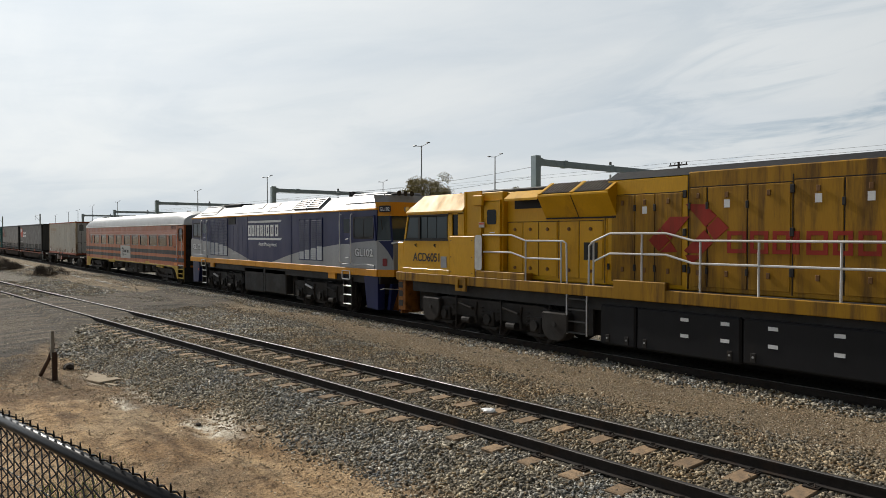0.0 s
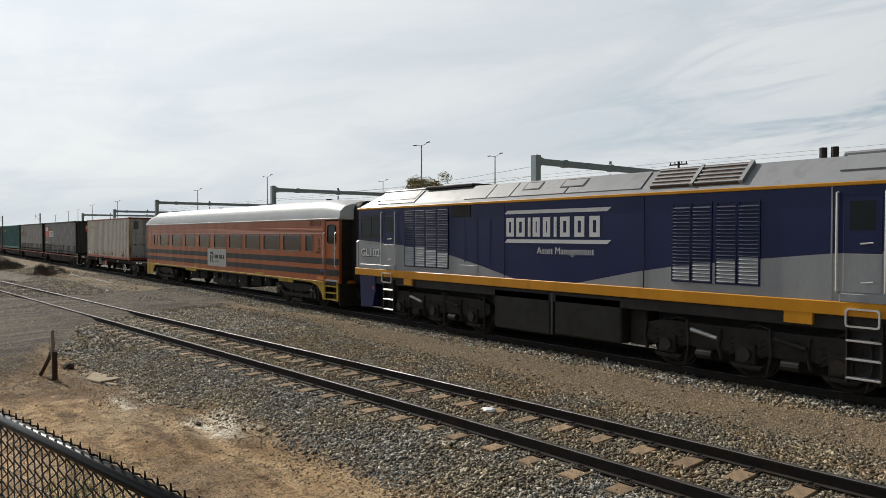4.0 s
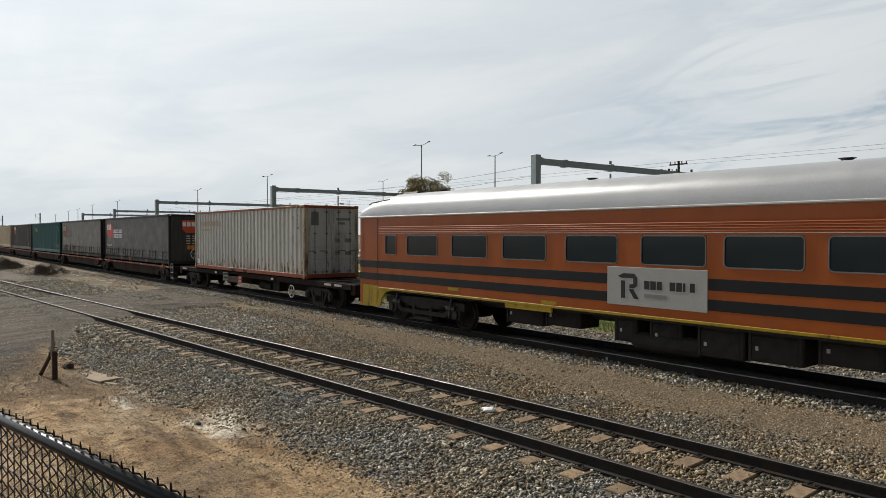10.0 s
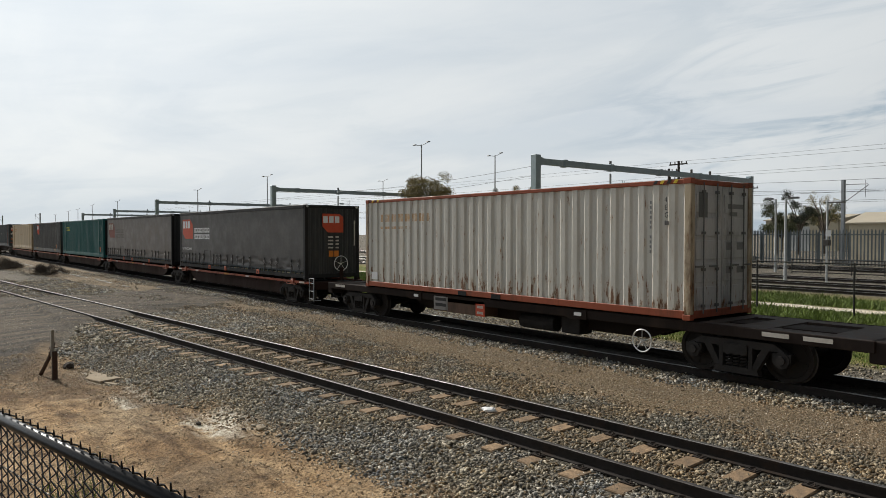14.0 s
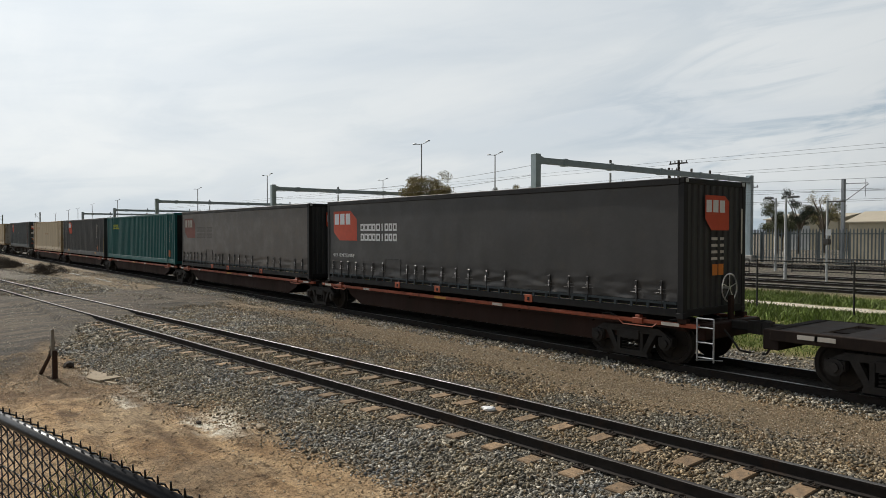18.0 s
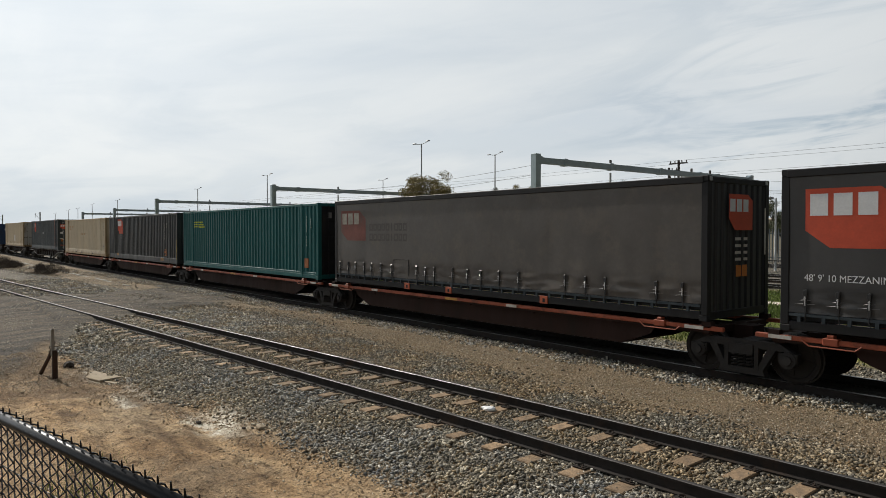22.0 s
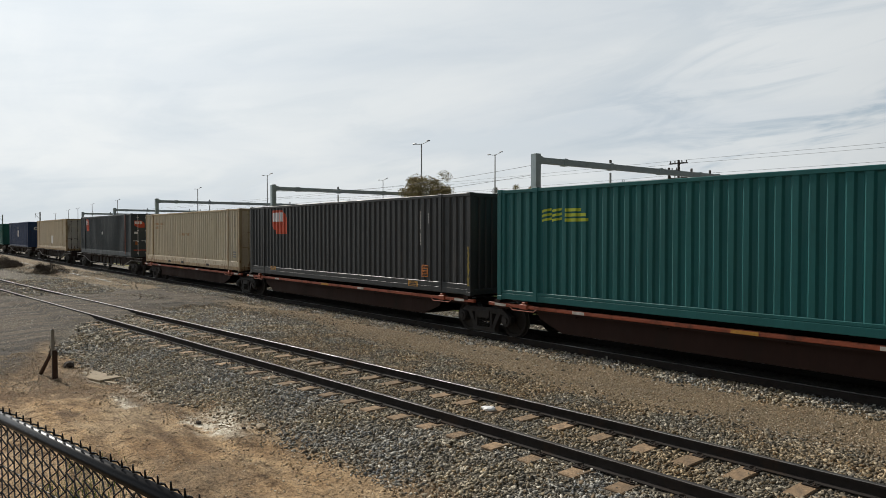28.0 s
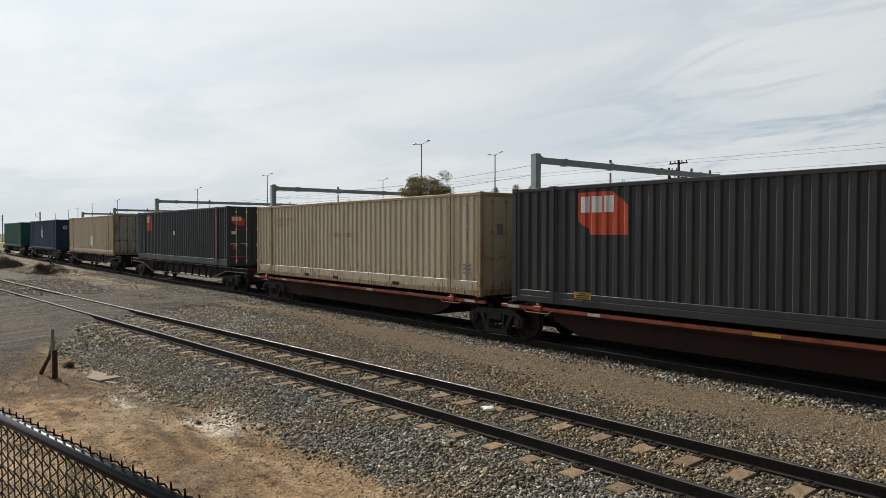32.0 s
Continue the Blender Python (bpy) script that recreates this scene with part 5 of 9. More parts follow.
def side_frame_mesh(wb):
    """Cast side frame of a freight bogie, seen from the side, 0.12 m thick."""
    bm = bmesh.new()
    h = wb / 2
    y0, y1 = -0.07, 0.07
    bars = [((-h - 0.17, 0.55), (-h + 0.16, 0.74), (h - 0.16, 0.74), (h + 0.17, 0.55), (h + 0.17, 0.44), (h - 0.05, 0.60), (-h + 0.05, 0.60), (-h - 0.17, 0.44)),
            ((-h + 0.22, 0.62), (-0.40, 0.16), (-0.28, 0.16), (-h + 0.38, 0.62)), ((h - 0.38, 0.62), (0.28, 0.16), (0.40, 0.16), (h - 0.22, 0.62)),
            ((-0.46, 0.10), (0.46, 0.10), (0.42, 0.22), (-0.42, 0.22)), ((-0.34, 0.20), (-0.26, 0.20), (-0.26, 0.62), (-0.34, 0.62)), ((0.26, 0.20), (0.34, 0.20), (0.34, 0.62), (0.26, 0.62))]
    for k, b in enumerate(bars):
        prism(bm, b, "y", y0 - 0.004 * k, y1 + 0.004 * k)
    for s in (-1, 1):
        disc(bm, (s * h, 0.46), 0.155, "y", (-0.11, 0.10), 14)
        disc(bm, (s * h, 0.46), 0.085, "y", (-0.15, -0.11), 10)
        box(bm, s * h - 0.17, s * h + 0.17, -0.085, 0.085, 0.40, 0.58)
    box(bm, -0.24, 0.24, -0.11, 0.14, 0.47, 0.66)
    return mesh_of(bm, "side_frame", M["bogie"])


def freight_bogie(g, x, wb=1.78, r=0.46):
    for y, flip in ((0.20, 0), (2.24, 1)):
        f = part("side_frame", cached(("sf", wb), lambda: side_frame_mesh(wb)), None, g, at=Matrix.Translation((x, y, 0)) @ Matrix.Rotation(math.pi * flip, 4, "Z"))
        m = cached(("spring",), lambda: mesh_of(coil(bmesh.new(), (0, 0), 0.06, 0.22, 0.47), "spring", M["bogie"]))
        for k in (-1, 0, 1):
            part("spring", m, None, f, at=(k * 0.15, -0.03, 0))
    part("bolster", cached(("bol",), lambda: mesh_of(boxes((-0.2, 0.2, -0.95, 0.95, 0.48, 0.72), bevel=0.03), "bolster", M["bogie"])), None, g, at=(x, 1.22, 0))
    for s in (-1, 1):
        wheelset(g, x + s * wb / 2, r)
    bm = bmesh.new()
    for s in (-1, 1):
        tube(bm, [(x + s * 0.30, 0.35, 0.35), (x + s * 0.30, 2.1, 0.35)], 0.05, 6)
    part("brake_beam", bm, M["bogie"], g)


def coupler(g, x, s):
    """Knuckle coupler with its shank and hose; s: +1 points to +x."""
    bm = boxes((min(x, x + s * 0.55), max(x, x + s * 0.55), 1.12, 1.32, 0.78, 0.96), bevel=0.02)
    prism(bm, [(x + s * 0.55, 1.02), (x + s * 0.85, 1.06), (x + s * 0.88, 1.22), (x + s * 0.66, 1.26), (x + s * 0.66, 1.42), (x + s * 0.52, 1.42)], "z", 0.74, 1.0)
    part("coupler", bm, M["bogie"], g)
    part("brake_hose", tube_of([(x, 0.85, 0.8), (x + s * 0.2, 0.8, 0.62), (x + s * 0.35, 0.85, 0.40), (x + s * 0.5, 1.0, 0.36)], 0.022, 6), M["black_steel"], g, "black rubber brake hose")


def hand_wheel(g, c, r, normal="y"):
    bm = bmesh.new()
    n = 20
    ring = [(r * math.cos(2 * math.pi * k / n), 0, r * math.sin(2 * math.pi * k / n)) for k in range(n + 1)]
    tube(bm, ring, 0.016, 5, cap=False)
    for k in range(5):
        a = 2 * math.pi * k / 5 + 0.3
        tube(bm, [(0, 0, 0), (r * math.cos(a), 0, r * math.sin(a))], 0.010, 4)
    tube(bm, [(0, -0.02, 0), (0, 0.14, 0)], 0.03, 6)
    if normal == "x":
        bm.transform(Matrix.Rotation(radians(90), 4, "Z"))
    bm.transform(Matrix.Translation(c))
    part("hand_brake_wheel", bm, M["chrome"], g, "pale grey hand brake wheel")


M["sill_red"] = paint("sill_red", (0.30, 0.072, 0.034), 0.5, gcol=(0.085, 0.036, 0.022), gs=2.4, stretch=(1, 1, 1))
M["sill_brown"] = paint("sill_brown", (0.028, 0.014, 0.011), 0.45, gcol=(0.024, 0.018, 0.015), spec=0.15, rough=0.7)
M["flat_dark"] = paint("flat_dark", (0.024, 0.018, 0.016), 0.45, gcol=(0.040, 0.030, 0.024), spec=0.1, rough=0.8)
M["wagon_edge"] = mat("wagon_edge", (0.20, 0.19, 0.18), 0.5, 0.2, 0.3, 3, 0.6, (0.05, 0.045, 0.04), grime_scale=2.0)
M["reflector"] = mat("reflector", (0.55, 0.52, 0.47), 0.5, 0, 0.15, 6, 0.4, (0.2, 0.15, 0.1))
M["amber"] = mat("amber", (0.50, 0.24, 0.03), 0.5, 0, 0.15, 6, 0.3, (0.15, 0.08, 0.03))


def flat_wagon():
    """The flat wagon that carries the off-white container."""
    u0, u1 = -15.0, 3.6
    L = u1 - u0
    g = train_thing("flat_wagon", u0, "dark brown steel flat wagon carrying an off-white container", "wagon")
    X = lambda u: u - u0
    for a, b in ((0.25, X(-12.3)), (X(0.1), L - 0.3)):
        inner, outer = (a, b) if a > 1 else (b, a)
        q = 1 if outer > inner else -1
        for p, r in ((inner, inner + q * 0.30), (inner + q * 0.75, inner + q * 1.35), (outer - q * 0.75, outer)):
            part("deck_plate", boxes((min(p, r), max(p, r), 0.14, 2.30, 0.93, 1.0)), M["deck_brown"], g, "worn brown deck plate")
        for y in (0.14, 1.90):
            part("deck_runner", boxes((a, b, y, y + 0.40, 0.925, 0.996)), M["deck_brown"], g)
    part("deck_beam", boxes((0.25, L - 0.3, 0.95, 1.49, 0.80, 0.98)), M["flat_dark"], g)
    for y in (0.06, 2.30):
        part("side_sill", boxes((0.2, L - 0.25, y, y + 0.08, 0.80, 1.004), bevel=0.01), M["flat_dark"], g)
    for y in (0.82, 1.50):
        part("centre_sill", prism_of([(0.2, 0.98), (L - 0.2, 0.98), (L - 0.2, 0.72), (L - 4.4, 0.70), (L - 5.2, 0.42), (5.2, 0.42), (4.4, 0.70), (0.2, 0.72)], "y", y, y + 0.12), M["flat_dark"], g)
    for x in (0.05, L - 0.35):
        part("head_stock", boxes((x, x + 0.3, 0.10, 2.34, 0.62, 1.0), bevel=0.02), M["flat_dark"], g)
    for k in range(8):
        x = X(-11.6) + k * 1.62
        part("cross_bearer", boxes((x, x + 0.14, 0.14, 2.30, 0.78, 0.93)), M["flat_dark"], g)
    for u in (-12.1, -0.2, -6.15):
        for y in (0.05, 2.22):
            part("container_pedestal", boxes((X(u) - 0.12, X(u) + 0.12, y, y + 0.17, 0.98, 1.022), bevel=0.008), M["flat_dark"], g)
    for u in (-14.3, -14.0, 1.45, 2.2):
        part("reflector", boxes((X(u), X(u) + (0.35 if u < 0 else 0.5), 0.050, 0.060, 0.88, 0.96)), M["reflector"], g, "dirty white reflector strip")
    for u in (-9.35, -2.95):
        bk = part("bracket_plate", boxes((X(u) - 0.35, X(u) + 0.25, 0.03, 0.07, 0.78, 1.0)), M["flat_dark"], g)
        part("marker", boxes((X(u) - 0.12, X(u) + 0.1, 0.020, 0.032, 0.86, 0.94)), M["decal_white"], bk, "small white marker")
    sb = part("equipment_box", boxes((X(-8.5), X(-6.25), 0.06, 0.55, 0.52, 0.93), bevel=0.015), M["reddish"], g, "rust brown equipment box with worn plates")
    part("number_plate", boxes((X(-8.5), X(-7.85), 0.050, 0.062, 0.56, 0.95)), M["plate_grey"], sb, "worn grey plate")
    for z, w in ((0.82, 0.5), (0.66, 0.5)):
        part("writing_bar", boxes((X(-8.42), X(-8.42) + w, 0.044, 0.052, z, z + 0.09)), M["decal_black"], sb)
    part("load_plate", boxes((X(-6.62), X(-6.25), 0.048, 0.062, 0.52, 0.86)), M["decal_red"], sb, "faded red plate")
    for z in (0.74, 0.58):
        part("load_bar", boxes((X(-6.56), X(-6.32), 0.042, 0.050, z, z + 0.07)), M["reflector"], sb)
    part("tank", tube_of([(X(-5.4), 0.7, 0.48), (X(-4.2), 0.7, 0.48)], 0.19, 12), M["bogie"], g)
    part("valve_box", boxes((X(-3.9), X(-3.3), 0.5, 1.0, 0.32, 0.74), bevel=0.03), M["bogie"], g)
    hand_wheel(g, (X(-1.16), 0.02, 0.49), 0.24)
    part("brake_rod", tube_of([(X(-5.6), 0.35, 0.30), (X(-1.2), 0.35, 0.30)], 0.018, 6), M["bogie"], g)
    freight_bogie(g, X(-12.8))
    freight_bogie(g, X(0.9))
    coupler(g, L - 0.1, 1)
    coupler(g, 0.1, -1)
    return g


def five_pack():
    """Articulated container wagon: five platforms on shared bogies."""
    spans = [(-31.85, -16.45), (-47.95, -32.50), (-64.15, -48.50), (-80.25, -64.75), (-96.10, -80.90)]
    made = []
    for k, (u0, u1) in enumerate(spans):
        L = u1 - u0
        g = train_thing("well_wagon_platform", u0, "articulated wagon platform with rusty red side sills and dark belly", "wagon", "articulated wagon platforms")
        X = lambda u: u - u0
        for y in (0.02, 2.32):
            sill = part("side_sill", boxes((0, L, y, y + 0.10, 0.848, 0.935), bevel=0.012), M["sill_red"], g)
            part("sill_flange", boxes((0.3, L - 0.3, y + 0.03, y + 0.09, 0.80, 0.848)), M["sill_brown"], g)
            if y < 1:
                for f, w, m in ((0.03, 0.42, "reflector"), (0.20, 0.35, "reflector"), (0.62, 0.38, "reflector"), (0.96, 0.42, "reflector"), (0.46, 0.55, "amber")):
                    part("marker_strip", boxes((L * f - w / 2, L * f + w / 2, y - 0.012, y - 0.001, 0.858, 0.925)), M[m], sill, "dirty white reflector" if m == "reflector" else "amber side marker")
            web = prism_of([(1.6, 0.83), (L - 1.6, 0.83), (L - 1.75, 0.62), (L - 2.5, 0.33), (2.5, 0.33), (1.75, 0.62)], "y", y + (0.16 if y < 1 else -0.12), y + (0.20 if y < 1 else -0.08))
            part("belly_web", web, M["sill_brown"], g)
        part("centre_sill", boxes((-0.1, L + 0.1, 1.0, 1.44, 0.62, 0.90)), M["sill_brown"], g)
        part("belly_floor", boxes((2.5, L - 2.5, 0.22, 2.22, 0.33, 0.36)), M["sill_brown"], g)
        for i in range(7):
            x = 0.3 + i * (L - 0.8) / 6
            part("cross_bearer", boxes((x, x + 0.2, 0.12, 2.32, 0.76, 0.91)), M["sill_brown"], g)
        for x in (1.30, L - 1.45):
            for y in (-0.02, 2.30):
                ped = part("twist_lock_pedestal", boxes((x - 0.09, x + 0.17, y, y + 0.16, 0.83, 0.96), (x - 0.02, x + 0.10, y + 0.01, y + 0.15, 0.955, 1.018), bevel=0.012), M["sill_red"], g)
                if y < 1:
                    part("lock_lever", tube_of([(x - 0.45, y - 0.015, 0.90), (x - 0.30, y - 0.03, 0.80), (x + 0.45, y - 0.03, 0.80), (x + 0.55, y - 0.015, 0.88)], 0.014, 5), M["sill_red"], ped)
        for x in (0.25, L - 0.45):
            for y in (0.0, 2.27):
                part("container_seat", boxes((x, x + 0.2, y + 0.02, y + 0.17, 0.90, 1.018)), M["sill_brown"], g)
        made.append((g, u0, u1, L))
    g, u0, u1, L = made[0]
    freight_bogie(g, -18.14 - u0)
    coupler(g, L + 0.1, 1)
    part("head_stock", boxes((L - 0.1, L + 0.12, 0.12, 2.32, 0.62, 0.94), bevel=0.02), M["sill_brown"], g)
    st = bmesh.new()
    for x in (0, 0.36):
        tube(st, [(L + x, 0.02, 0.22), (L + x, 0.02, 1.08)], 0.018, 5)
    for z in (0.30, 0.60, 0.90, 1.08):
        tube(st, [(L, 0.02, z), (L + 0.36, 0.02, z)], 0.016, 5)
    tube(st, [(L - 0.02, 0.02, 0.24), (L + 0.4, 0.3, 0.24)], 0.014, 5)
    part("crew_step", st, M["galv"], g, "grey steel step frame")
    stand = boxes((L - 0.14, L - 0.08, 1.43, 1.57, 0.88, 1.45))
    part("brake_stand", stand, M["sill_brown"], g)
    hand_wheel(g, (L - 0.15, 1.50, 1.61), 0.30, "x")
    for k in range(1, 5):
        a, b = made[k - 1], made[k]
        freight_bogie(b[0], (a[1] + b[2]) / 2 - b[1])
    g, u0, u1, L = made[4]
    freight_bogie(g, -94.25 - u0)
    coupler(g, -0.1, -1)


def skeletal_wagon(u0, u1):
    """Flat container wagon with fish-belly side sills and lightening holes."""
    L = u1 - u0
    g = train_thing("skeletal_wagon", u0, "dark grey container wagon with pale-edged fish-belly side sills", "wagon", "fish-belly wagons")
    for y in (0.10, 2.26):
        bm = bmesh.new()
        # deck rail, tapered ends, ribs between the lightening holes
        box(bm, 0.1, L - 0.1, y, y + 0.08, 1.04, 1.13)
        for flip in (False, True):
            pts = [(0.1, 1.04), (4.9, 1.04), (4.9, 0.52), (4.6, 0.52), (2.6, 0.94), (0.1, 0.96)]
            prism(bm, [(L - p[0], p[1]) for p in pts] if flip else pts, "y", y + 0.005, y + 0.07)
        part("side_sill", bm, M["flat_dark"], g)
        for k in range(9):
            x = 5.3 + k * (L - 10.6 - 0.16) / 8
            part("rib", prism_of([(x - 0.10, 1.04), (x + 0.26, 1.04), (x + 0.14, 0.78), (x + 0.14, 0.52), (x + 0.02, 0.52), (x + 0.02, 0.78)], "y", y + 0.008, y + 0.065), M["flat_dark"], g)
        out = -0.03 if y < 1 else 0.03
        line = [(0.1, 0.95), (2.6, 0.93), (4.6, 0.51), (L - 4.6, 0.51), (L - 2.6, 0.93), (L - 0.1, 0.95)]
        part("belly_flange", loft(bmesh.new(), [[(x, y + out, z), (x, y + 0.08 + out, z), (x, y + 0.08 + out, z + 0.035), (x, y + out, z + 0.035)] for x, z in line]), M["wagon_edge"], g, "worn pale lower flange")
        part("deck_edge", boxes((0.1, L - 0.1, y + out, y + 0.08 + out, 1.13, 1.155)), M["wagon_edge"], g)
    part("inner_web", boxes((3.0, L - 3.0, 0.55, 0.60, 0.55, 1.1), (3.0, L - 3.0, 1.84, 1.89, 0.55, 1.1)), M["black_steel"], g)
    for k in range(12):
        x = 0.2 + k * (L - 0.6) / 11
        part("stake_pocket", boxes((x, x + 0.12, 0.06, 2.38, 0.98, 1.165)), M["flat_dark"], g)
    for x in (0.02, L - 0.26):
        part("head_stock", boxes((x, x + 0.24, 0.08, 2.36, 0.72, 1.12), bevel=0.02), M["flat_dark"], g)
    freight_bogie(g, 2.1)
    freight_bogie(g, L - 2.1)
    coupler(g, L - 0.1, 1)
    coupler(g, 0.1, -1)


M["deck_brown"] = paint("deck_brown", (0.036, 0.027, 0.023), 0.6, gcol=(0.070, 0.050, 0.038), spec=0.2, rough=0.7, gs=3.0, stretch=(1, 1, 1))
M["reddish"] = paint("reddish", (0.11, 0.065, 0.045), 0.4, gcol=(0.05, 0.035, 0.025))
M["plate_grey"] = paint("plate_grey", (0.26, 0.25, 0.24), 0.4)
flat_wagon()
five_pack()
skeletal_wagon(-116.0, -96.9)
skeletal_wagon(-137.3, -118.4)
skeletal_wagon(-158.6, -139.6)
skeletal_wagon(-180.0, -161.0)


# ---- curtain-sided containers ----
def curtain_box(u0, L, tarp, label, buckles, faded):
    g = train_thing("curtain_side_container", u0, label, "container", "containers on the train")
    g.location = (0, 0, FLOOR)
    H = 2.90
    container_frame(g, L, H, M["black_box"], M["black_box"])
    X = lambda u: u - u0
    # the curtain: a slack sheet with shallow folds, pulled in at its straps and creased along the hem
    pulls = [X(u) for u in buckles]

    def fold(x, z):
        """How far the cloth lies behind its frame."""
        h = (z - 0.34) / (H - 0.47)
        f = 0.5 + 0.5 * noise.noise((x * 0.8, z * 0.7, u0)) + 0.35 * noise.noise((x * 2.6, z * 0.5, u0 + 3)) * (1 - h)
        d = 0.028 * f * max(0.0, math.sin(math.pi * h)) ** 0.6
        w = smooth(0.62, 0.05, z - 0.34)
        if w > 0:
            d += w * (0.020 * noise.noise((x * 2.2, z * 9.0, u0 + 7)) + 0.012 * abs(noise.noise((x * 5.0, z * 13.0, u0 + 9))) + 0.010)
            q = min(abs(x - p) for p in pulls)
            d += 0.020 * w * math.exp(-(q / 0.10) ** 2)
        return d

    def sheet(y, s):
        bm = bmesh.new()
        nx = 230
        zs = [0.34 + 0.60 * j / 15 for j in range(15)] + [0.94 + (H - 0.13 - 0.94) * j / 8 for j in range(9)]
        vs = [[bm.verts.new((0.13 + (L - 0.26) * i / nx, y + s * fold(0.13 + (L - 0.26) * i / nx, z), z)) for z in zs] for i in range(nx + 1)]
        for i in range(nx):
            for j in range(len(zs) - 1):
                bm.faces.new((vs[i][j], vs[i + 1][j], vs[i + 1][j + 1], vs[i][j + 1]))
        return bm

    def printed(name, poly, material, parent, lift=0.003, label=""):
        """Ink on the cloth: a thin skin that follows its folds."""
        xa, xb = min(p[0] for p in poly), max(p[0] for p in poly)
        n = max(1, math.ceil((xb - xa) / 0.06))
        cuts = sorted({min(xb - 1e-4, max(xa + 1e-4, xa + (xb - xa) * k / n)) for k in range(n + 1)} | {p[0] + e for p in poly for e in (-1e-4, 1e-4) if xa < p[0] + e < xb})
        bm = bmesh.new()
        last = None
        for x in cuts:
            z0, z1 = span_at(poly, x)
            m = 6
            now = [bm.verts.new((x, 0.004 + fold(x, z0 + (z1 - z0) * k / m) - lift, z0 + (z1 - z0) * k / m)) for k in range(m + 1)]
            if last:
                for k in range(m):
                    bm.faces.new((last[k], now[k], now[k + 1], last[k + 1]))
            last = now
        return part(name, bm, material, parent, label)

    def printed_ring(name, x, z, w, h, sk, material, parent):
        for q in ((x, z, w, sk), (x, z + h - sk, w, sk), (x, z + sk, sk, h - 2 * sk), (x + w - sk, z + sk, sk, h - 2 * sk)):
            printed(name, [(q[0], q[1]), (q[0] + q[2], q[1]), (q[0] + q[2], q[1] + q[3]), (q[0], q[1] + q[3])], material, parent)
    cur = part("curtain", sheet(0.004, 1), tarp, g, smooth=True)
    part("curtain", sheet(CONT_W - 0.004, -1), tarp, g, smooth=True)
    part("lining", boxes((0.14, L - 0.14, 0.10, 0.12, 0.2, H - 0.1), (0.14, L - 0.14, CONT_W - 0.12, CONT_W - 0.10, 0.2, H - 0.1)), M["black_box"], g)
    part("roof_panel", boxes((0.05, L - 0.05, 0.02, CONT_W - 0.02, H - 0.045, H - 0.005)), M["black_box"], g)
    part("curtain_track", boxes((0.1, L - 0.1, -0.022, 0.03, H - 0.15, H - 0.01), bevel=0.012), M["black_box"], g, "black curtain rail under the roof edge")
    # side raves under the curtain: slotted floor rail
    rb = boxes((0.16, L - 0.16, -0.004, 0.05, 0.28, 0.33))
    for k in range(int(L / 0.42)):
        box(rb, 0.3 + k * 0.42, 0.36 + k * 0.42, 0.0, 0.04, 0.18, 0.28)
    part("side_rave", rb, M["slate_box"], g)
    for u in (0.305, 0.445, 0.70):
        x = L * u
        pk = part("fork_pocket", boxes((x - 0.13, x + 0.13, -0.012, 0.03, 0.02, 0.21), bevel=0.006), M["pocket_red"], g, "faded red fork pocket plate")
        part("slot", boxes((x - 0.03, x + 0.05, -0.015, -0.011, 0.06, 0.15)), M["black_box"], pk)
    for k, u in enumerate(buckles):
        x, h = X(u), 0.03 * noise.noise((u, 1.7, 0))
        b = part("strap_buckle", boxes((x - 0.024, x + 0.024, -0.022, 0.004, 0.36 + h, 0.76 + h), (x - 0.034, x + 0.034, -0.040, -0.018, 0.66 + h, 0.75 + h), (x - 0.030, x + 0.030, -0.042, -0.018, 0.46 + h, 0.52 + h), bevel=0.004), M["strap_black"], g, "black curtain strap with buckle")
        part("buckle_lever", boxes((x - 0.006, x + 0.014, -0.046, -0.038, 0.48 + h, 0.64 + h), (x - 0.020, x + 0.020, -0.047, -0.038, 0.60 + h, 0.615 + h), bevel=0.003), M["buckle_steel"], b, "bright steel buckle lever")
        part("strap_tail", tube_of([(x, -0.012, 0.38 + h), (x + 0.02 * math.sin(k * 2.1), -0.018, 0.28), (x + 0.03 * math.sin(k * 1.3), -0.012, 0.20)], 0.011, 4), M["strap_black"], b)
        # fold ridges in a paler colour, which paints their highlight along with scuffs
        for z, w in ((0.50 + h, 0.20), (0.57 + h, 0.11)):
            part("strap_crease", tube_of([(x - w, 0.002 + fold(x - w, z), z - 0.012), (x - 0.03, -0.006, z + 0.006), (x + 0.02, -0.006, z), (x + 0.7 * w, 0.002 + fold(x + 0.7 * w, z), z + 0.006)], [0.003, 0.008, 0.007, 0.003], 5), M["strap"], b, "scuffed crease, its highlight put into the pale colour")
    # access flap
    fl = bmesh.new()
    x0, x1 = X(-27.6 if not faded else -43.7), X(-26.75 if not faded else -42.9)
    for p, q in (((x0, 0.42), (x0, 0.92)), ((x0, 0.92), (x1, 0.92)), ((x1, 0.92), (x1, 0.42))):
        tube(fl, [(p[0], -0.008, p[1]), (q[0], -0.008, q[1])], 0.010, 4)
    part("flap_seam", fl, M["black_steel"], g)
    plain_end(g, L, H, M["dark_box"], L - 0.02)
    plain_end(g, L, H, M["dark_box"], 0.06)
    # emblem: a red field with three pale blocks, and two bars of wording
    lx = X(-30.96 if not faded else -47.0)
    red = M["decal_red"] if not faded else M["faded_red"]
    wht = M["decal_white"] if not faded else M["faded_white"]
    em = printed("emblem", [(lx, 2.53), (lx + 1.2, 2.53), (lx + 1.58, 2.24), (lx + 1.58, 1.50), (lx + 0.42, 1.50), (lx, 1.80)], red, g, 0.003, "red panel emblem")
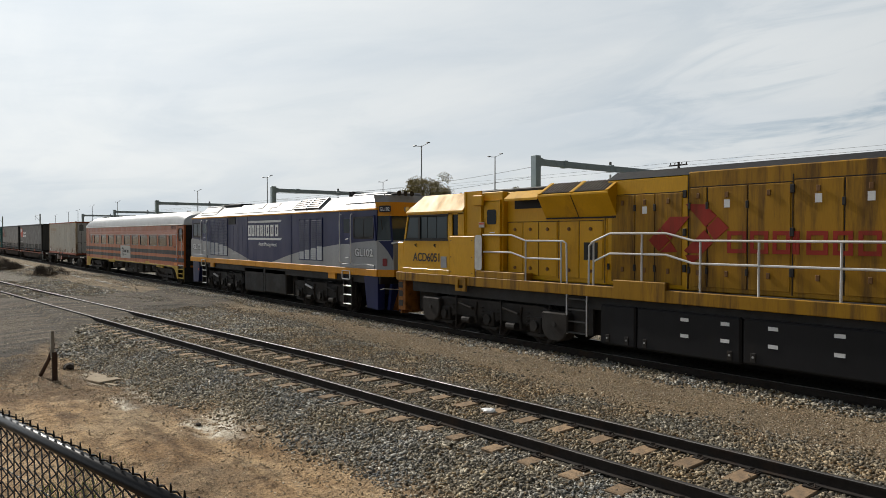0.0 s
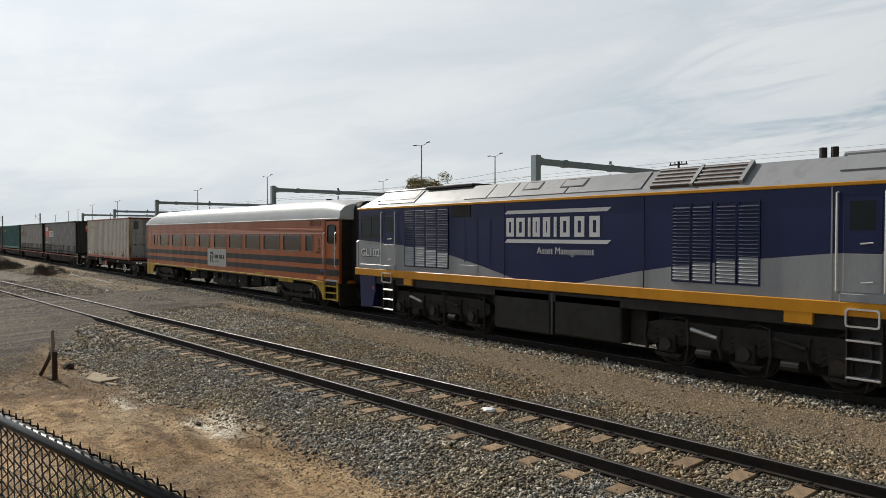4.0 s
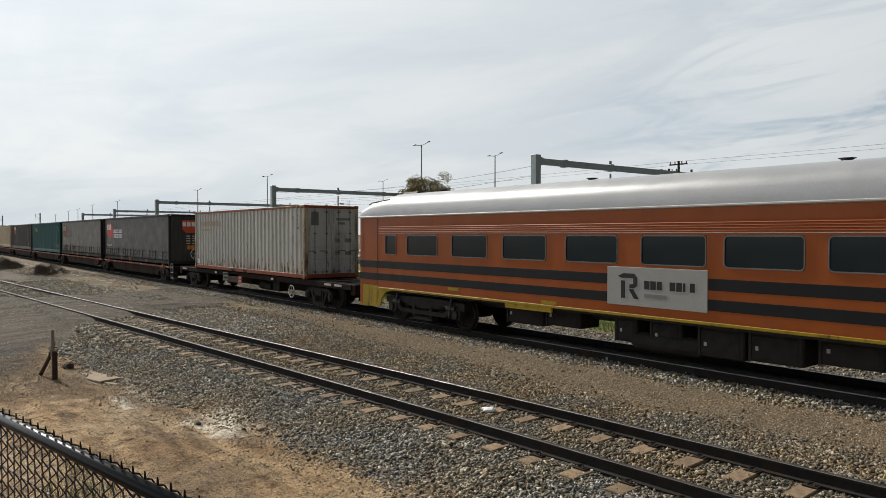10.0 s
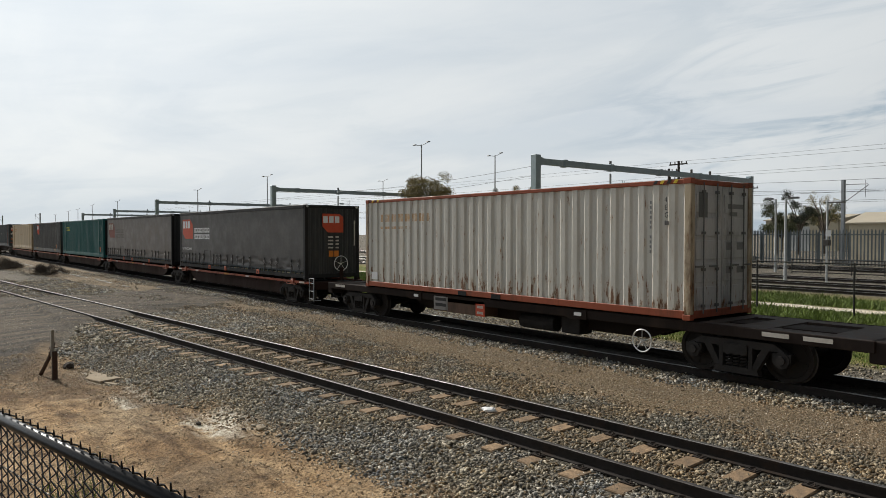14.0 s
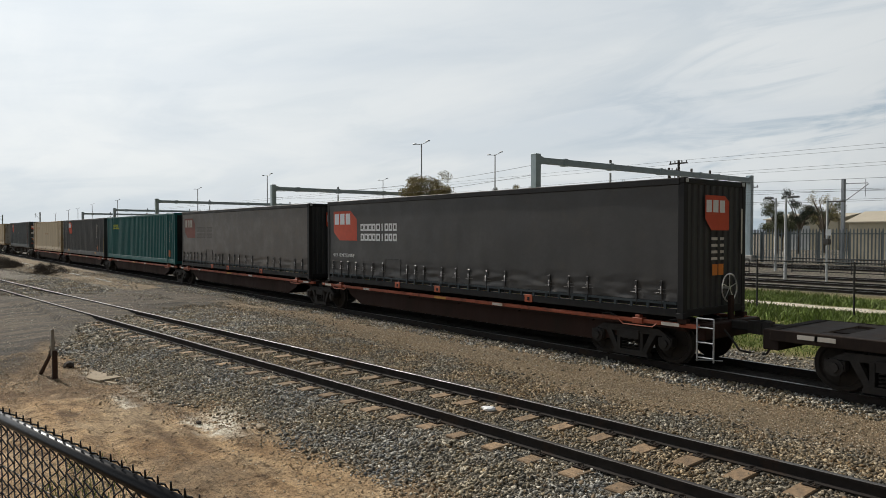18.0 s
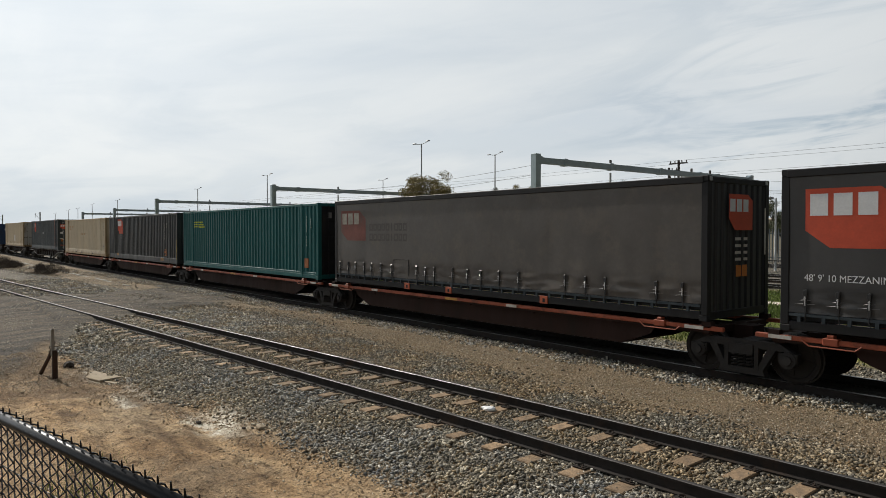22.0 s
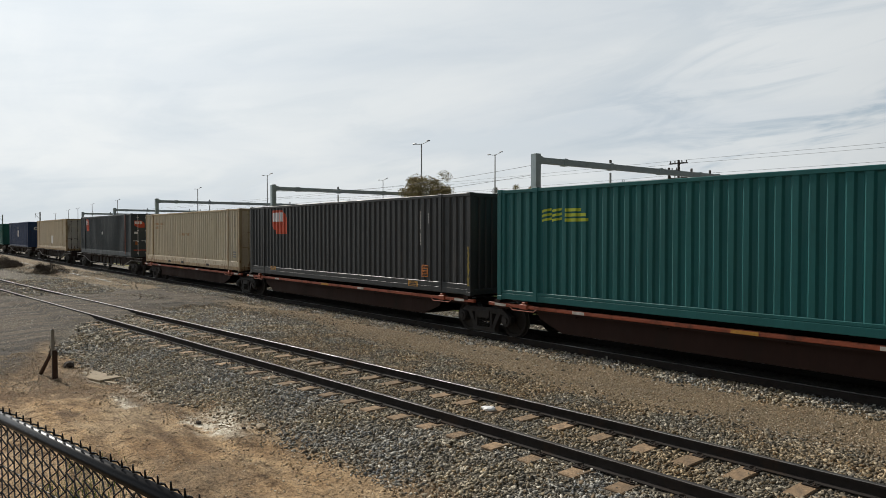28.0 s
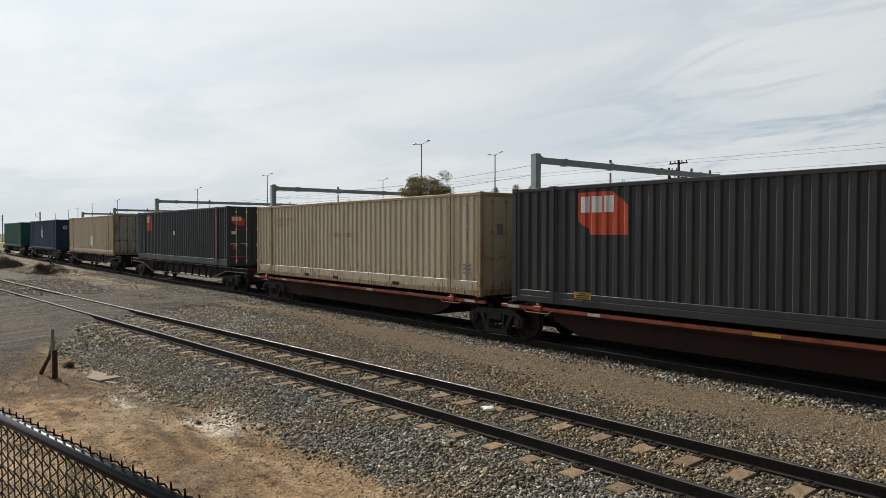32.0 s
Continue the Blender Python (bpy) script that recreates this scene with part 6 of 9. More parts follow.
    for k in range(3):
        a = lx + 0.08 + k * 0.39
        printed("emblem_block", [(a, 2.06), (a + 0.30, 2.06), (a + 0.30, 2.44), (a, 2.44)], wht, em, 0.006)
    for z in (1.83, 1.50):
        for k, w in enumerate((0.21, 0.22, 0.22, 0.20, 0.22, 0.07, 0.22, 0.20, 0.20)):
            x = lx + 1.82 + k * 0.245
            if w < 0.1:
                printed("wording_bar", [(x + 0.07, z), (x + 0.13, z), (x + 0.13, z + 0.24), (x + 0.07, z + 0.24)], wht if not faded else M["ghost"], g)
            else:
                printed_ring("wording_bar", x, z, w, 0.24, 0.058, wht if not faded else M["ghost"], g)
    if not faded:
        lettering("48' 9' 10 MEZZANINE", 0.17, wht, g, (lx, -0.003, 0.92), squeeze=0.92)
    # end wall writing
    xe = L + 0.022
    bm = prism_of([(0.74, 2.56), (1.50, 2.56), (1.68, 2.44), (1.68, 1.82), (0.98, 1.82), (0.74, 2.06)], "x", xe, xe + 0.004)
    ee = part("end_emblem", bm, M["decal_red"], g, "red end emblem")
    for k in range(3):
        part("emblem_block", boxes((xe + 0.004, xe + 0.008, 0.78 + k * 0.26, 0.98 + k * 0.26, 2.20, 2.46)), M["decal_white"], ee)
    for k in range(4):
        part("data_bar", boxes((xe, xe + 0.004, 0.99, 1.22, 1.61 - k * 0.14, 1.67 - k * 0.14)), M["reflector"], g)
        part("data_bar", boxes((xe, xe + 0.004, 1.33, 1.48, 1.61 - k * 0.14, 1.67 - k * 0.14)), M["reflector"], g)
    for k in range(2):
        part("caution_label", boxes((xe, xe + 0.004, 1.03 + k * 0.24, 1.23 + k * 0.24, 0.86, 1.10)), M["decal_orange"], g, "orange caution label")
    part("end_code_bar", boxes((xe + 0.02, xe + 0.024, 2.16, 2.21, 1.3, 2.3)), M["reflector"], g)
    for y in (0.02, CONT_W - 0.20):
        part("casting_face", boxes((L - 0.001, L + 0.006, y + 0.03, y + 0.13, H - 0.10, H - 0.02)), M["galv_light"], g)
    return g


M["pocket_red"] = mat("pocket_red", (0.42, 0.085, 0.030), 0.6, 0, 0.15, 5, 0.35, (0.1, 0.05, 0.03))
M["strap"] = mat("strap", (0.20, 0.195, 0.19), 0.4, 0, 0.3, 12, 0.4, (0.06, 0.055, 0.05))
M["strap_black"] = mat("strap_black", (0.018, 0.018, 0.019), 0.35, 0, 0.2, 6, spec=0.5)
M["buckle_steel"] = mat("buckle_steel", (0.55, 0.55, 0.56), 0.3, 0.8, 0.2, 20, 0.3)
M["faded_red"] = mat("faded_red", (0.18, 0.055, 0.040), 0.65, 0, 0.2, 3, 0.4, (0.10, 0.08, 0.07))
M["faded_white"] = mat("faded_white", (0.36, 0.33, 0.28), 0.65, 0, 0.2, 3, 0.4, (0.16, 0.14, 0.12))
M["ghost"] = mat("ghost", (0.060, 0.050, 0.042), 0.6, 0, 0.2, 3)
BK1 = (-30.93, -30.39, -29.90, -29.36, -28.90, -28.34, -27.72, -26.37, -25.93, -25.50, -24.64, -23.99, -23.43, -22.71, -21.98, -20.41, -19.79, -19.22, -17.88, -17.26)
curtain_box(-31.38, 14.63, M["tarp1"], "charcoal curtain-sided container with red emblem on its tarpaulin", BK1, False)
curtain_box(-47.45, 14.63, M["tarp2"], "grimy faded grey-brown curtain-sided container with dull red emblem", [b - 16.1 for b in BK1], True)

# ---- the orange passenger coach ----
M["coach_orange"] = paint("coach_orange", (0.37, 0.085, 0.009), 0.2, rough=0.35, gcol=(0.24, 0.075, 0.022), coat=0.15)
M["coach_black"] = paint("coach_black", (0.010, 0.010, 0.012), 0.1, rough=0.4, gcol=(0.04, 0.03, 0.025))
M["coach_yellow"] = paint("coach_yellow", (0.42, 0.28, 0.018), 0.42, rough=0.5, gcol=(0.085, 0.055, 0.02), gs=3.0)
M["coach_roof"] = mat("coach_roof", (0.46, 0.47, 0.48), 0.36, 0.3, 0.08, 1.0, 0.2, (0.36, 0.36, 0.35), grime_scale=0.8)
M["white_trim"] = mat("white_trim", (0.70, 0.69, 0.66), 0.45, 0, 0.1, 3, 0.2, (0.4, 0.35, 0.3))
M["sign_grey"] = mat("sign_grey", (0.42, 0.42, 0.40), 0.5, 0, 0.06, 3, 0.1, (0.4, 0.38, 0.35))
M["steel_dull"] = mat("steel_dull", (0.42, 0.42, 0.42), 0.4, 0.6, 0.1, 4, 0.2)


def rounded_rect(x0, x1, z0, z1, r, n=3):
    pts = []
    for cx, cz, a in ((x1 - r, z0 + r, -90), (x1 - r, z1 - r, 0), (x0 + r, z1 - r, 90), (x0 + r, z0 + r, 180)):
        pts += [(cx + r * math.cos(radians(a + 90 * k / n)), cz + r * math.sin(radians(a + 90 * k / n))) for k in range(n + 1)]
    return pts


def side_window(g, x0, x1, z0, z1, y=0.0, r=0.08, frame_m=None, glass_m=None, name="window", rim=0.022):
    w = part(name, frame_ring(bmesh.new(), rounded_rect(x0 - rim, x1 + rim, z0 - rim, z1 + rim, r + rim), rounded_rect(x0, x1, z0, z1, r), y - 0.014, y + 0.03), frame_m or M["steel_dull"], g)
    part("pane", prism_of(rounded_rect(x0 - 0.01, x1 + 0.01, z0 - 0.01, z1 + 0.01, r), "y", y + 0.012, y + 0.022), glass_m or M["dark_glass"], w, "dark tinted glass pane")
    return w


def wall_with_openings(bm, x0, x1, z0, z1, y0, y1, holes):
    """A wall made of strips, open where the holes (xa, xb) lie between the heights za, zb."""
    za, zb = holes[0][2], holes[0][3]
    box(bm, x0, x1, y0, y1, z0, za)
    box(bm, x0, x1, y0, y1, zb, z1)
    x = x0
    for a, b, _, _ in sorted(holes):
        box(bm, x, a, y0, y1, za, zb)
        x = b
    box(bm, x, x1, y0, y1, za, zb)
    return bm


def roof_shell(bm, L, y0, y1, ze, zt, droop, n=14):
    """An arched roof, its ends turned down over `droop` metres."""
    rings = []
    xs = [0, 0.10, 0.3, 0.6, droop, L - 2.0, L - 1.5, L - 1.1, L - 0.7, L - 0.35, L - 0.05, L]
    for x in xs:
        e = 0.0
        if x < droop:
            e = 0.62 * (1 - x / droop) ** 2.2
        if x > L - 2.0:
            e = 0.27 * ((x - L + 2.0) / 2.0) ** 2.2
        h = (zt - ze) * (1 - e)
        ring = [(x, y0, ze - 0.05)]
        for k in range(n + 1):
            a = math.pi * k / n
            cy = (y0 + y1) / 2 - (y1 - y0) / 2 * math.copysign(abs(math.cos(a)) ** 0.75, math.cos(a))
            ring.append((x, cy, ze + h * math.sin(a) ** 0.62))
        ring.append((x, y1, ze - 0.05))
        rings.append(ring)
    return loft(bm, rings)


def coach_bogie(g, x, wb=2.45, r=0.46):
    for y, s in ((0.17, 1), (2.27, -1)):
        bm = prism_of([(-wb / 2 - 0.35, 0.58), (-wb / 2 + 0.4, 0.66), (-0.5, 0.52), (0.5, 0.52), (wb / 2 - 0.4, 0.66), (wb / 2 + 0.35, 0.58), (wb / 2 + 0.35, 0.78), (0.6, 0.84), (-0.6, 0.84), (-wb / 2 - 0.35, 0.78)], "y", -0.08, 0.08)
        for k in (-1, 1):
            box(bm, k * wb / 2 - 0.20, k * wb / 2 + 0.20, -0.11, 0.10, 0.32, 0.62)
            disc(bm, (k * wb / 2, 0.46), 0.12, "y", (-0.17, -0.10), 12)
            box(bm, k * 0.42 - 0.06, k * 0.42 + 0.06, -0.12, 0.05, 0.22, 0.60)
        box(bm, -0.50, 0.50, -0.12, 0.10, 0.17, 0.27)
        f = part("bogie_frame", bm, M["bogie"], g, at=Matrix.Translation((x, y, 0)))
        for k in (-0.85, -0.22, 0.0, 0.22, 0.85):
            z = (0.27, 0.54) if abs(k) < 0.3 else (0.34, 0.66)
            part("coil_spring", coil(bmesh.new(), (k * 1.0, -0.02), 0.085, *z, 4, 0.02), M["bogie"], f)
    part("brake_rigging", boxes((x - wb / 2 + 0.52, x + wb / 2 - 0.52, 0.45, 2.0, 0.24, 0.80), bevel=0.05), M["bogie"], g)
    part("equaliser", prism_of([(x - wb / 2 - 0.1, 0.62), (x - wb / 2 + 0.5, 0.34), (x + wb / 2 - 0.5, 0.34), (x + wb / 2 + 0.1, 0.62), (x + wb / 2 - 0.2, 0.62), (x + wb / 2 - 0.6, 0.46), (x - wb / 2 + 0.6, 0.46), (x - wb / 2 + 0.2, 0.62)], "y", 0.04, 0.12), M["bogie"], g)
    part("bolster", boxes((x - 0.3, x + 0.3, 0.3, 2.14, 0.55, 0.86), bevel=0.03), M["bogie"], g)
    for k in (-1, 1):
        wheelset(g, x + k * wb / 2, r)


def build_coach():
    u0 = 4.04
    L = 23.49
    X = lambda u: u - u0
    g = train_thing("passenger_coach", u0, "orange passenger coach with black stripes and a silver roof", "train coach")
    wins = [(5.61, 6.20), (6.82, 8.31), (9.01, 10.48), (11.12, 12.64), (13.30, 14.78), (15.43, 16.92), (17.33, 18.82), (19.25, 20.74), (21.18, 22.67), (23.08, 24.56), (24.99, 25.55)]
    holes = [(X(a), X(b), 2.12, 2.75) for a, b in wins]
    bm = wall_with_openings(bmesh.new(), X(5.15), X(26.44), 1.03, 3.33, 0.0, 0.06, holes)
    part("body_side", bm, M["coach_orange"], g)
    part("body_side", wall_with_openings(bmesh.new(), 0.1, L - 0.1, 1.03, 3.33, 2.54, 2.60, holes), M["coach_orange"], g)
    # end panels beside the vestibules
    part("vestibule_panel", boxes((0.06, X(5.15), 0.012, 0.06, 1.10, 3.33)), M["coach_orange"], g)
    part("corner_post", boxes((0.0, 0.20, 0.002, 0.16, 0.42, 3.33), bevel=0.03), M["coach_orange"], g)
    part("corner_post", boxes((L - 0.10, L, 0.002, 0.12, 1.0, 3.33), bevel=0.02), M["coach_orange"], g)
    part("door_post", boxes((X(26.44), X(26.54), 0.002, 0.08, 1.0, 3.33), bevel=0.01), M["coach_orange"], g)
    # end walls in matte near-black, with the shade on the coach end painted in
    part("end_wall", boxes((0.05, 0.12, 0.05, 2.55, 0.7, 3.36)), M["bogie"], g)
    part("end_wall", boxes((L - 0.12, L - 0.02, 0.05, 2.55, 0.20, 3.40), (L - 0.12, L - 0.02, 0.30, 2.30, 3.40, 3.80)), M["bogie"], g)
    part("gangway", frame_ring(bmesh.new(), [(p, q) for p, q in rounded_rect(0.55, 2.05, 0.95, 3.98, 0.35)], [(p, q) for p, q in rounded_rect(0.80, 1.80, 1.05, 3.45, 0.15)], 0, 0.5), M["bogie"], g, at=Matrix.Translation((L - 0.02, 0, 0)) @ Matrix.Rotation(radians(90), 4, "Z") @ Matrix.Scale(-1, 4, (0, 1, 0)))
    part("gangway_door", boxes((L - 0.02, L + 0.0, 0.85, 1.75, 1.05, 3.2)), M["black_steel"], g)
    part("floor_panel", boxes((0.1, L - 0.1, 0.06, 2.54, 0.92, 1.03)), M["black_steel"], g)
    # black sheets added behind the windows in place of the interior's shade
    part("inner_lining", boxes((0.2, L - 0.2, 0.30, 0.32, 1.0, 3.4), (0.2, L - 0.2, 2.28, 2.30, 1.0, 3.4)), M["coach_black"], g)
    part("roof", roof_shell(bmesh.new(), L + 0.10, -0.02, 2.62, 3.36, 4.12, 1.5), M["coach_roof"], g, "silver painted arched roof", smooth=True)
    part("gutter", boxes((-0.01, L + 0.03, -0.035, 0.0, 3.325, 3.365), bevel=0.008), M["white_trim"], g, "white rain gutter")
    rv = tube_of([(0.05, 0.35, 3.78), (0.5, 0.20, 3.83), (1.6, 0.14, 3.90)], 0.018, 5)
    part("roof_seam", rv, M["black_steel"], g)
    for u in (7.0, 13.0, 19.0, 24.5):
        part("roof_vent", tube_of([(X(u), 1.3, 4.06), (X(u), 1.3, 4.16), (X(u), 1.3, 4.19)], [0.10, 0.10, 0.16], 10), M["black_steel"], g, "dark mushroom roof vent")
    part("roof_pod", boxes((X(5.3), X(6.2), 0.85, 1.75, 3.98, 4.17), bevel=0.07), M["black_steel"], g, "dark roof equipment pod")
    # stripes
    for z0, z1 in ((1.67, 1.90), (1.27, 1.49)):
        for a, b in ((0.02, X(14.52)), (X(16.99), X(26.46))):
            part("stripe", boxes((a, b, -0.004, 0.002 if a < 0.1 else 0.0, z0, z1)), M["coach_black"], g, "black stripe")
        part("stripe", boxes((X(26.56), L - 0.01, -0.006, 0.004, z0, z1)), M["coach_black"], g)
    for k in range(4):
        z = 2.85 + k * 0.052
        part("fluting", tube_of([(X(5.22), -0.004, z), (X(26.40), -0.004, z)], 0.014, 5), M["flute"], g, "pressed body ridge")
    part("body_rail", boxes((X(5.15), X(26.44), -0.010, 0.0, 3.05, 3.07)), M["coach_orange"], g)
    part("cream_line", boxes((X(5.22), X(26.40), -0.005, 0.0, 2.800, 2.814)), M["white_trim"], g)
    for a, b in wins:
        side_window(g, X(a), X(b), 2.14, 2.73, 0.0, 0.07, M["window_rim"], M["coach_glass"])
    # doors
    d = part("door", boxes((X(26.54), X(27.43), 0.02, 0.06, 1.10, 3.27), bevel=0.01), M["coach_orange"], g)
    side_window(d, X(26.70), X(27.24), 2.46, 3.10, 0.0, 0.10, M["black_steel"], M["dark_glass"], "door_window", 0.03)
    part("door_lock", boxes((X(27.22), X(27.30), -0.01, 0.03, 2.26, 2.30)), M["chrome"], d)
    for u in (26.47, 27.31):
        part("grab_rail", tube_of([(X(u), 0.0, 2.85), (X(u), -0.06, 2.80), (X(u), -0.06, 1.62), (X(u), 0.0, 1.57)], 0.016, 6), M["chrome"], g)
    # skirts, steps and underframe
    part("sill", boxes((X(5.2), X(26.4), -0.012, 0.05, 0.975, 1.04), bevel=0.008), M["coach_yellow"], g, "worn yellow solebar edge")
    part("skirt", prism_of([(0.02, 1.09), (X(5.15), 1.09), (X(5.15), 0.40), (0.02, 0.36)], "y", 0.006, 0.05), M["coach_yellow"], g, "yellow end skirt")
    part("skirt_curve", prism_of([(X(5.16), 0.42), (X(5.26), 0.42), (X(5.38), 0.70), (X(5.60), 0.90), (X(6.0), 0.97), (X(7.3), 0.97), (X(7.3), 1.04), (X(5.16), 1.04)], "y", 0.0, 0.045), M["coach_yellow"], g)
    part("skirt_curve", prism_of([(X(24.4), 0.97), (X(25.4), 0.95), (X(25.9), 0.86), (X(26.2), 0.64), (X(26.3), 0.40), (X(26.46), 0.34), (X(26.46), 1.04), (X(24.4), 1.04)], "y", 0.0, 0.045), M["coach_yellow"], g)
    for a, b in ((11.2, 12.84), (22.6, 23.9)):
        part("skirt_patch", boxes((X(a), X(b), -0.006, 0.04, 0.86, 0.975)), M["coach_yellow"], g)
    for a, b, z in ((8.84, 9.29, 1.16), (12.5, 13.0, 1.06), (20.3, 21.2, 1.06)):
        part("touched_up_patch", boxes((X(a), X(b), -0.008, -0.004, z, z + 0.085)), M["coach_yellow"], g)
    part("panel_joint", boxes((X(5.15) - 0.008, X(5.15) + 0.008, -0.010, -0.002, 1.09, 3.32)), M["coach_black"], g)
    for y0 in (0.0,):
        part("step_stringer", boxes((X(27.34), X(27.44), 0.0, 0.06, 0.36, 1.10)), M["coach_yellow"], g, "yellow step side")
        part("step_backing", boxes((X(26.5), X(27.4), 0.34, 0.38, 0.35, 1.10)), M["black_steel"], g)
        for z in (0.38, 0.62, 0.86):
            part("step", boxes((X(26.48), X(27.36), 0.0, 0.26, z, z + 0.035)), M["coach_yellow"], g, "yellow edged step")
        part("kick_plate", boxes((X(26.50), X(27.44), -0.002, 0.05, 1.06, 1.12)), M["steel_dull"], g)
    part("centre_beam", boxes((0.2, L - 0.2, 0.85, 1.75, 0.70, 0.95)), M["black_steel"], g)
    for a, b, z0, y in ((10.87, 12.2, 0.42, 0.38), (12.25, 13.4, 0.48, 0.42), (14.5, 15.1, 0.36, 0.30), (15.4, 16.2, 0.34, 0.34), (16.6, 17.6, 0.30, 0.26), (17.65, 18.7, 0.34, 0.30), (18.9, 20.0, 0.44, 0.40), (20.2, 20.9, 0.52, 0.45)):
        bx = part("equipment_box", boxes((X(a), X(b), y, 1.15, z0, 0.94), bevel=0.03), M["bogie"], g)
        part("box_door", boxes((X(a) + 0.10, X(b) - 0.10, y - 0.012, y + 0.01, z0 + 0.08, 0.84), bevel=0.006), M["bogie"], bx)
        part("door_latch", boxes((X(a) + 0.16, X(a) + 0.22, y - 0.024, y - 0.012, z0 + 0.22, z0 + 0.30)), M["steel_dull"], bx)
        part("hanger", boxes((X(a) + 0.02, X(a) + 0.07, y - 0.02, y + 0.03, z0, 0.97)), M["black_steel"], bx)
    for u in (15.0,):
        part("air_tank", tube_of([(X(u), 0.45, 0.42), (X(u) + 0.05, 0.45, 0.42), (X(u) + 1.6, 0.45, 0.42)], 0.2, 12), M["bogie"], g)
    part("end_marker", boxes((L - 0.02, L + 0.01, 0.35, 0.70, 1.0, 1.10)), M["decal_orange"], g)
    for k, (y, z) in enumerate(((0.62, 0.86), (0.78, 0.78), (1.75, 0.86))):
        part("end_hose", tube_of([(L - 0.02, y, z), (L + 0.14, y + 0.02, z - 0.08), (L + 0.24, y + 0.06, z - 0.36), (L + 0.42, y + 0.16, z - 0.44)], 0.024, 6), M["black_steel"], g, "black rubber hose")
    for u in (6.2, 8.9, 22.7, 25.5):
        part("brake_cylinder", tube_of([(X(u) - 0.20, 0.10, 0.62), (X(u) + 0.20, 0.10, 0.62)], 0.11, 10), M["bogie"], g)
        part("bogie_damper", tube_of([(X(u) - 0.05, 0.03, 0.36), (X(u) + 0.05, 0.03, 0.90)], 0.04, 8), M["black_steel"], g)
    coach_bogie(g, X(7.5), 3.2)
    coach_bogie(g, X(24.1), 3.2)
    coupler(g, L - 0.1, 1)
    coupler(g, 0.1, -1)
    # signboard: plain shapes for the emblem, bars for its name
    sb = part("signboard", boxes((X(14.53), X(16.98), -0.016, -0.004, 1.22, 2.06), bevel=0.004), M["sign_grey"], g, "pale grey sign panel with black emblem")
    e = X(14.83)
    bm = prism_of([(e, 1.86), (e + 0.14, 1.92), (e + 0.42, 1.92), (e + 0.50, 1.84), (e + 0.50, 1.66), (e + 0.42, 1.60), (e + 0.30, 1.60), (e + 0.30, 1.68), (e + 0.40, 1.70), (e + 0.40, 1.82), (e + 0.08, 1.82)], "y", -0.022, -0.016)
    prism(bm, [(e + 0.08, 1.38), (e + 0.18, 1.38), (e + 0.18, 1.76), (e + 0.08, 1.76)], "y", -0.022, -0.016)
    prism(bm, [(e + 0.28, 1.58), (e + 0.40, 1.58), (e + 0.54, 1.38), (e + 0.42, 1.38)], "y", -0.022, -0.016)
    part("emblem", bm, M["decal_black"], sb)
    for k, w in enumerate((0.13, 0.13, 0.12, 0.0, 0.13, 0.13, 0.05, 0.11)):
        if w:
            part("wording_bar", boxes((e + 0.68 + k * 0.155, e + 0.68 + k * 0.155 + w, -0.021, -0.016, 1.60, 1.78)), M["decal_black"], sb)
    part("wording_bar", boxes((e + 0.68, e + 1.22, -0.021, -0.016, 1.42, 1.50)), M["grey_ink"], sb)
    part("amber_patch", boxes((X(25.90), X(26.38), -0.008, -0.004, 1.09, 1.21)), M["decal_orange"], g, "weathered amber patch")
    part("blue_tag", boxes((X(26.12), X(26.40), -0.009, -0.005, 1.40, 1.455)), M["loco_blue_tag"], g, "small blue label")
    lettering("FDDY1U", 0.27, M["decal_black"], g, (X(25.36), -0.002, 3.10), squeeze=0.82, bold=0.004)
    lettering("0", 0.42, M["decal_black"], g, (X(25.98), -0.002, 2.34), squeeze=0.7)
    lettering("ZERO", 0.13, M["decal_black"], g, (X(25.92), -0.002, 2.20), squeeze=0.85)
    lettering("INJURIES", 0.12, M["decal_black"], g, (X(25.84), -0.002, 2.07), squeeze=0.8)
    return g


M["loco_blue_tag"] = mat("loco_blue_tag", (0.03, 0.08, 0.30), 0.5)
M["window_rim"] = mat("window_rim", (0.20, 0.20, 0.20), 0.4, 0.4, 0.1, 4, 0.3)
M["flute"] = mat("flute", (0.42, 0.10, 0.02), 0.35, 0, 0.1, 4)
M["grey_ink"] = mat("grey_ink", (0.22, 0.22, 0.22), 0.6)
M["coach_glass"] = glass("coach_glass", (0.016, 0.026, 0.030), 0.10)
build_coach()

# ---- the blue and grey locomotive ----
M["loco_blue"] = paint("loco_blue", (0.010, 0.017, 0.080), 0.15, rough=0.30, gcol=(0.011, 0.017, 0.062), spec=0.30)
M["loco_grey"] = paint("loco_grey", (0.31, 0.325, 0.345), 0.2, rough=0.35, gcol=(0.16, 0.16, 0.16), coat=0.2)
M["loco_roof"] = paint("loco_roof", (0.27, 0.28, 0.295), 0.3, rough=0.36, gcol=(0.14, 0.14, 0.145))
M["loco_orange"] = paint("loco_orange", (0.62, 0.27, 0.010), 0.15, rough=0.4, gcol=(0.25, 0.11, 0.03))
M["louvre_silver"] = mat("louvre_silver", (0.30, 0.31, 0.325), 0.4, 0.3, 0.1, 4, 0.15, (0.12, 0.12, 0.12))
M["door_dark_steel"] = mat("door_dark_steel", (0.06, 0.06, 0.06), 0.5, 0.3, 0.1)
M["louvre_blue"] = mat("louvre_blue", (0.008, 0.014, 0.06), 0.5, 0.0, 0.15, 4, 0.15, (0.02, 0.025, 0.05), spec=0.35)
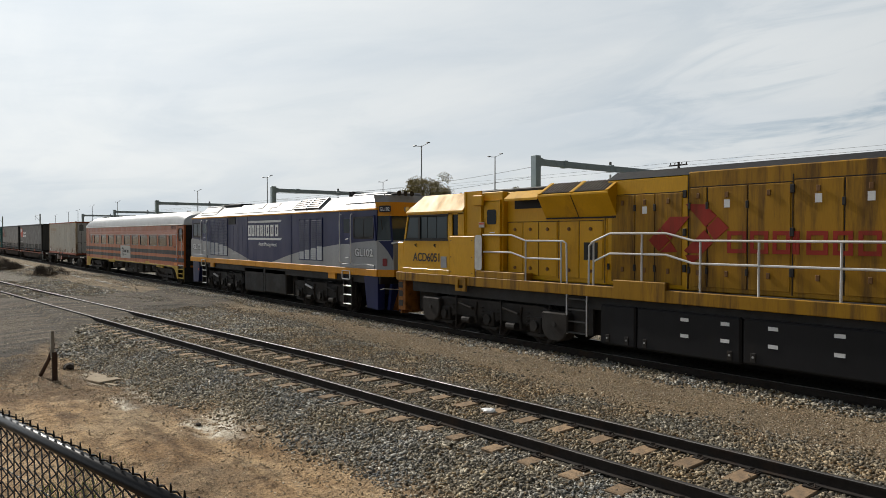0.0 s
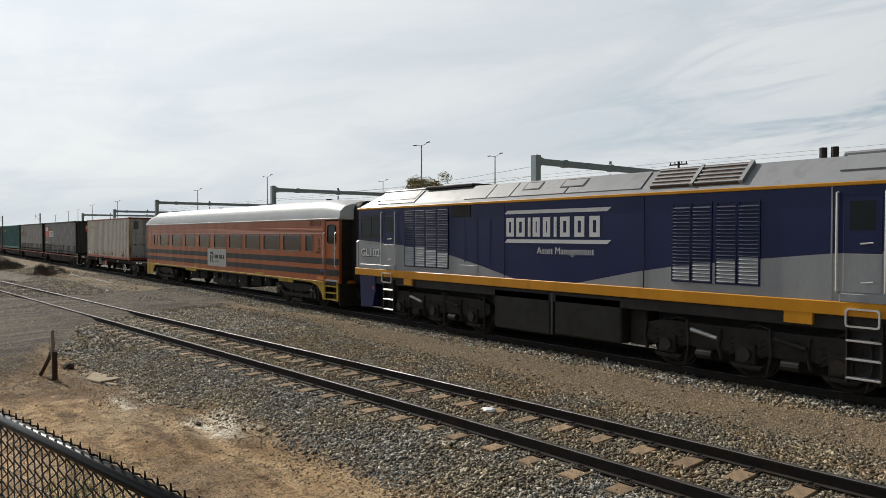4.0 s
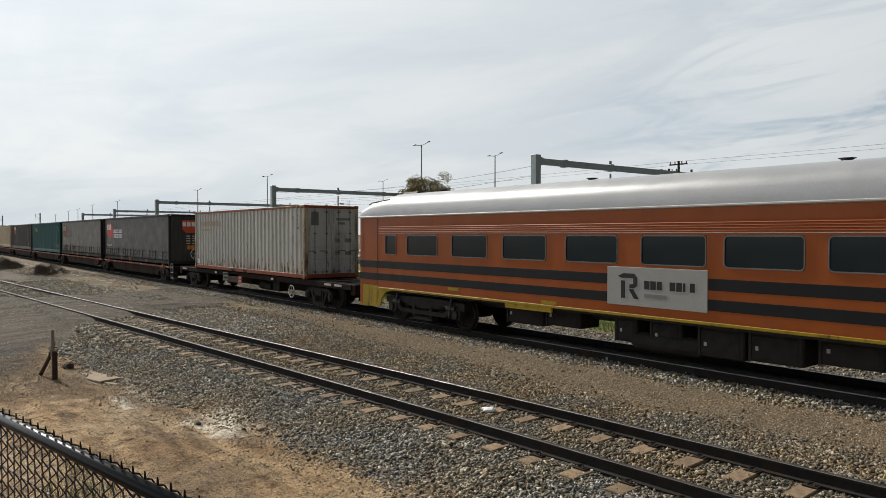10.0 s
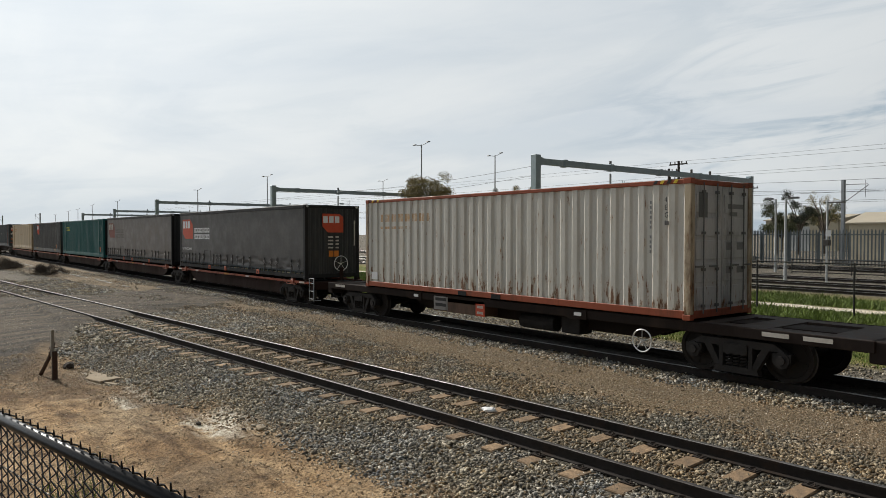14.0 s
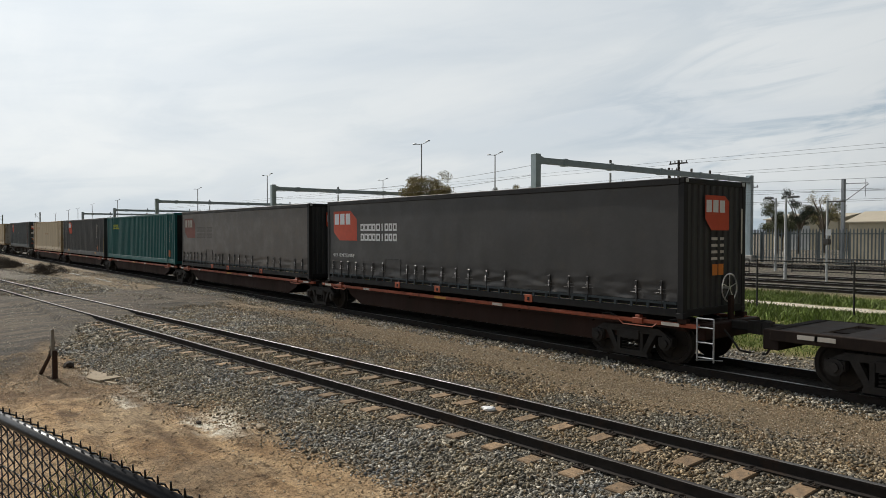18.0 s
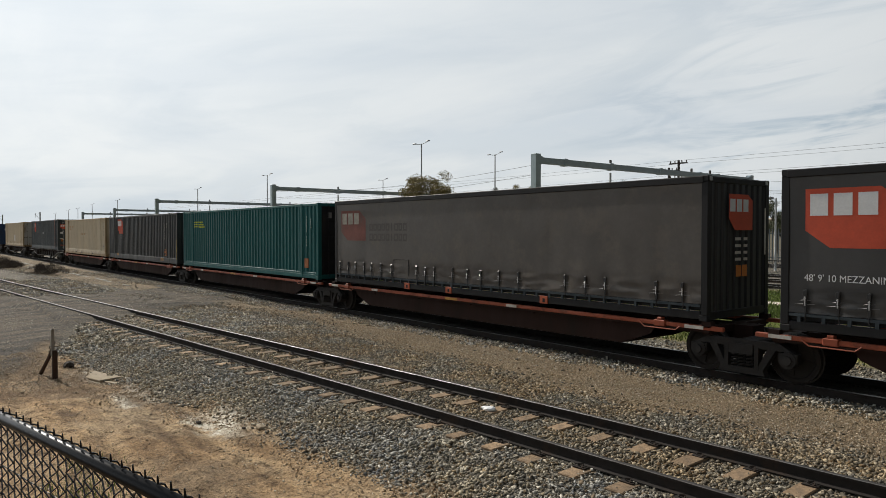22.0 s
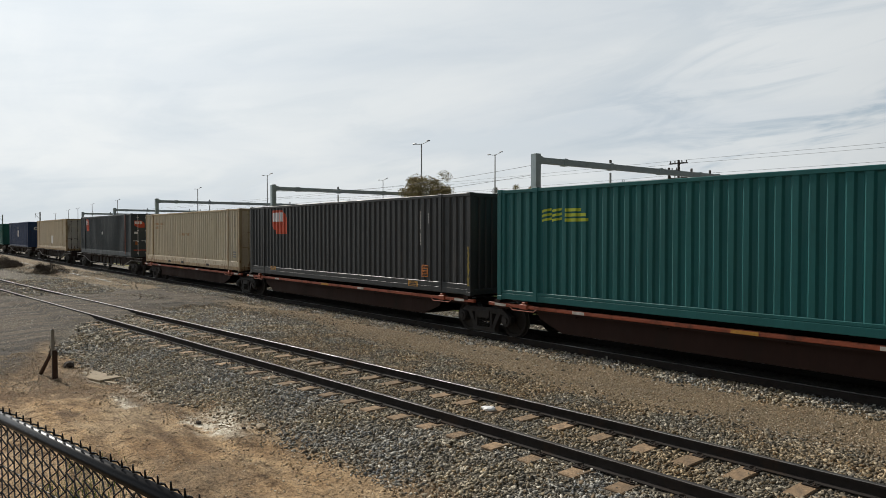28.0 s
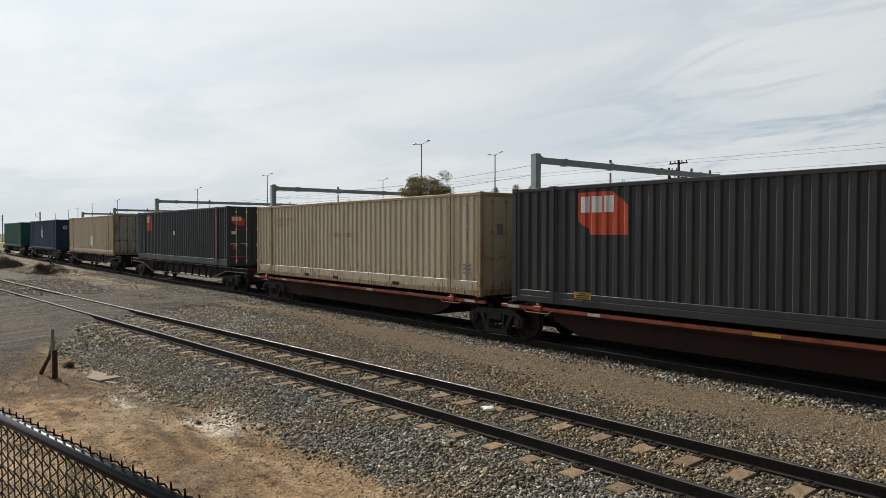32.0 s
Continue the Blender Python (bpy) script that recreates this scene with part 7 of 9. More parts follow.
M["vent_brown"] = mat("vent_brown", (0.10, 0.065, 0.045), 0.6, 0.2, 0.2, 4, 0.3)
WAVE = [(28.86, 2.60), (31.53, 2.43), (33.70, 2.20), (35.1, 1.93), (36.45, 1.632), (38.50, 1.632), (40.12, 1.96), (41.1, 2.12), (42.87, 2.32), (44.17, 2.45), (46.58, 2.60)]


def wave_z(u):
    for (a, za), (b, zb) in zip(WAVE, WAVE[1:]):
        if a <= u <= b:
            return za + (zb - za) * (u - a) / (b - a)
    return 2.6


def louvres(g, X, ua, ub, z0, z1, pitch=0.072):
    fr = part("louvre_frame", frame_ring(bmesh.new(), [(X(ua), z0), (X(ub), z0), (X(ub), z1), (X(ua), z1)], [(X(ua) + 0.03, z0 + 0.03), (X(ub) - 0.03, z0 + 0.03), (X(ub) - 0.03, z1 - 0.03), (X(ua) + 0.03, z1 - 0.03)], -0.022, 0.0), M["loco_blue"], g)
    lo, hi = bmesh.new(), bmesh.new()
    zs = wave_z((ua + ub) / 2)
    z = z0 + 0.05
    while z < z1 - 0.07:
        pts = [(-0.004, z + 0.055), (-0.030, z), (-0.024, z - 0.004), (0.0, z + 0.050)]
        prism(lo if z < zs else hi, pts, "x", X(ua) + 0.03, X(ub) - 0.03)
        z += pitch
    if len(lo.verts):
        part("louvre_slats", lo, M["louvre_silver"], fr, "bright metal louvre slats")
    part("louvre_slats", hi, M["louvre_blue"], fr, "blue louvre slats")


def loco_bogie(g, axles, r=0.50, dark="bogie", bright=True):
    a, b = axles[0], axles[-1]
    for y in (0.14, 2.28):
        bm = prism_of([(a - 0.65, 0.62), (a - 0.35, 0.50), (b + 0.35, 0.50), (b + 0.65, 0.62), (b + 0.65, 0.86), (b + 0.2, 0.98), (a - 0.2, 0.98), (a - 0.65, 0.86)], "y", y, y + 0.16)
        for x in axles:
            box(bm, x - 0.20, x + 0.20, y - 0.06, y + 0.12, 0.32, 0.70, bevel=0.02)
            disc(bm, (x, 0.50), 0.13, "y", (y - 0.13, y - 0.05), 12)
        f = part("bogie_frame", bm, M[dark], g)
        for x in axles:
            for s in (-0.30, 0.30):
                part("coil_spring", coil(bmesh.new(), (x + s, y + 0.06), 0.075, 0.40, 0.80, 4, 0.02), M[dark], f)
        for p, q in zip(axles, axles[1:]):
            part("damper", tube_of([((p + q) / 2 - 0.28, y - 0.08, 0.86), ((p + q) / 2 + 0.30, y - 0.08, 0.74)], 0.045, 8), M["steel_dull"] if bright and y < 1 and p == axles[0] else M[dark], f)
            part("brake_cylinder", tube_of([((p + q) / 2 - 0.15, y - 0.03, 0.40), ((p + q) / 2 + 0.18, y - 0.03, 0.40)], 0.10, 10), M[dark], f)
        for p in axles:
            part("axle_strap", prism_of([(p - 0.34, 0.30), (p + 0.34, 0.30), (p + 0.26, 0.22), (p - 0.26, 0.22)], "y", y - 0.02, y + 0.10), M[dark], f)
            part("brake_hanger", tube_of([(p - 0.52, y - 0.02, 0.92), (p - 0.56, y - 0.03, 0.60), (p - 0.50, y - 0.02, 0.34)], 0.035, 6), M[dark], f)
            part("sand_pipe", tube_of([(p + 0.46, y - 0.03, 1.05), (p + 0.50, y - 0.05, 0.55), (p + 0.38, y + 0.02, 0.12)], 0.022, 6), M["black_steel"], f)
    part("brake_rigging", boxes((a - 0.55, b + 0.55, 0.55, 1.9, 0.62, 1.16), bevel=0.05), M[dark], g)
    for p, q in zip(axles, axles[1:]):
        part("traction_motor", boxes((p + 0.30, q - 0.30, 0.50, 1.95, 0.20, 0.75), bevel=0.08), M[dark], g)
    for x in axles:
        wheelset(g, x, r)


def ladder_steps(g, x0, x1, zs, mat_tread, name="step"):
    for x in (x0, x1):
        part("step_side", boxes((x - 0.02, x + 0.02, 0.0, 0.20, min(zs) - 0.06, max(zs) + 0.35)), M["black_steel"], g)
    for z in zs:
        part(name, boxes((x0, x1, -0.01, 0.20, z, z + 0.035), bevel=0.006), mat_tread, g)


def build_blue():
    u0 = 28.66
    X = lambda u: u - u0
    L = X(46.58)
    W = 2.60
    g = train_thing("diesel_locomotive", u0, "blue and grey diesel locomotive with orange trim", "locomotive", "locomotives")
    # side walls: blue above the wave, grey below
    up = [(X(28.86), 3.60)] + [(X(u), z) for u, z in WAVE] + [(X(46.58), 3.60)]
    part("side_wall", prism_of(up, "y", 0.0, 0.05), M["loco_blue"], g, "glossy dark blue upper side")
    part("side_wall", prism_of([(X(28.86), 1.63)] + [(X(36.4), 1.63)] + [(X(u), z - 0.001) for u, z in reversed(WAVE[:5])], "y", 0.0, 0.05), M["loco_grey"], g, "grey lower side")
    part("side_wall", prism_of([(X(38.55), 1.63), (X(46.58), 1.63)] + [(X(u), z - 0.001) for u, z in reversed(WAVE[5:])], "y", 0.0, 0.05), M["loco_grey"], g, "grey lower side")
    part("side_wall", boxes((0.2, L, W - 0.05, W, 1.63, 3.6)), M["loco_blue"], g)
    part("rear_wall", boxes((X(28.86), X(28.92), 0.05, W - 0.05, 1.63, 3.66)), M["loco_grey"], g)
    part("rear_lower", boxes((X(28.66), X(28.86), 0.0, W, 1.63, 2.58), bevel=0.05), M["loco_grey"], g)
    part("floor_panel", boxes((0.2, L, 0.05, W - 0.05, 1.45, 1.63)), M["black_steel"], g)
    part("gutter", boxes((X(28.80), X(46.60), -0.03, 0.03, 3.60, 3.665), bevel=0.01), M["loco_orange"], g, "orange roof edge line")
    # roof: sloped shoulders with a flat top
    prof = [(0.0, 3.665), (0.10, 3.74), (0.58, 4.16), (1.0, 4.20), (1.6, 4.20), (2.02, 4.16), (2.50, 3.74), (W, 3.665)]
    bm = bmesh.new()
    rings = [[(X(u), y0 if s == 0 else y0, 3.665 + (z - 3.665) * k) for y0, z in prof] for u, k, s in ((28.80, 0.50, 0), (29.5, 0.92, 0), (30.0, 0.97, 0), (46.1, 1.0, 0), (46.58, 0.93, 0))]
    loft(bm, rings)
    part("roof", bm, M["loco_roof"], g, "grey sloped roof")

    def on_slope(ua, ub, s0, s1, lift, mat_, name, label=""):
        """A plate lying on the near roof slope, between fractions s0 and s1 of it."""
        a, b = Vector((0.10, 3.74)), Vector((0.58, 4.16))
        nrm = Vector((-0.66, 0.75)) * lift
        p, q = a.lerp(b, s0), a.lerp(b, s1)
        return part(name, prism_of([tuple(p), tuple(q), tuple(q + nrm), tuple(p + nrm)], "x", X(ua), X(ub)), mat_, g, label)
    for ua, ub in ((29.9, 31.9), (34.3, 35.2), (35.25, 36.1), (36.15, 38.0), (38.05, 40.2)):
        on_slope(ua, ub, 0.04, 0.97, 0.022, M["loco_roof"], "roof_hatch")
    for ua, ub in ((36.45, 37.05), (37.75, 38.5)):
        h = on_slope(ua, ub, 0.38, 0.86, 0.034, M["black_steel"], "hatch_seal")
        on_slope(ua + 0.04, ub - 0.04, 0.43, 0.81, 0.040, M["loco_roof"], "hatch_lid")
    part("radiator_mesh", boxes((X(32.0), X(34.2), 0.50, 2.1, 4.16, 4.25), bevel=0.02), M["black_steel"], g, "dark radiator mesh on the roof")
    part("intake_grille", boxes((X(33.88), X(34.72), -0.012, 0.02, 3.26, 3.60)), M["black_steel"], g)
    for k in range(6):
        part("grille_slat", boxes((X(33.90), X(34.70), -0.024, -0.012, 3.29 + k * 0.05, 3.315 + k * 0.05)), M["black_box"], g)
    for ua, ub in ((40.45, 41.45), (41.50, 42.50)):
        on_slope(ua, ub, 0.02, 1.0, 0.05, M["vent_brown"], "exhaust_vent", "brown slatted roof vent")
        for k in range(5):
            on_slope(ua, ub, 0.04 + k * 0.2, 0.10 + k * 0.2, 0.075, M["louvre_silver"], "vent_slat")
        on_slope(ub - 0.05, ub + 0.03, 0.0, 1.0, 0.085, M["louvre_silver"], "vent_edge")
    # cab roofs
    for a, b in ((44.1, 46.35), (29.6, 31.9)):
        part("cab_roof_pod", boxes((X(a), X(b), 0.58, 2.02, 4.14, 4.24), bevel=0.035), M["loco_roof"], g)
        on_slope(a + 0.1, b - 0.1, 0.30, 0.95, 0.035, M["loco_roof"], "roof_panel")
    for u in (43.7, 43.9):
        part("exhaust_stack", tube_of([(X(u), 0.75, 4.15), (X(u), 0.75, 4.36)], 0.07, 8), M["black_steel"], g)
    # louvres, doors, windows
    for k in range(4):
        louvres(g, X, 31.56 + k * 0.55, 31.56 + k * 0.55 + 0.54, 1.78, 3.56)
    for k in range(4):
        louvres(g, X, 41.06 + k * 0.455 + (0.06 if k > 1 else 0), 41.50 + k * 0.455 + (0.06 if k > 1 else 0), 1.81, 3.42)
    for u in (34.45, 34.97, 35.50):
        part("panel_seam", boxes((X(u), X(u) + 0.02, -0.006, 0.0, 2.0, 3.2)), M["loco_blue"], g)
    for u in (36.05, 40.36, 44.16):
        part("panel_joint", boxes((X(u), X(u) + 0.025, -0.008, 0.0, 1.64, 3.6)), M["loco_blue"] if u < 44 else M["loco_grey"], g)
    for a, b in ((34.25, 35.0),):
        part("access_panel", boxes((X(a), X(b), -0.008, 0.0, 1.70, 1.92), bevel=0.003), M["loco_grey"], g)
    for da, db, wa, wb in ((44.36, 44.96, 45.12, 46.40), (30.42, 31.05, 29.02, 30.30)):
        dblue = part("cab_door", boxes((X(da), X(db), -0.012, 0.04, 2.46, 3.44), bevel=0.008), M["loco_blue"], g, "blue cab door")
        part("door_lower", boxes((X(da), X(db), -0.012, 0.04, 1.80, 2.455), bevel=0.008), M["loco_grey"], dblue)
        part("door_window", boxes((X(da) + 0.1, X(db) - 0.1, -0.016, -0.008, 2.85, 3.34), bevel=0.003), M["dark_glass"], dblue)
        part("door_handle", tube_of([(X(da) + 0.28, -0.05, 2.62), (X(da) + 0.48, -0.05, 2.64)], 0.016, 5), M["chrome"], dblue)
        part("door_handle", tube_of([(X(da) + 0.30, -0.05, 1.97), (X(da) + 0.48, -0.05, 1.99)], 0.016, 5), M["chrome"], dblue)
        for u in (da - 0.08, db + 0.07):
            part("grab_rail", tube_of([(X(u), 0.0, 3.50), (X(u), -0.07, 3.48), (X(u), -0.07, 1.82), (X(u), 0.0, 1.80)], 0.022, 6), M["chrome"], g)
        w = part("cab_window", frame_ring(bmesh.new(), rounded_rect(X(wa), X(wb), 2.64, 3.40, 0.09), rounded_rect(X(wa) + 0.05, X(wb) - 0.05, 2.70, 3.34, 0.06), -0.016, 0.03), M["black_steel"], g)
        mid = (X(wa) + X(wb)) / 2
        for a, b in ((X(wa) + 0.04, mid), (mid + 0.01, X(wb) - 0.04)):
            part("pane", boxes((a, b, -0.006, 0.004, 2.69, 3.35)), M["dark_glass"], w)
        part("glazing_bar", boxes((mid - 0.012, mid + 0.02, -0.012, 0.012, 2.69, 3.35)), M["black_steel"], w)
        part("sill_step", boxes((X(min(da, wa)) - 0.05, X(max(db, wb)) + 0.05, -0.03, 0.02, 1.635, 1.78), bevel=0.01), M["loco_grey"], g)
    # road number and bars for the owner's name
    for u in (45.20, 29.02):
        lettering("GL102", 0.35, M["decal_black"], g, (X(u) - 0.01, -0.0125, 2.055), squeeze=1.22, bold=0.026)
        lettering("GL102", 0.35, M["number_white"], g, (X(u), -0.0155, 2.06), squeeze=1.22, bold=0.012)
    for z in (3.30, 2.56):
        part("name_rule", prism_of([(X(36.08), z), (X(39.40), z), (X(39.52), z + 0.09), (X(36.18), z + 0.09)], "y", -0.006, 0.0), M["decal_white"], g, "white rule")
    for k, w in enumerate((0.28, 0.30, 0.09, 0.24, 0.24, 0.09, 0.30, 0.30, 0.30)):
        xs = (36.14, 36.47, 36.84, 36.99, 37.30, 37.62, 37.80, 38.20, 38.60)[k] * 1.0
        xs = 36.14 + (xs - 36.14) * 1.12
        sk = min(0.10, w * 0.42)
        part("name_bar", frame_ring(bmesh.new(), [(X(xs), 2.72), (X(xs) + w, 2.72), (X(xs) + w, 3.20), (X(xs), 3.20)], [(X(xs) + sk, 2.82), (X(xs) + w - sk, 2.82), (X(xs) + w - sk, 3.10), (X(xs) + sk, 3.10)], -0.006, 0.0), M["decal_white"], g)
    lettering("Asset Management", 0.24, M["decal_white"], g, (X(37.24), -0.003, 2.30), squeeze=0.98)
    # frame, tank, steps, bogies
    part("frame_sill", boxes((X(28.66), X(46.62), -0.035, 0.06, 1.40, 1.635), bevel=0.012), M["loco_orange"], g, "orange frame sill")
    for a, b in ((31.55, 31.98), (43.38, 43.88)):
        part("sill_tab", boxes((X(a), X(b), -0.03, 0.05, 1.20, 1.41)), M["loco_orange"], g)
    part("frame_beam", boxes((0.2, X(46.7), 0.06, W - 0.06, 1.15, 1.45)), M["black_steel"], g)
    part("fuel_tank", boxes((X(35.6), X(37.62), 0.06, W - 0.1, 0.30, 1.34), (X(37.76), X(39.75), 0.06, W - 0.1, 0.34, 1.34), bevel=0.04), M["black_steel"], g, "black fuel tank")
    part("tank_strap", boxes((X(37.66), X(37.72), 0.05, 0.2, 0.34, 1.34)), M["door_dark_steel"], g)
    part("underfloor_tank", tube_of([(X(40.2), 0.35, 0.62), (X(41.2), 0.35, 0.62)], 0.2, 10), M["bogie"], g)
    for a, b in ((44.42, 44.96), (30.36, 30.92)):
        part("step_recess", frame_ring(bmesh.new(), rounded_rect(X(a), X(b), 1.22, 1.54, 0.05), rounded_rect(X(a) + 0.03, X(b) - 0.03, 1.25, 1.51, 0.04), -0.07, -0.035), M["chrome"], g, "bright grab frame")
        part("step_backing", boxes((X(a) - 0.05, X(b) + 0.05, 0.15, 0.2, 0.35, 1.4)), M["black_steel"], g)
        ladder_steps(g, X(a), X(b), (0.34, 0.66, 0.97), M["chrome"])
    for a, b in ((28.95, 30.3), (35.2, 35.58), (39.8, 40.25)):
        part("battery_box", boxes((X(a), X(b), 0.33, 2.2, 0.34, 1.16), bevel=0.03), M["bogie"], g)
    loco_bogie(g, [X(31.2), X(32.95), X(34.7)])
    loco_bogie(g, [X(40.9), X(42.6), X(44.3)])
    part("pilot", prism_of([(X(28.91), 1.40), (X(29.84), 1.40), (X(29.87), 0.95), (X(29.68), 0.36), (X(28.97), 0.32)], "y", 0.02, 0.3), M["loco_blue"], g, "dark blue pilot corner")
    part("pilot", prism_of([(X(45.75), 1.40), (X(46.6), 1.40), (X(46.6), 0.30), (X(45.95), 0.34)], "y", 0.02, 0.3), M["loco_blue"], g, "dark blue pilot corner")
    part("tail_marker", boxes((X(29.70), X(29.78), 0.005, 0.02, 0.95, 1.05)), M["decal_red"], g)
    # nose: three facets across the front
    plan = [(46.58, 0.0), (47.14, 0.30), (47.26, 1.30), (47.14, 2.30), (46.58, 2.60)]

    def nose(z0, z1, mat_, name, inset0=0.0, inset1=0.0, label=""):
        lo = [(X(u) - inset0 * (1 if i in (1, 2, 3) else 0.4), y, z0) for i, (u, y) in enumerate(plan)]
        hi = [(X(u) - inset1 * (1 if i in (1, 2, 3) else 0.4), y, z1) for i, (u, y) in enumerate(plan)]
        return part(name, loft(bmesh.new(), [lo, hi]), mat_, g, label)
    nose(1.40, 1.635, M["loco_orange"], "bumper", label="orange ribbed bumper beam")
    for z in (1.46, 1.52, 1.58):
        nose(z, z + 0.02, M["loco_orange"], "bumper_rib", -0.02, -0.02)
    nose(1.635, 2.60, M["loco_grey"], "nose", 0.0, 0.04, "rounded grey nose")
    nose(2.60, 3.40, M["grey_glass"], "windscreen", 0.06, 0.20, "sloped cab windscreen")
    nose(3.40, 3.86, M["loco_orange"], "forehead", 0.12, 0.22, "orange number box above the windscreen")
    nose(3.86, 4.10, M["loco_roof"], "brow", 0.25, 0.45)
    for (a, b), dz in (((plan[0], plan[1]), 0), ((plan[1], plan[2]), 0)):
        pa, pb = Vector((X(a[0]) - 0.05, a[1], 0)), Vector((X(b[0]) - 0.10, b[1], 0))
        for f in ((0.0, 1.0) if a is plan[0] else (1.0,)):
            p = pa.lerp(pb, f)
            part("windscreen_pillar", tube_of([(p.x + 0.02, p.y - 0.01, 2.58), (p.x - 0.10, p.y - 0.005, 3.42)], 0.04, 6), M["loco_blue"], g)
    ang = math.atan2(0.30, 0.56)
    face = Matrix.Translation((X(46.52), -0.012, 0)) @ Matrix.Rotation(ang, 4, "Z")
    plate = part("number_board", prism_of(rounded_rect(0.14, 0.56, 3.52, 3.74, 0.05), "y", -0.012, 0.03), M["decal_black"], g, "black illuminated number board", at=face)
    num = lettering("GL102", 0.17, M["number_white"], plate, (0.17, -0.016, 3.57), squeeze=0.78, bold=0.003)
    part("blue_flash", prism_of([(0.06, 2.58), (0.60, 2.58), (0.60, 1.95), (0.40, 2.25), (0.2, 2.46)], "y", -0.008, 0.02), M["loco_blue"], g, at=Matrix.Translation((X(46.58), 0, 0)) @ Matrix.Rotation(ang, 4, "Z"))
    part("tail_lamp", prism_of(rounded_rect(0.22, 0.38, 1.75, 2.0, 0.03), "y", -0.012, 0.02), M["tail_red"], g, "dull red tail lamp", at=Matrix.Translation((X(46.58), 0, 0)) @ Matrix.Rotation(ang, 4, "Z"))
    for k in range(3):
        y = 0.62 + k * 0.26
        part("horn", tube_of([(X(46.55), y, 4.15), (X(46.95), y - 0.03, 4.15), (X(47.02), y - 0.03, 4.15)], [0.03, 0.05, 0.09], 10), M["black_steel"], g, "black air horn")
    for k in (0, 1):
        part("head_lamp", tube_of([(X(47.02), 0.86 + k * 0.22, 3.62), (X(47.12), 0.86 + k * 0.22, 3.62)], 0.09, 12), M["lamp_lens"], g, "round headlamp")
    hr = tube_of([(X(47.1), 0.25, 2.50), (X(47.45), 0.2, 2.54), (X(47.52), 1.0, 2.54), (X(47.5), 1.6, 2.54)], 0.03, 6)
    part("nose_rail", hr, M["white_rail"], g, "white nose handrail")
    part("number_board", prism_of(rounded_rect(1.62, 2.02, 3.52, 3.74, 0.05), "x", X(47.06), X(47.09)), M["decal_black"], g, "black illuminated number board")
    part("nose_frame", frame_ring(bmesh.new(), rounded_rect(0.90, 1.40, 1.95, 2.47, 0.05), rounded_rect(0.95, 1.35, 2.0, 2.42, 0.03), 0, 0.012), M["number_white"], g, "white badge frame", at=Matrix.Translation((X(47.28), 0, 0)) @ Matrix.Rotation(radians(90), 4, "Z") @ Matrix.Scale(-1, 4, (0, 1, 0)))
    for y in (0.55, 1.75):
        part("nose_grab", tube_of([(X(47.22), y, 2.45), (X(47.33), y, 2.42), (X(47.33), y, 1.72), (X(47.22), y, 1.68)], 0.02, 6), M["white_rail"], g, "white nose grab rail")
    part("nose_plate", boxes((X(47.27), X(47.285), 0.95, 1.35, 2.0, 2.42)), M["decal_black"], g)
    part("snow_plough", prism_of([(0.3, 0.30), (1.3, 0.16), (2.3, 0.30), (2.2, 1.15), (0.4, 1.15)], "x", X(46.75), X(46.90)), M["loco_blue"], g, "dark blue pilot plough")
    for y in (0.42, 1.02, 1.62):
        part("plough_stripe", prism_of([(y, 0.30), (y + 0.22, 0.26), (y + 0.52, 1.12), (y + 0.30, 1.12)], "x", X(46.90), X(46.93)), M["pilot_rust"], g, "worn orange plough stripe")
    part("coupling_lever", tube_of([(X(46.72), 0.06, 0.98), (X(46.95), 0.04, 1.02), (X(47.02), 0.5, 0.98), (X(47.05), 1.1, 1.0)], 0.016, 5), M["white_rail"], g)
    part("windscreen_wiper", tube_of([(X(46.75), 0.04, 3.38), (X(46.82), 0.06, 2.95)], 0.014, 4), M["black_steel"], g)
    coupler(g, X(46.95), 1)
    coupler(g, X(28.9), -1)
    return g


M["number_white"] = mat("number_white", (0.62, 0.64, 0.66), 0.5)
M["pilot_rust"] = paint("pilot_rust", (0.27, 0.10, 0.013), 0.75, rough=0.6, gcol=(0.085, 0.035, 0.012), gs=4.0, stretch=(1, 1, 1))
M["tail_red"] = mat("tail_red", (0.22, 0.015, 0.02), 0.3)
M["lamp_lens"] = mat("lamp_lens", (0.5, 0.5, 0.46), 0.15, 0.3)
build_blue()

# ---- the yellow locomotive ----
M["loco_yellow"] = paint("loco_yellow", (0.61, 0.322, 0.004), 0.3, rough=0.4, gcol=(0.27, 0.125, 0.012), coat=0.08)
M["loco_yellow_dirty"] = paint("loco_yellow_dirty", (0.35, 0.178, 0.004), 0.65, rough=0.5, gcol=(0.085, 0.042, 0.012), gs=2.2, stretch=(1.6, 1, 0.16))
M["loco_red"] = paint("loco_red", (0.30, 0.022, 0.010), 0.5, gcol=(0.13, 0.028, 0.012), gs=2.2, stretch=(1.6, 1, 0.16))
M["tank_black"] = paint("tank_black", (0.013, 0.013, 0.015), 0.3, gcol=(0.022, 0.020, 0.019), spec=0.2)
M["mesh_brown"] = mat("mesh_brown", (0.040, 0.032, 0.024), 0.6, 0.3, 0.3, 30, 0.4, bump=0.6, bump_scale=80)


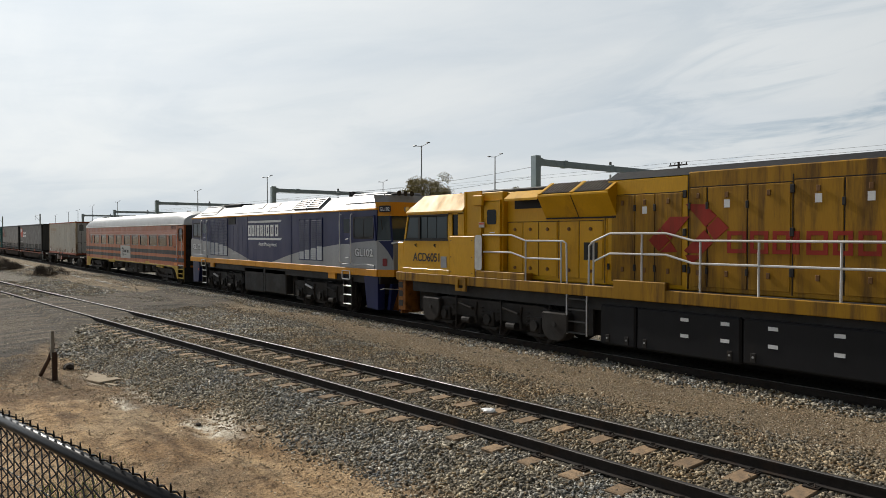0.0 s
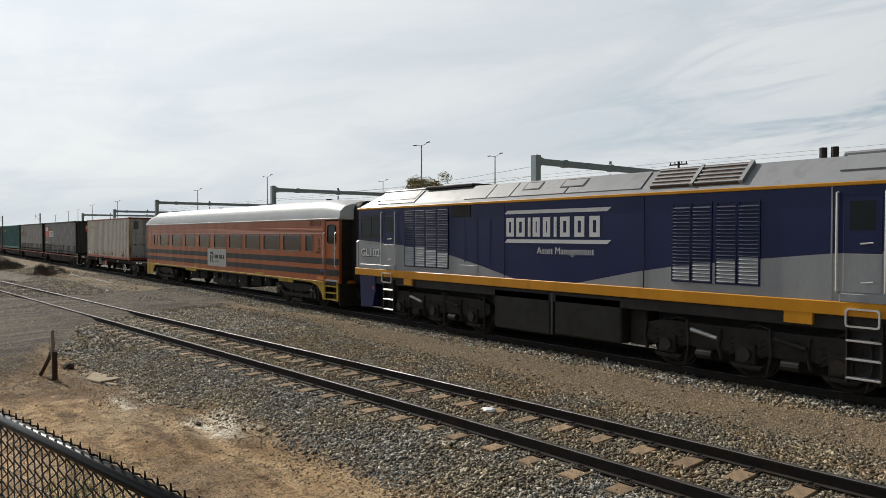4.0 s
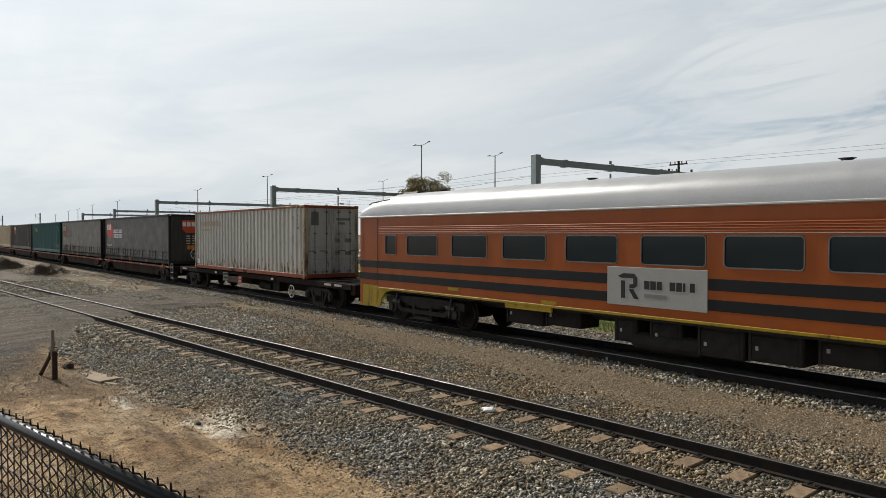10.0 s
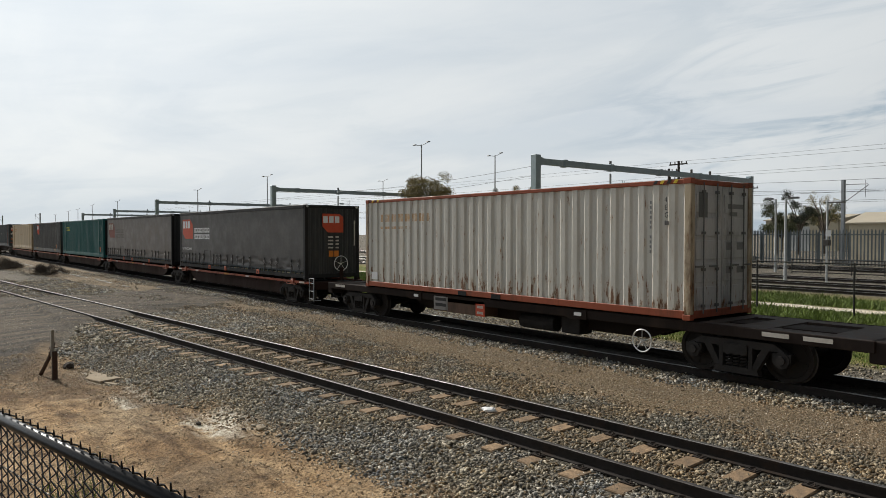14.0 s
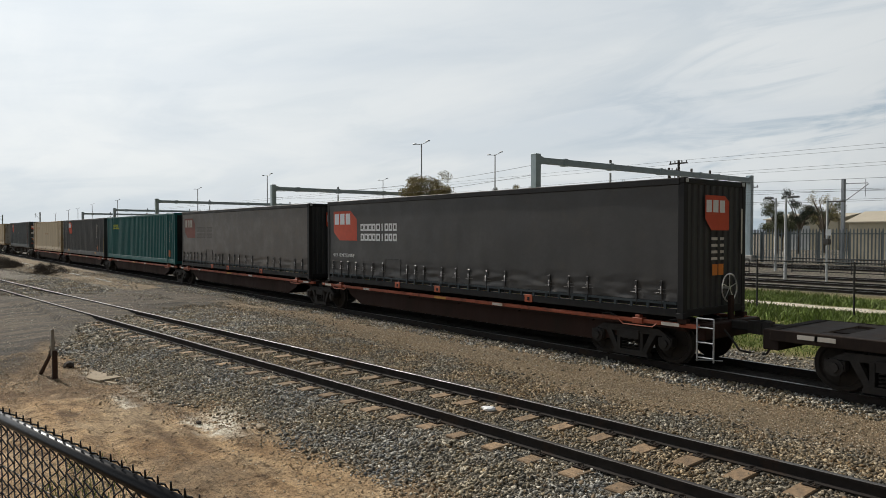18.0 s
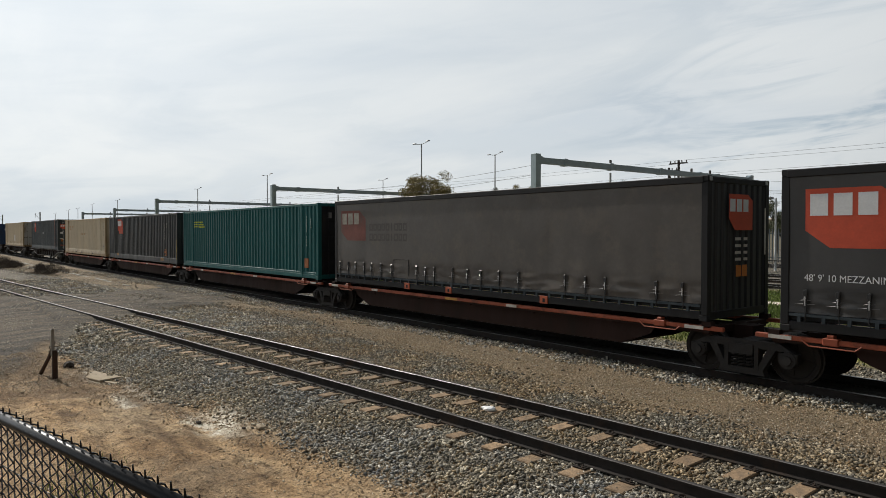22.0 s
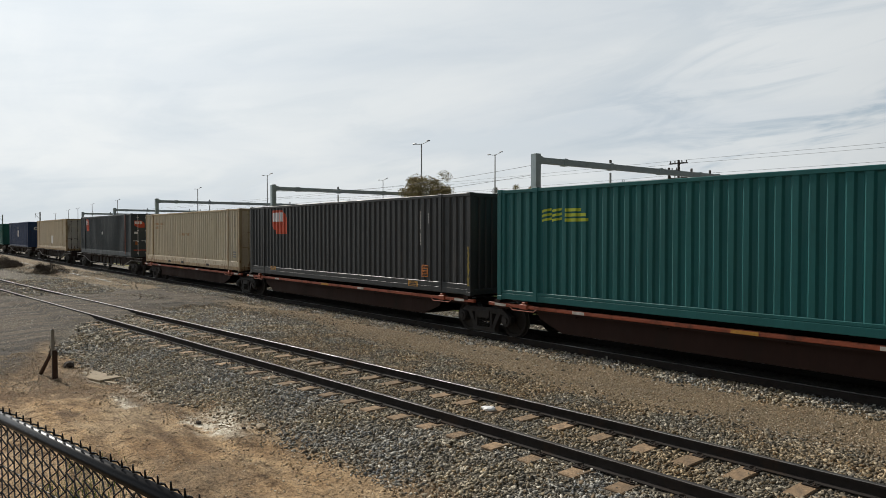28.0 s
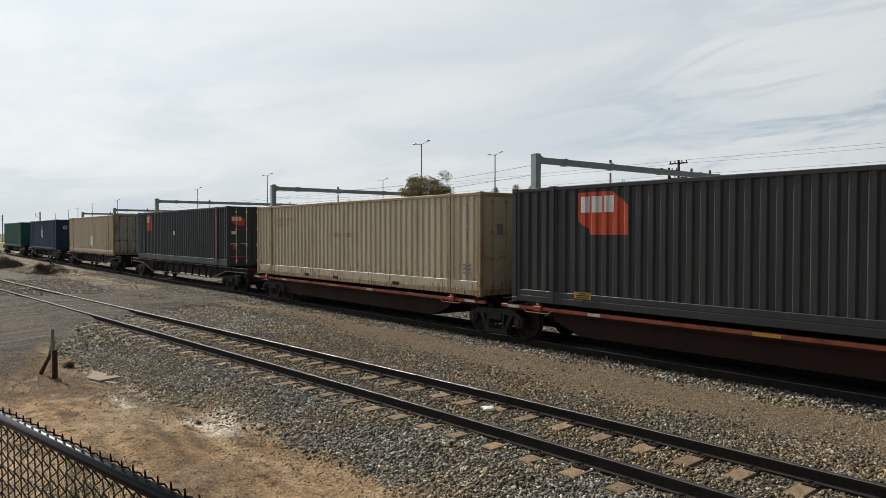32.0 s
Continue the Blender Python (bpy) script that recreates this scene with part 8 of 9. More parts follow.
def build_yellow():
    u0, u1 = 47.72, 68.6
    X = lambda u: u - u0
    L = u1 - u0
    W = 2.60
    HY = 0.36          # near face of the engine hood, behind the walkway
    g = train_thing("diesel_locomotive", u0, "grimy yellow diesel locomotive with red emblem and white handrails", "locomotive", "locomotives")
    HX = lambda u: X(u - HY * (66.0 - u) / 12.69)     # hood features lie behind the walkway edge
    # frame
    part("frame_sill", boxes((X(47.74), L, -0.02, 0.10, 1.36, 1.62), bevel=0.012), M["loco_yellow_dirty"], g, "yellow frame sill, stained")
    part("walkway", boxes((X(47.9), L, 0.10, W - 0.1, 1.50, 1.615)), M["black_steel"], g)
    part("frame_beam", boxes((X(48.4), L, 0.14, W - 0.14, 1.05, 1.50)), M["black_steel"], g)
    part("far_sill", boxes((X(47.74), L, W - 0.1, W, 1.36, 1.62)), M["loco_yellow_dirty"], g)
    # cab: side profile with raked end, extruded across
    cab = [(X(48.06), 1.62), (X(50.39), 1.62), (X(50.39), 2.62), (X(48.12), 2.62)]
    part("cab_side", prism_of(cab, "y", 0.0, 0.06), M["loco_yellow"], g, "yellow cab side")
    part("cab_side", prism_of(cab, "y", W - 0.06, W), M["loco_yellow"], g)
    # window band: pillars and header around the openings
    for a, b, a2, b2 in ((48.12, 48.20, 48.31, 48.37), (50.30, 50.50, 50.30, 50.50), (50.76, 51.02, 50.76, 51.02)):
        part("cab_pillar", prism_of([(X(a), 2.62), (X(b), 2.62), (X(b2), 3.40), (X(a2), 3.40)], "y", 0.0, 0.06), M["loco_yellow"], g)
    part("cab_header", boxes((X(48.31), X(51.0), 0.0, 0.06, 3.36, 3.46)), M["loco_yellow"], g)
    part("window_recess", prism_of([(X(48.16), 2.62), (X(50.32), 2.62), (X(50.32), 3.37), (X(48.34), 3.37)], "y", 0.03, 0.05), M["black_steel"], g)
    for a, b, a2, b2 in ((48.24, 48.88, 48.41, 48.88), (48.98, 49.30, 48.98, 49.30), (49.33, 49.75, 49.33, 49.75), (49.78, 50.24, 49.78, 50.24)):
        part("cab_pane", prism_of([(X(a), 2.68), (X(b), 2.68), (X(b2), 3.31), (X(a2), 3.31)], "y", 0.018, 0.03), M["grey_glass"], g, "grey tinted cab side window")
    part("window_rim", boxes((X(48.16), X(50.32), -0.012, 0.03, 2.60, 2.66), (X(48.33), X(50.32), -0.012, 0.03, 3.33, 3.38), (X(48.88), X(48.98), -0.02, 0.03, 2.66, 3.33)), M["black_steel"], g)
    part("cab_pane", boxes((X(50.50), X(50.77), 0.035, 0.05, 2.76, 3.36)), M["dark_glass"], g)
    part("cab_lower_lip", boxes((X(48.10), X(50.37), -0.014, 0.0, 1.60, 1.76), bevel=0.005), M["loco_yellow"], g)
    part("cab_rear_wall", boxes((X(51.0), X(51.06), 0.03, W - 0.03, 1.62, 3.98)), M["loco_yellow"], g)
    part("cab_rear_side", boxes((X(50.45), X(51.02), 0.002, 0.06, 2.62, 2.76)), M["loco_yellow"], g)
    # roof of the cab with sloped shoulders
    rings = []
    for u, k in ((48.27, 0.0), (48.80, 1.0), (50.86, 1.0), (51.0, 1.0)):
        z = 3.45 + 0.02
        t = 3.47 + 0.50 * k
        rings.append([(X(u), -0.03, 3.42), (X(u), -0.03, z), (X(u), 0.30, t), (X(u), W - 0.30, t), (X(u), W + 0.03, z), (X(u), W + 0.03, 3.42)])
    part("cab_roof", loft(bmesh.new(), rings), M["loco_yellow"], g, "smooth yellow cab roof")
    for k in range(2):
        part("roof_horn", tube_of([(X(48.9 + k * 0.55), 1.1, 3.97), (X(49.05 + k * 0.55), 1.1, 4.02)], [0.04, 0.06], 8), M["black_steel"], g)
    # end face and low nose block
    part("end_face", prism_of([(X(48.06), 1.62), (X(48.12), 2.62), (X(48.16), 2.62), (X(48.10), 1.62)], "y", 0.05, W - 0.05), M["loco_yellow"], g)
    part("end_glass", prism_of([(X(48.13), 2.64), (X(48.31), 3.40), (X(48.35), 3.40), (X(48.17), 2.64)], "y", 0.08, W - 0.08), M["grey_glass"], g)
    part("nose_block", boxes((X(47.74), X(48.08), 0.02, W - 0.02, 1.60, 2.56), bevel=0.03), M["loco_yellow"], g)
    part("nose_sill", boxes((X(47.70), X(48.4), -0.012, W, 1.38, 1.60), bevel=0.015), M["loco_yellow_dirty"], g)
    part("pilot_step", boxes((X(47.78), X(48.16), 0.02, 0.5, 0.42, 1.38), bevel=0.02), M["pilot_rust"], g, "grimy orange pilot with step wells")
    for z in (0.55, 0.85, 1.12):
        part("step_well", boxes((X(47.82), X(48.04), 0.010, 0.021, z, z + 0.18)), M["black_steel"], g)
    part("pilot_plate", boxes((X(47.80), X(47.86), 0.1, W - 0.1, 0.30, 1.4)), M["pilot_rust"], g)
    lettering("ACD6051", 0.35, M["decal_black"], g, (X(48.62), -0.004, 1.99), squeeze=0.94, bold=0.006)
    part("data_plate", boxes((X(49.98), X(50.25), -0.006, 0.0, 1.82, 2.15)), M["louvre_silver"], g)
    for u in (48.78, 49.72):
        part("grab_iron", tube_of([(X(u), 0.0, 2.50), (X(u), -0.06, 2.48), (X(u) + 0.08, -0.06, 2.42)], 0.018, 5), M["black_steel"], g)
    # locker beside the cab door
    lk = part("equipment_locker", boxes((X(50.40), X(51.48), -0.01, 0.8, 1.60, 2.74), bevel=0.012), M["loco_yellow"], g, "yellow equipment locker")
    for u in (50.46, 51.38):
        for z in (1.72, 2.15, 2.62):
            part("locker_bolt", tube_of([(X(u), -0.02, z), (X(u), 0.0, z)], 0.016, 6), M["black_steel"], lk)
    part("white_shield", prism_of(rounded_rect(X(51.49), X(51.78), 1.82, 2.77, 0.08), "y", -0.012, 0.0), M["white_rail"], g, "white painted end shield")
    # cab hood side and door
    part("hood_panel", boxes((X(51.02), HX(52.07), 0.06, 0.10, 1.62, 3.98)), M["loco_yellow"], g)
    part("hood_lamp", boxes((X(51.42), X(51.80), -0.02, 0.08, 3.58, 3.86), bevel=0.02), M["loco_yellow"], g)
    d = part("cab_door", boxes((HX(52.10), HX(52.70), 0.12, 0.16, 1.78, 3.68), bevel=0.01), M["loco_yellow"], g, "yellow cab door with dark window")
    part("door_window", prism_of(rounded_rect(HX(52.25), HX(52.60), 3.06, 3.46, 0.06), "y", 0.108, 0.122), M["dark_glass"], d)
    part("door_handle", tube_of([(HX(52.40), 0.08, 2.84), (HX(52.58), 0.08, 2.84)], 0.014, 5), M["chrome"], d)
    part("door_frame", frame_ring(bmesh.new(), [(HX(52.06), 1.74), (HX(52.74), 1.74), (HX(52.74), 3.72), (HX(52.06), 3.72)], [(HX(52.09), 1.77), (HX(52.71), 1.77), (HX(52.71), 3.69), (HX(52.09), 3.69)], 0.11, 0.19), M["loco_yellow"], g)
    ws = part("warning_sign", boxes((X(51.60), X(51.82), 0.045, 0.06, 2.98, 3.12)), M["reflector"], g, "small white and red warning sign")
    part("sign_band", boxes((X(51.61), X(51.81), 0.041, 0.046, 3.06, 3.11)), M["decal_red"], ws)
    # engine hood, lower part
    part("hood", boxes((HX(52.74), HX(56.0), HY, W - HY, 1.62, 3.92), bevel=0.02), M["loco_yellow"], g, "yellow engine hood")
    part("cab_bulkhead", boxes((X(51.06), HX(52.78), 0.185, W - 0.185, 1.62, 3.94), bevel=0.02), M["loco_yellow"], g, "yellow bulkhead behind the cab door")
    part("hood_roof", boxes((X(51.0), HX(56.0), 0.55, W - 0.55, 3.92, 4.03), bevel=0.03), M["black_box"], g)
    for a, b in ((52.82, 53.36), (53.36, 53.9), (53.9, 54.52), (54.60, 55.2), (55.2, 55.9)):
        dr = part("hood_door", boxes((HX(a) + 0.012, HX(b) - 0.012, HY - 0.022, HY, 1.74, 3.10), bevel=0.006), M["loco_yellow"], g)
        for z in (1.92, 2.92):
            part("latch", tube_of([((HX(a) + HX(b)) / 2, HY - 0.05, z), ((HX(a) + HX(b)) / 2, HY - 0.02, z)], 0.045, 8), M["latch"], dr, "rusty round latch")
    part("vent_mesh", boxes((HX(55.35), HX(55.75), HY - 0.03, HY - 0.02, 2.18, 2.60)), M["black_steel"], g)
    # awning and flared dynamic brake housing
    part("awning", prism_of([(HY - 0.02, 3.92), (HY - 0.02, 3.86), (0.06, 3.66), (0.06, 3.72)], "x", HX(52.95), HX(54.10)), M["loco_yellow"], g, "yellow awning over the air intake")
    part("intake_opening", boxes((HX(53.05), HX(54.05), HY - 0.012, HY + 0.01, 3.46, 3.72)), M["black_box"], g)
    part("brake_housing", prism_of([(HY, 3.20), (0.04, 3.72), (0.04, 3.76), (HY + 0.20, 4.06), (0.9, 4.06), (0.9, 3.20)], "x", X(53.80), X(55.98)), M["loco_yellow"], g, "flared yellow radiator housing")
    for a, b in ((53.92, 54.82), (54.96, 55.88)):
        p, q = Vector((0.08, 3.79)), Vector((HY + 0.18, 4.05))
        n = Vector((-0.46, 0.88)) * 0.018
        part("radiator_grille", prism_of([tuple(p), tuple(q), tuple(q + n), tuple(p + n)], "x", X(a), X(b)), M["mesh_brown"], g, "brown wire mesh grille")
    for a, b in ((53.80, 53.90), (54.84, 54.94), (55.90, 55.98)):
        part("grille_frame", prism_of([(0.055, 3.775), (HY + 0.19, 4.058), (HY + 0.175, 4.085), (0.04, 3.80)], "x", X(a), X(b)), M["loco_yellow"], g, "yellow grille frame")
    for k in range(9):
        for a in (53.92, 54.96):
            x = X(a) + 0.05 + k * 0.10
            part("grille_bar", prism_of([(0.072, 3.81), (HY + 0.172, 4.068), (HY + 0.168, 4.080), (0.068, 3.822)], "x", x, x + 0.016), M["vent_brown"], g)
    part("housing_lip", boxes((X(53.82), X(55.97), HY - 0.03, HY + 0.02, 3.17, 3.205)), M["black_box"], g, "dark gap under the radiator housing")
    part("housing_seam", prism_of([(HY - 0.012, 3.20), (0.03, 3.72), (0.045, 3.72), (HY, 3.20)], "x", X(54.87), X(54.885)), M["black_box"], g)
    # tall hood
    part("hood", boxes((HX(56.0), HX(58.02), HY, W - HY, 1.62, 4.02), bevel=0.02), M["loco_yellow"], g, "yellow engine hood")
    part("hood", boxes((HX(58.03), L - 0.3, HY, W - HY, 1.62, 4.08), bevel=0.02), M["loco_yellow_dirty"], g, "stained yellow engine hood")
    part("hood_roof", prism_of([(HY + 0.0, 4.03), (HY + 0.35, 4.22), (W - HY - 0.35, 4.22), (W - HY, 4.03)], "x", HX(56.0), L - 0.3), M["black_box"], g, "dark curved hood roof")
    for a, b, z1 in ((56.12, 56.75, 3.66), (56.75, 57.25, 3.66), (57.25, 57.90, 3.66), (58.08, 58.44, 3.74), (58.46, 59.27, 3.74), (59.28, 60.08, 3.74), (60.14, 60.97, 3.78), (60.98, 61.8, 3.78), (61.82, 62.6, 3.78), (62.62, 63.4, 3.78), (63.5, 64.3, 3.78), (64.4, 65.2, 3.78)):
        dr = part("hood_door", boxes((HX(a) + 0.01, HX(b) - 0.01, HY - 0.02, HY, 1.72, z1), bevel=0.006), M["loco_yellow_dirty"], g)
        for z in (1.95, z1 - 0.22):
            part("latch", boxes(((HX(a) + HX(b)) / 2 - 0.035, (HX(a) + HX(b)) / 2 + 0.035, HY - 0.04, HY - 0.02, z, z + 0.11), bevel=0.006), M["latch"], dr)
        if a in (56.75, 59.27, 58.46, 60.14, 60.98):
            part("warning_label", boxes(((HX(a) + HX(b)) / 2 - 0.06, (HX(a) + HX(b)) / 2 + 0.06, HY - 0.026, HY - 0.02, z1 - 0.42, z1 - 0.26)), M["decal_white"], dr)
    for u, z0, z1 in ((52.80, 1.7, 3.1), (53.36, 1.74, 3.1), (53.9, 1.74, 3.1), (54.56, 1.7, 3.14), (55.2, 1.74, 3.1), (55.94, 1.66, 3.9), (56.75, 1.72, 3.66), (57.25, 1.72, 3.66), (58.03, 1.66, 4.0), (58.45, 1.72, 3.74), (59.275, 1.72, 3.74), (60.11, 1.66, 3.9), (60.975, 1.72, 3.78), (61.81, 1.72, 3.78), (62.61, 1.72, 3.78), (63.45, 1.72, 3.78)):
        part("door_seam", boxes((HX(u) - 0.009, HX(u) + 0.009, HY - 0.008, HY, z0, z1)), M["black_box"], g, "dark gap between hood doors")
    for a, b, z in ((52.8, 55.9, 3.115), (56.1, 57.95, 3.68), (58.06, 60.1, 3.76), (60.13, 65.2, 3.80)):
        part("door_seam", boxes((HX(a), HX(b), HY - 0.008, HY, z - 0.008, z + 0.008)), M["black_box"], g)
    for u in (56.05, 56.75, 57.25, 58.06, 58.45, 59.27, 60.97, 61.81):
        for z in (1.98, 3.30):
            part("hinge", boxes((HX(u) - 0.03, HX(u) + 0.03, HY - 0.04, HY - 0.01, z, z + 0.14), bevel=0.006), M["black_steel"], g)
    for u in (57.96, 60.11):
        for z in (2.0, 2.75, 3.55):
            part("hinge", boxes((HX(u) - 0.04, HX(u) + 0.04, HY - 0.05, HY - 0.01, z, z + 0.16), bevel=0.008), M["black_steel"], g)
    # emblem and lettering blocks
    y = HY - 0.030
    K = lambda pts: [(HX(u), z) for u, z in pts]
    for pts in (((57.11, 2.66), (57.38, 2.92), (57.62, 2.66), (57.36, 2.42)), ((57.40, 2.93), (57.62, 3.16), (58.08, 3.16), (57.64, 2.68)), ((57.38, 2.40), (57.64, 2.64), (57.80, 2.42)),
                ((57.98, 3.42), (58.40, 3.40), (58.66, 3.16), (58.42, 2.94)), ((58.44, 2.92), (58.68, 3.14), (58.91, 2.92), (58.62, 2.66)), ((58.60, 2.64), (58.40, 2.88), (57.95, 2.45), (58.02, 2.40), (58.36, 2.40)), ((57.98, 2.36), (58.36, 2.36), (58.18, 2.22), (58.05, 2.22))):
        part("emblem", prism_of(K(pts), "y", y, y + 0.008), M["loco_red"], g, "dark red emblem shape")
    for a, b in ((58.88, 59.26), (59.33, 59.68), (59.76, 60.08), (60.12, 60.24), (60.36, 60.72), (60.80, 61.12), (61.20, 61.55)):
        sk = min(0.075, (b - a) * 0.45)
        part("name_bar", frame_ring(bmesh.new(), K(((a, 2.42), (b, 2.42), (b, 2.85), (a, 2.85))), K(((a + sk, 2.50), (b - sk, 2.50), (b - sk, 2.77), (a + sk, 2.77))), y, y + 0.008), M["loco_red"], g, "dark red outlined block")
    # raised step plate, handrails, ladder
    part("step_plate", boxes((X(56.18), X(57.52), -0.03, 0.14, 1.36, 1.78), bevel=0.012), M["loco_yellow_dirty"], g)
    part("walk_plate", boxes((X(51.5), X(53.4), -0.015, 0.3, 1.62, 1.80), bevel=0.01), M["loco_yellow_dirty"], g)
    rr = 0.024
    y = 0.03
    part("handrail", tube_of([(X(51.77), y, 2.77), (X(52.90), y, 2.77), (X(53.41), y, 2.63), (X(54.66), y, 2.63), (X(54.77), y, 2.57), (X(54.79), y, 1.62)], rr, 7), M["white_rail"], g, "white tubular handrail")
    part("handrail", tube_of([(X(51.82), y, 2.32), (X(52.90), y, 2.32), (X(53.41), y, 2.19), (X(54.6), y, 2.19)], rr, 7), M["white_rail"], g)
    part("handrail", tube_of([(X(55.45), y, 1.62), (X(55.46), y, 2.52), (X(55.56), y, 2.62), (X(56.05), y, 2.81), (X(57.50), y, 2.81), (X(58.12), y, 2.66), (L - 0.5, y, 2.66)], rr, 7), M["white_rail"], g, "white tubular handrail")
    part("handrail", tube_of([(X(55.62), y, 2.18), (X(56.05), y, 2.36), (X(57.50), y, 2.36), (X(58.12), y, 2.20), (L - 0.5, y, 2.20)], rr, 7), M["white_rail"], g)
    for u, z0, z1 in ((53.41, 1.62, 2.63), (54.60, 1.62, 2.63), (55.59, 1.62, 2.62), (56.90, 1.78, 2.81), (58.28, 1.62, 2.66), (59.48, 1.62, 2.66), (60.92, 1.62, 2.66), (62.4, 1.62, 2.66), (63.9, 1.62, 2.66)):
        part("stanchion", tube_of([(X(u), y, z0), (X(u), y, z1)], rr, 7), M["white_rail"], g, "white handrail post")
    for u in (54.81, 55.42):
        part("ladder_side", boxes((X(u) - 0.018, X(u) + 0.018, -0.01, 0.03, 0.42, 1.38)), M["steel_dull"], g, "grey ladder side")
    for z in (0.45, 0.72, 1.0, 1.25):
        part("ladder_rung", boxes((X(54.83), X(55.40), -0.005, 0.10, z, z + 0.025)), M["door_dark_steel"], g)
    part("ladder_backing", boxes((X(54.8), X(55.45), 0.2, 0.25, 0.42, 1.36)), M["black_steel"], g)
    part("sill_bracket", frame_ring(bmesh.new(), [(X(50.70), 1.20), (X(51.16), 1.20), (X(51.16), 1.58), (X(50.70), 1.58)], [(X(50.82), 1.28), (X(51.04), 1.28), (X(51.04), 1.52), (X(50.82), 1.52)], -0.06, -0.01), M["loco_yellow_dirty"], g)
    # tanks below the frame
    for a, b, z0 in ((55.78, 56.74, 0.30), (56.77, 59.14, 0.30), (59.17, 63.2, 0.32)):
        part("fuel_tank", boxes((X(a), X(b), 0.03, W - 0.1, z0, 1.20), bevel=0.04), M["tank_black"], g, "black fuel tank")
        for u in (a + 0.22, b - 0.22):
            part("tank_bracket", boxes((X(u) - 0.05, X(u) + 0.05, 0.012, 0.04, z0 + 0.06, z0 + 0.24), bevel=0.006), M["bogie"], g)
            part("tank_bolt", disc(bmesh.new(), (X(u), z0 + 0.16), 0.022, "y", (0.0, 0.014), 8), M["steel_dull"], g)
    for u in (57.94, 58.82, 59.76, 60.91, 62.0):
        for z in (1.05, 0.72):
            part("reflector", boxes((X(u) - 0.09, X(u) + 0.09, 0.022, 0.032, z - 0.035, z + 0.035)), M["decal_white"], g, "small white reflector")
    for a, b, z0, z1 in ((49.11, 49.94, 0.38, 0.93), (54.01, 54.86, 0.34, 0.90)):
        xa, xb, zl = X(a), X(b), z0 - 0.14
        tank = [(xa, z1 - 0.05), (xa + 0.06, z1), (xb - 0.06, z1), (xb, z1 - 0.05), (xb, zl + 0.30), (xb - 0.10, zl + 0.10), (xb - 0.28, zl), (xa + 0.28, zl), (xa + 0.10, zl + 0.10), (xa, zl + 0.30)]
        bm = prism_of(tank, "y", -0.03, 0.35)
        bmesh.ops.bevel(bm, geom=list(bm.edges), offset=0.03, segments=1, affect="EDGES")
        part("sand_box", bm, M["bogie"], g, "rounded dark sand box")
        part("sand_cap", disc(bmesh.new(), ((X(a) + X(b)) / 2, (z0 + z1) / 2), 0.06, "y", (-0.05, -0.02), 12), M["black_steel"], g)
    for a, b in ((48.3, 49.3), (54.3, 55.7), (63.2, 63.6)):
        part("air_reservoir", boxes((X(a), X(b), 0.45, 2.2, 0.40, 1.1), bevel=0.06), M["bogie"], g)
    loco_bogie(g, [X(50.1), X(51.95), X(53.7)], 0.53, bright=False)
    loco_bogie(g, [X(63.9), X(65.7), X(67.4)], 0.53, bright=False)
    coupler(g, X(47.86), -1)
    return g


M["latch"] = mat("latch", (0.16, 0.075, 0.02), 0.6, 0.2)
build_yellow()

# ---- emblems and writing on the containers ----
def painted(g, name, poly, material, L, period, lift, label="", depth=0.045, y0=0.022):
    """Paint on a corrugated wall: a thin skin that follows its folds."""
    n = max(2, round((L - 0.30) / period))
    p = (L - 0.30) / n
    x0, x1 = min(q[0] for q in poly), max(q[0] for q in poly)
    cuts = {x0 + 1e-4, x1 - 1e-4} | {q[0] + e for q in poly for e in (-1e-4, 1e-4) if x0 < q[0] + e < x1}
    prof = []
    for i in range(n + 1):
        for f, d in ((0, 0), (0.36, 0), (0.5, depth), (0.83, depth), (0.925, 0.24 * depth)):
            prof.append((0.15 + (i + f) * p, d))
    cuts |= {x for x, _ in prof if x0 < x < x1}
    bm = bmesh.new()
    last = None
    for x in sorted(cuts):
        zs = span_at(poly, x)
        for (xa, da), (xb, db) in zip(prof, prof[1:]):
            if xa <= x <= xb:
                y = y0 + da + (db - da) * (x - xa) / (xb - xa) - lift
                break
        now = [bm.verts.new((x, y, z)) for z in zs] + [bm.verts.new((x, y + 0.0015, z)) for z in zs]
        if last:
            bm.faces.new((last[0], now[0], now[1], last[1]))
            bm.faces.new((last[2], last[3], now[3], now[2]))
            bm.faces.new((last[1], now[1], now[3], last[3]))
            bm.faces.new((last[0], last[2], now[2], now[0]))
        last = now
    return part(name, bm, material, g, label)


def red_emblem(g, x, z, w, h, red, white, L, period):
    """A red field with cut corners and three pale blocks for the maker's letters."""
    e = painted(g, "emblem", [(x, z + h), (x + w * 0.70, z + h), (x + w, z + h * 0.66), (x + w, z), (x + w * 0.25, z), (x + w * 0.22, z + h * 0.15), (x, z + h * 0.32)], red, L, period, 0.003, "red painted emblem")
    for k in range(3):
        a = x + w * (0.06 + 0.245 * k)
        painted(e, "emblem_block", [(a, z + h * 0.52), (a + w * 0.18, z + h * 0.52), (a + w * 0.18, z + h * 0.90), (a, z + h * 0.90)], white, L, period, 0.0055)


def code_bars(g, x, z0, z1, m, y=-0.004, n=11, w=0.042):
    """Vertical run of small bars where a code is painted."""
    p = (z1 - z0) / n
    for k in range(n):
        if k != 4:
            part("code_bar", boxes((x, x + w, y, y + 0.004, z0 + k * p, z0 + k * p + p * 0.62)), m, g)


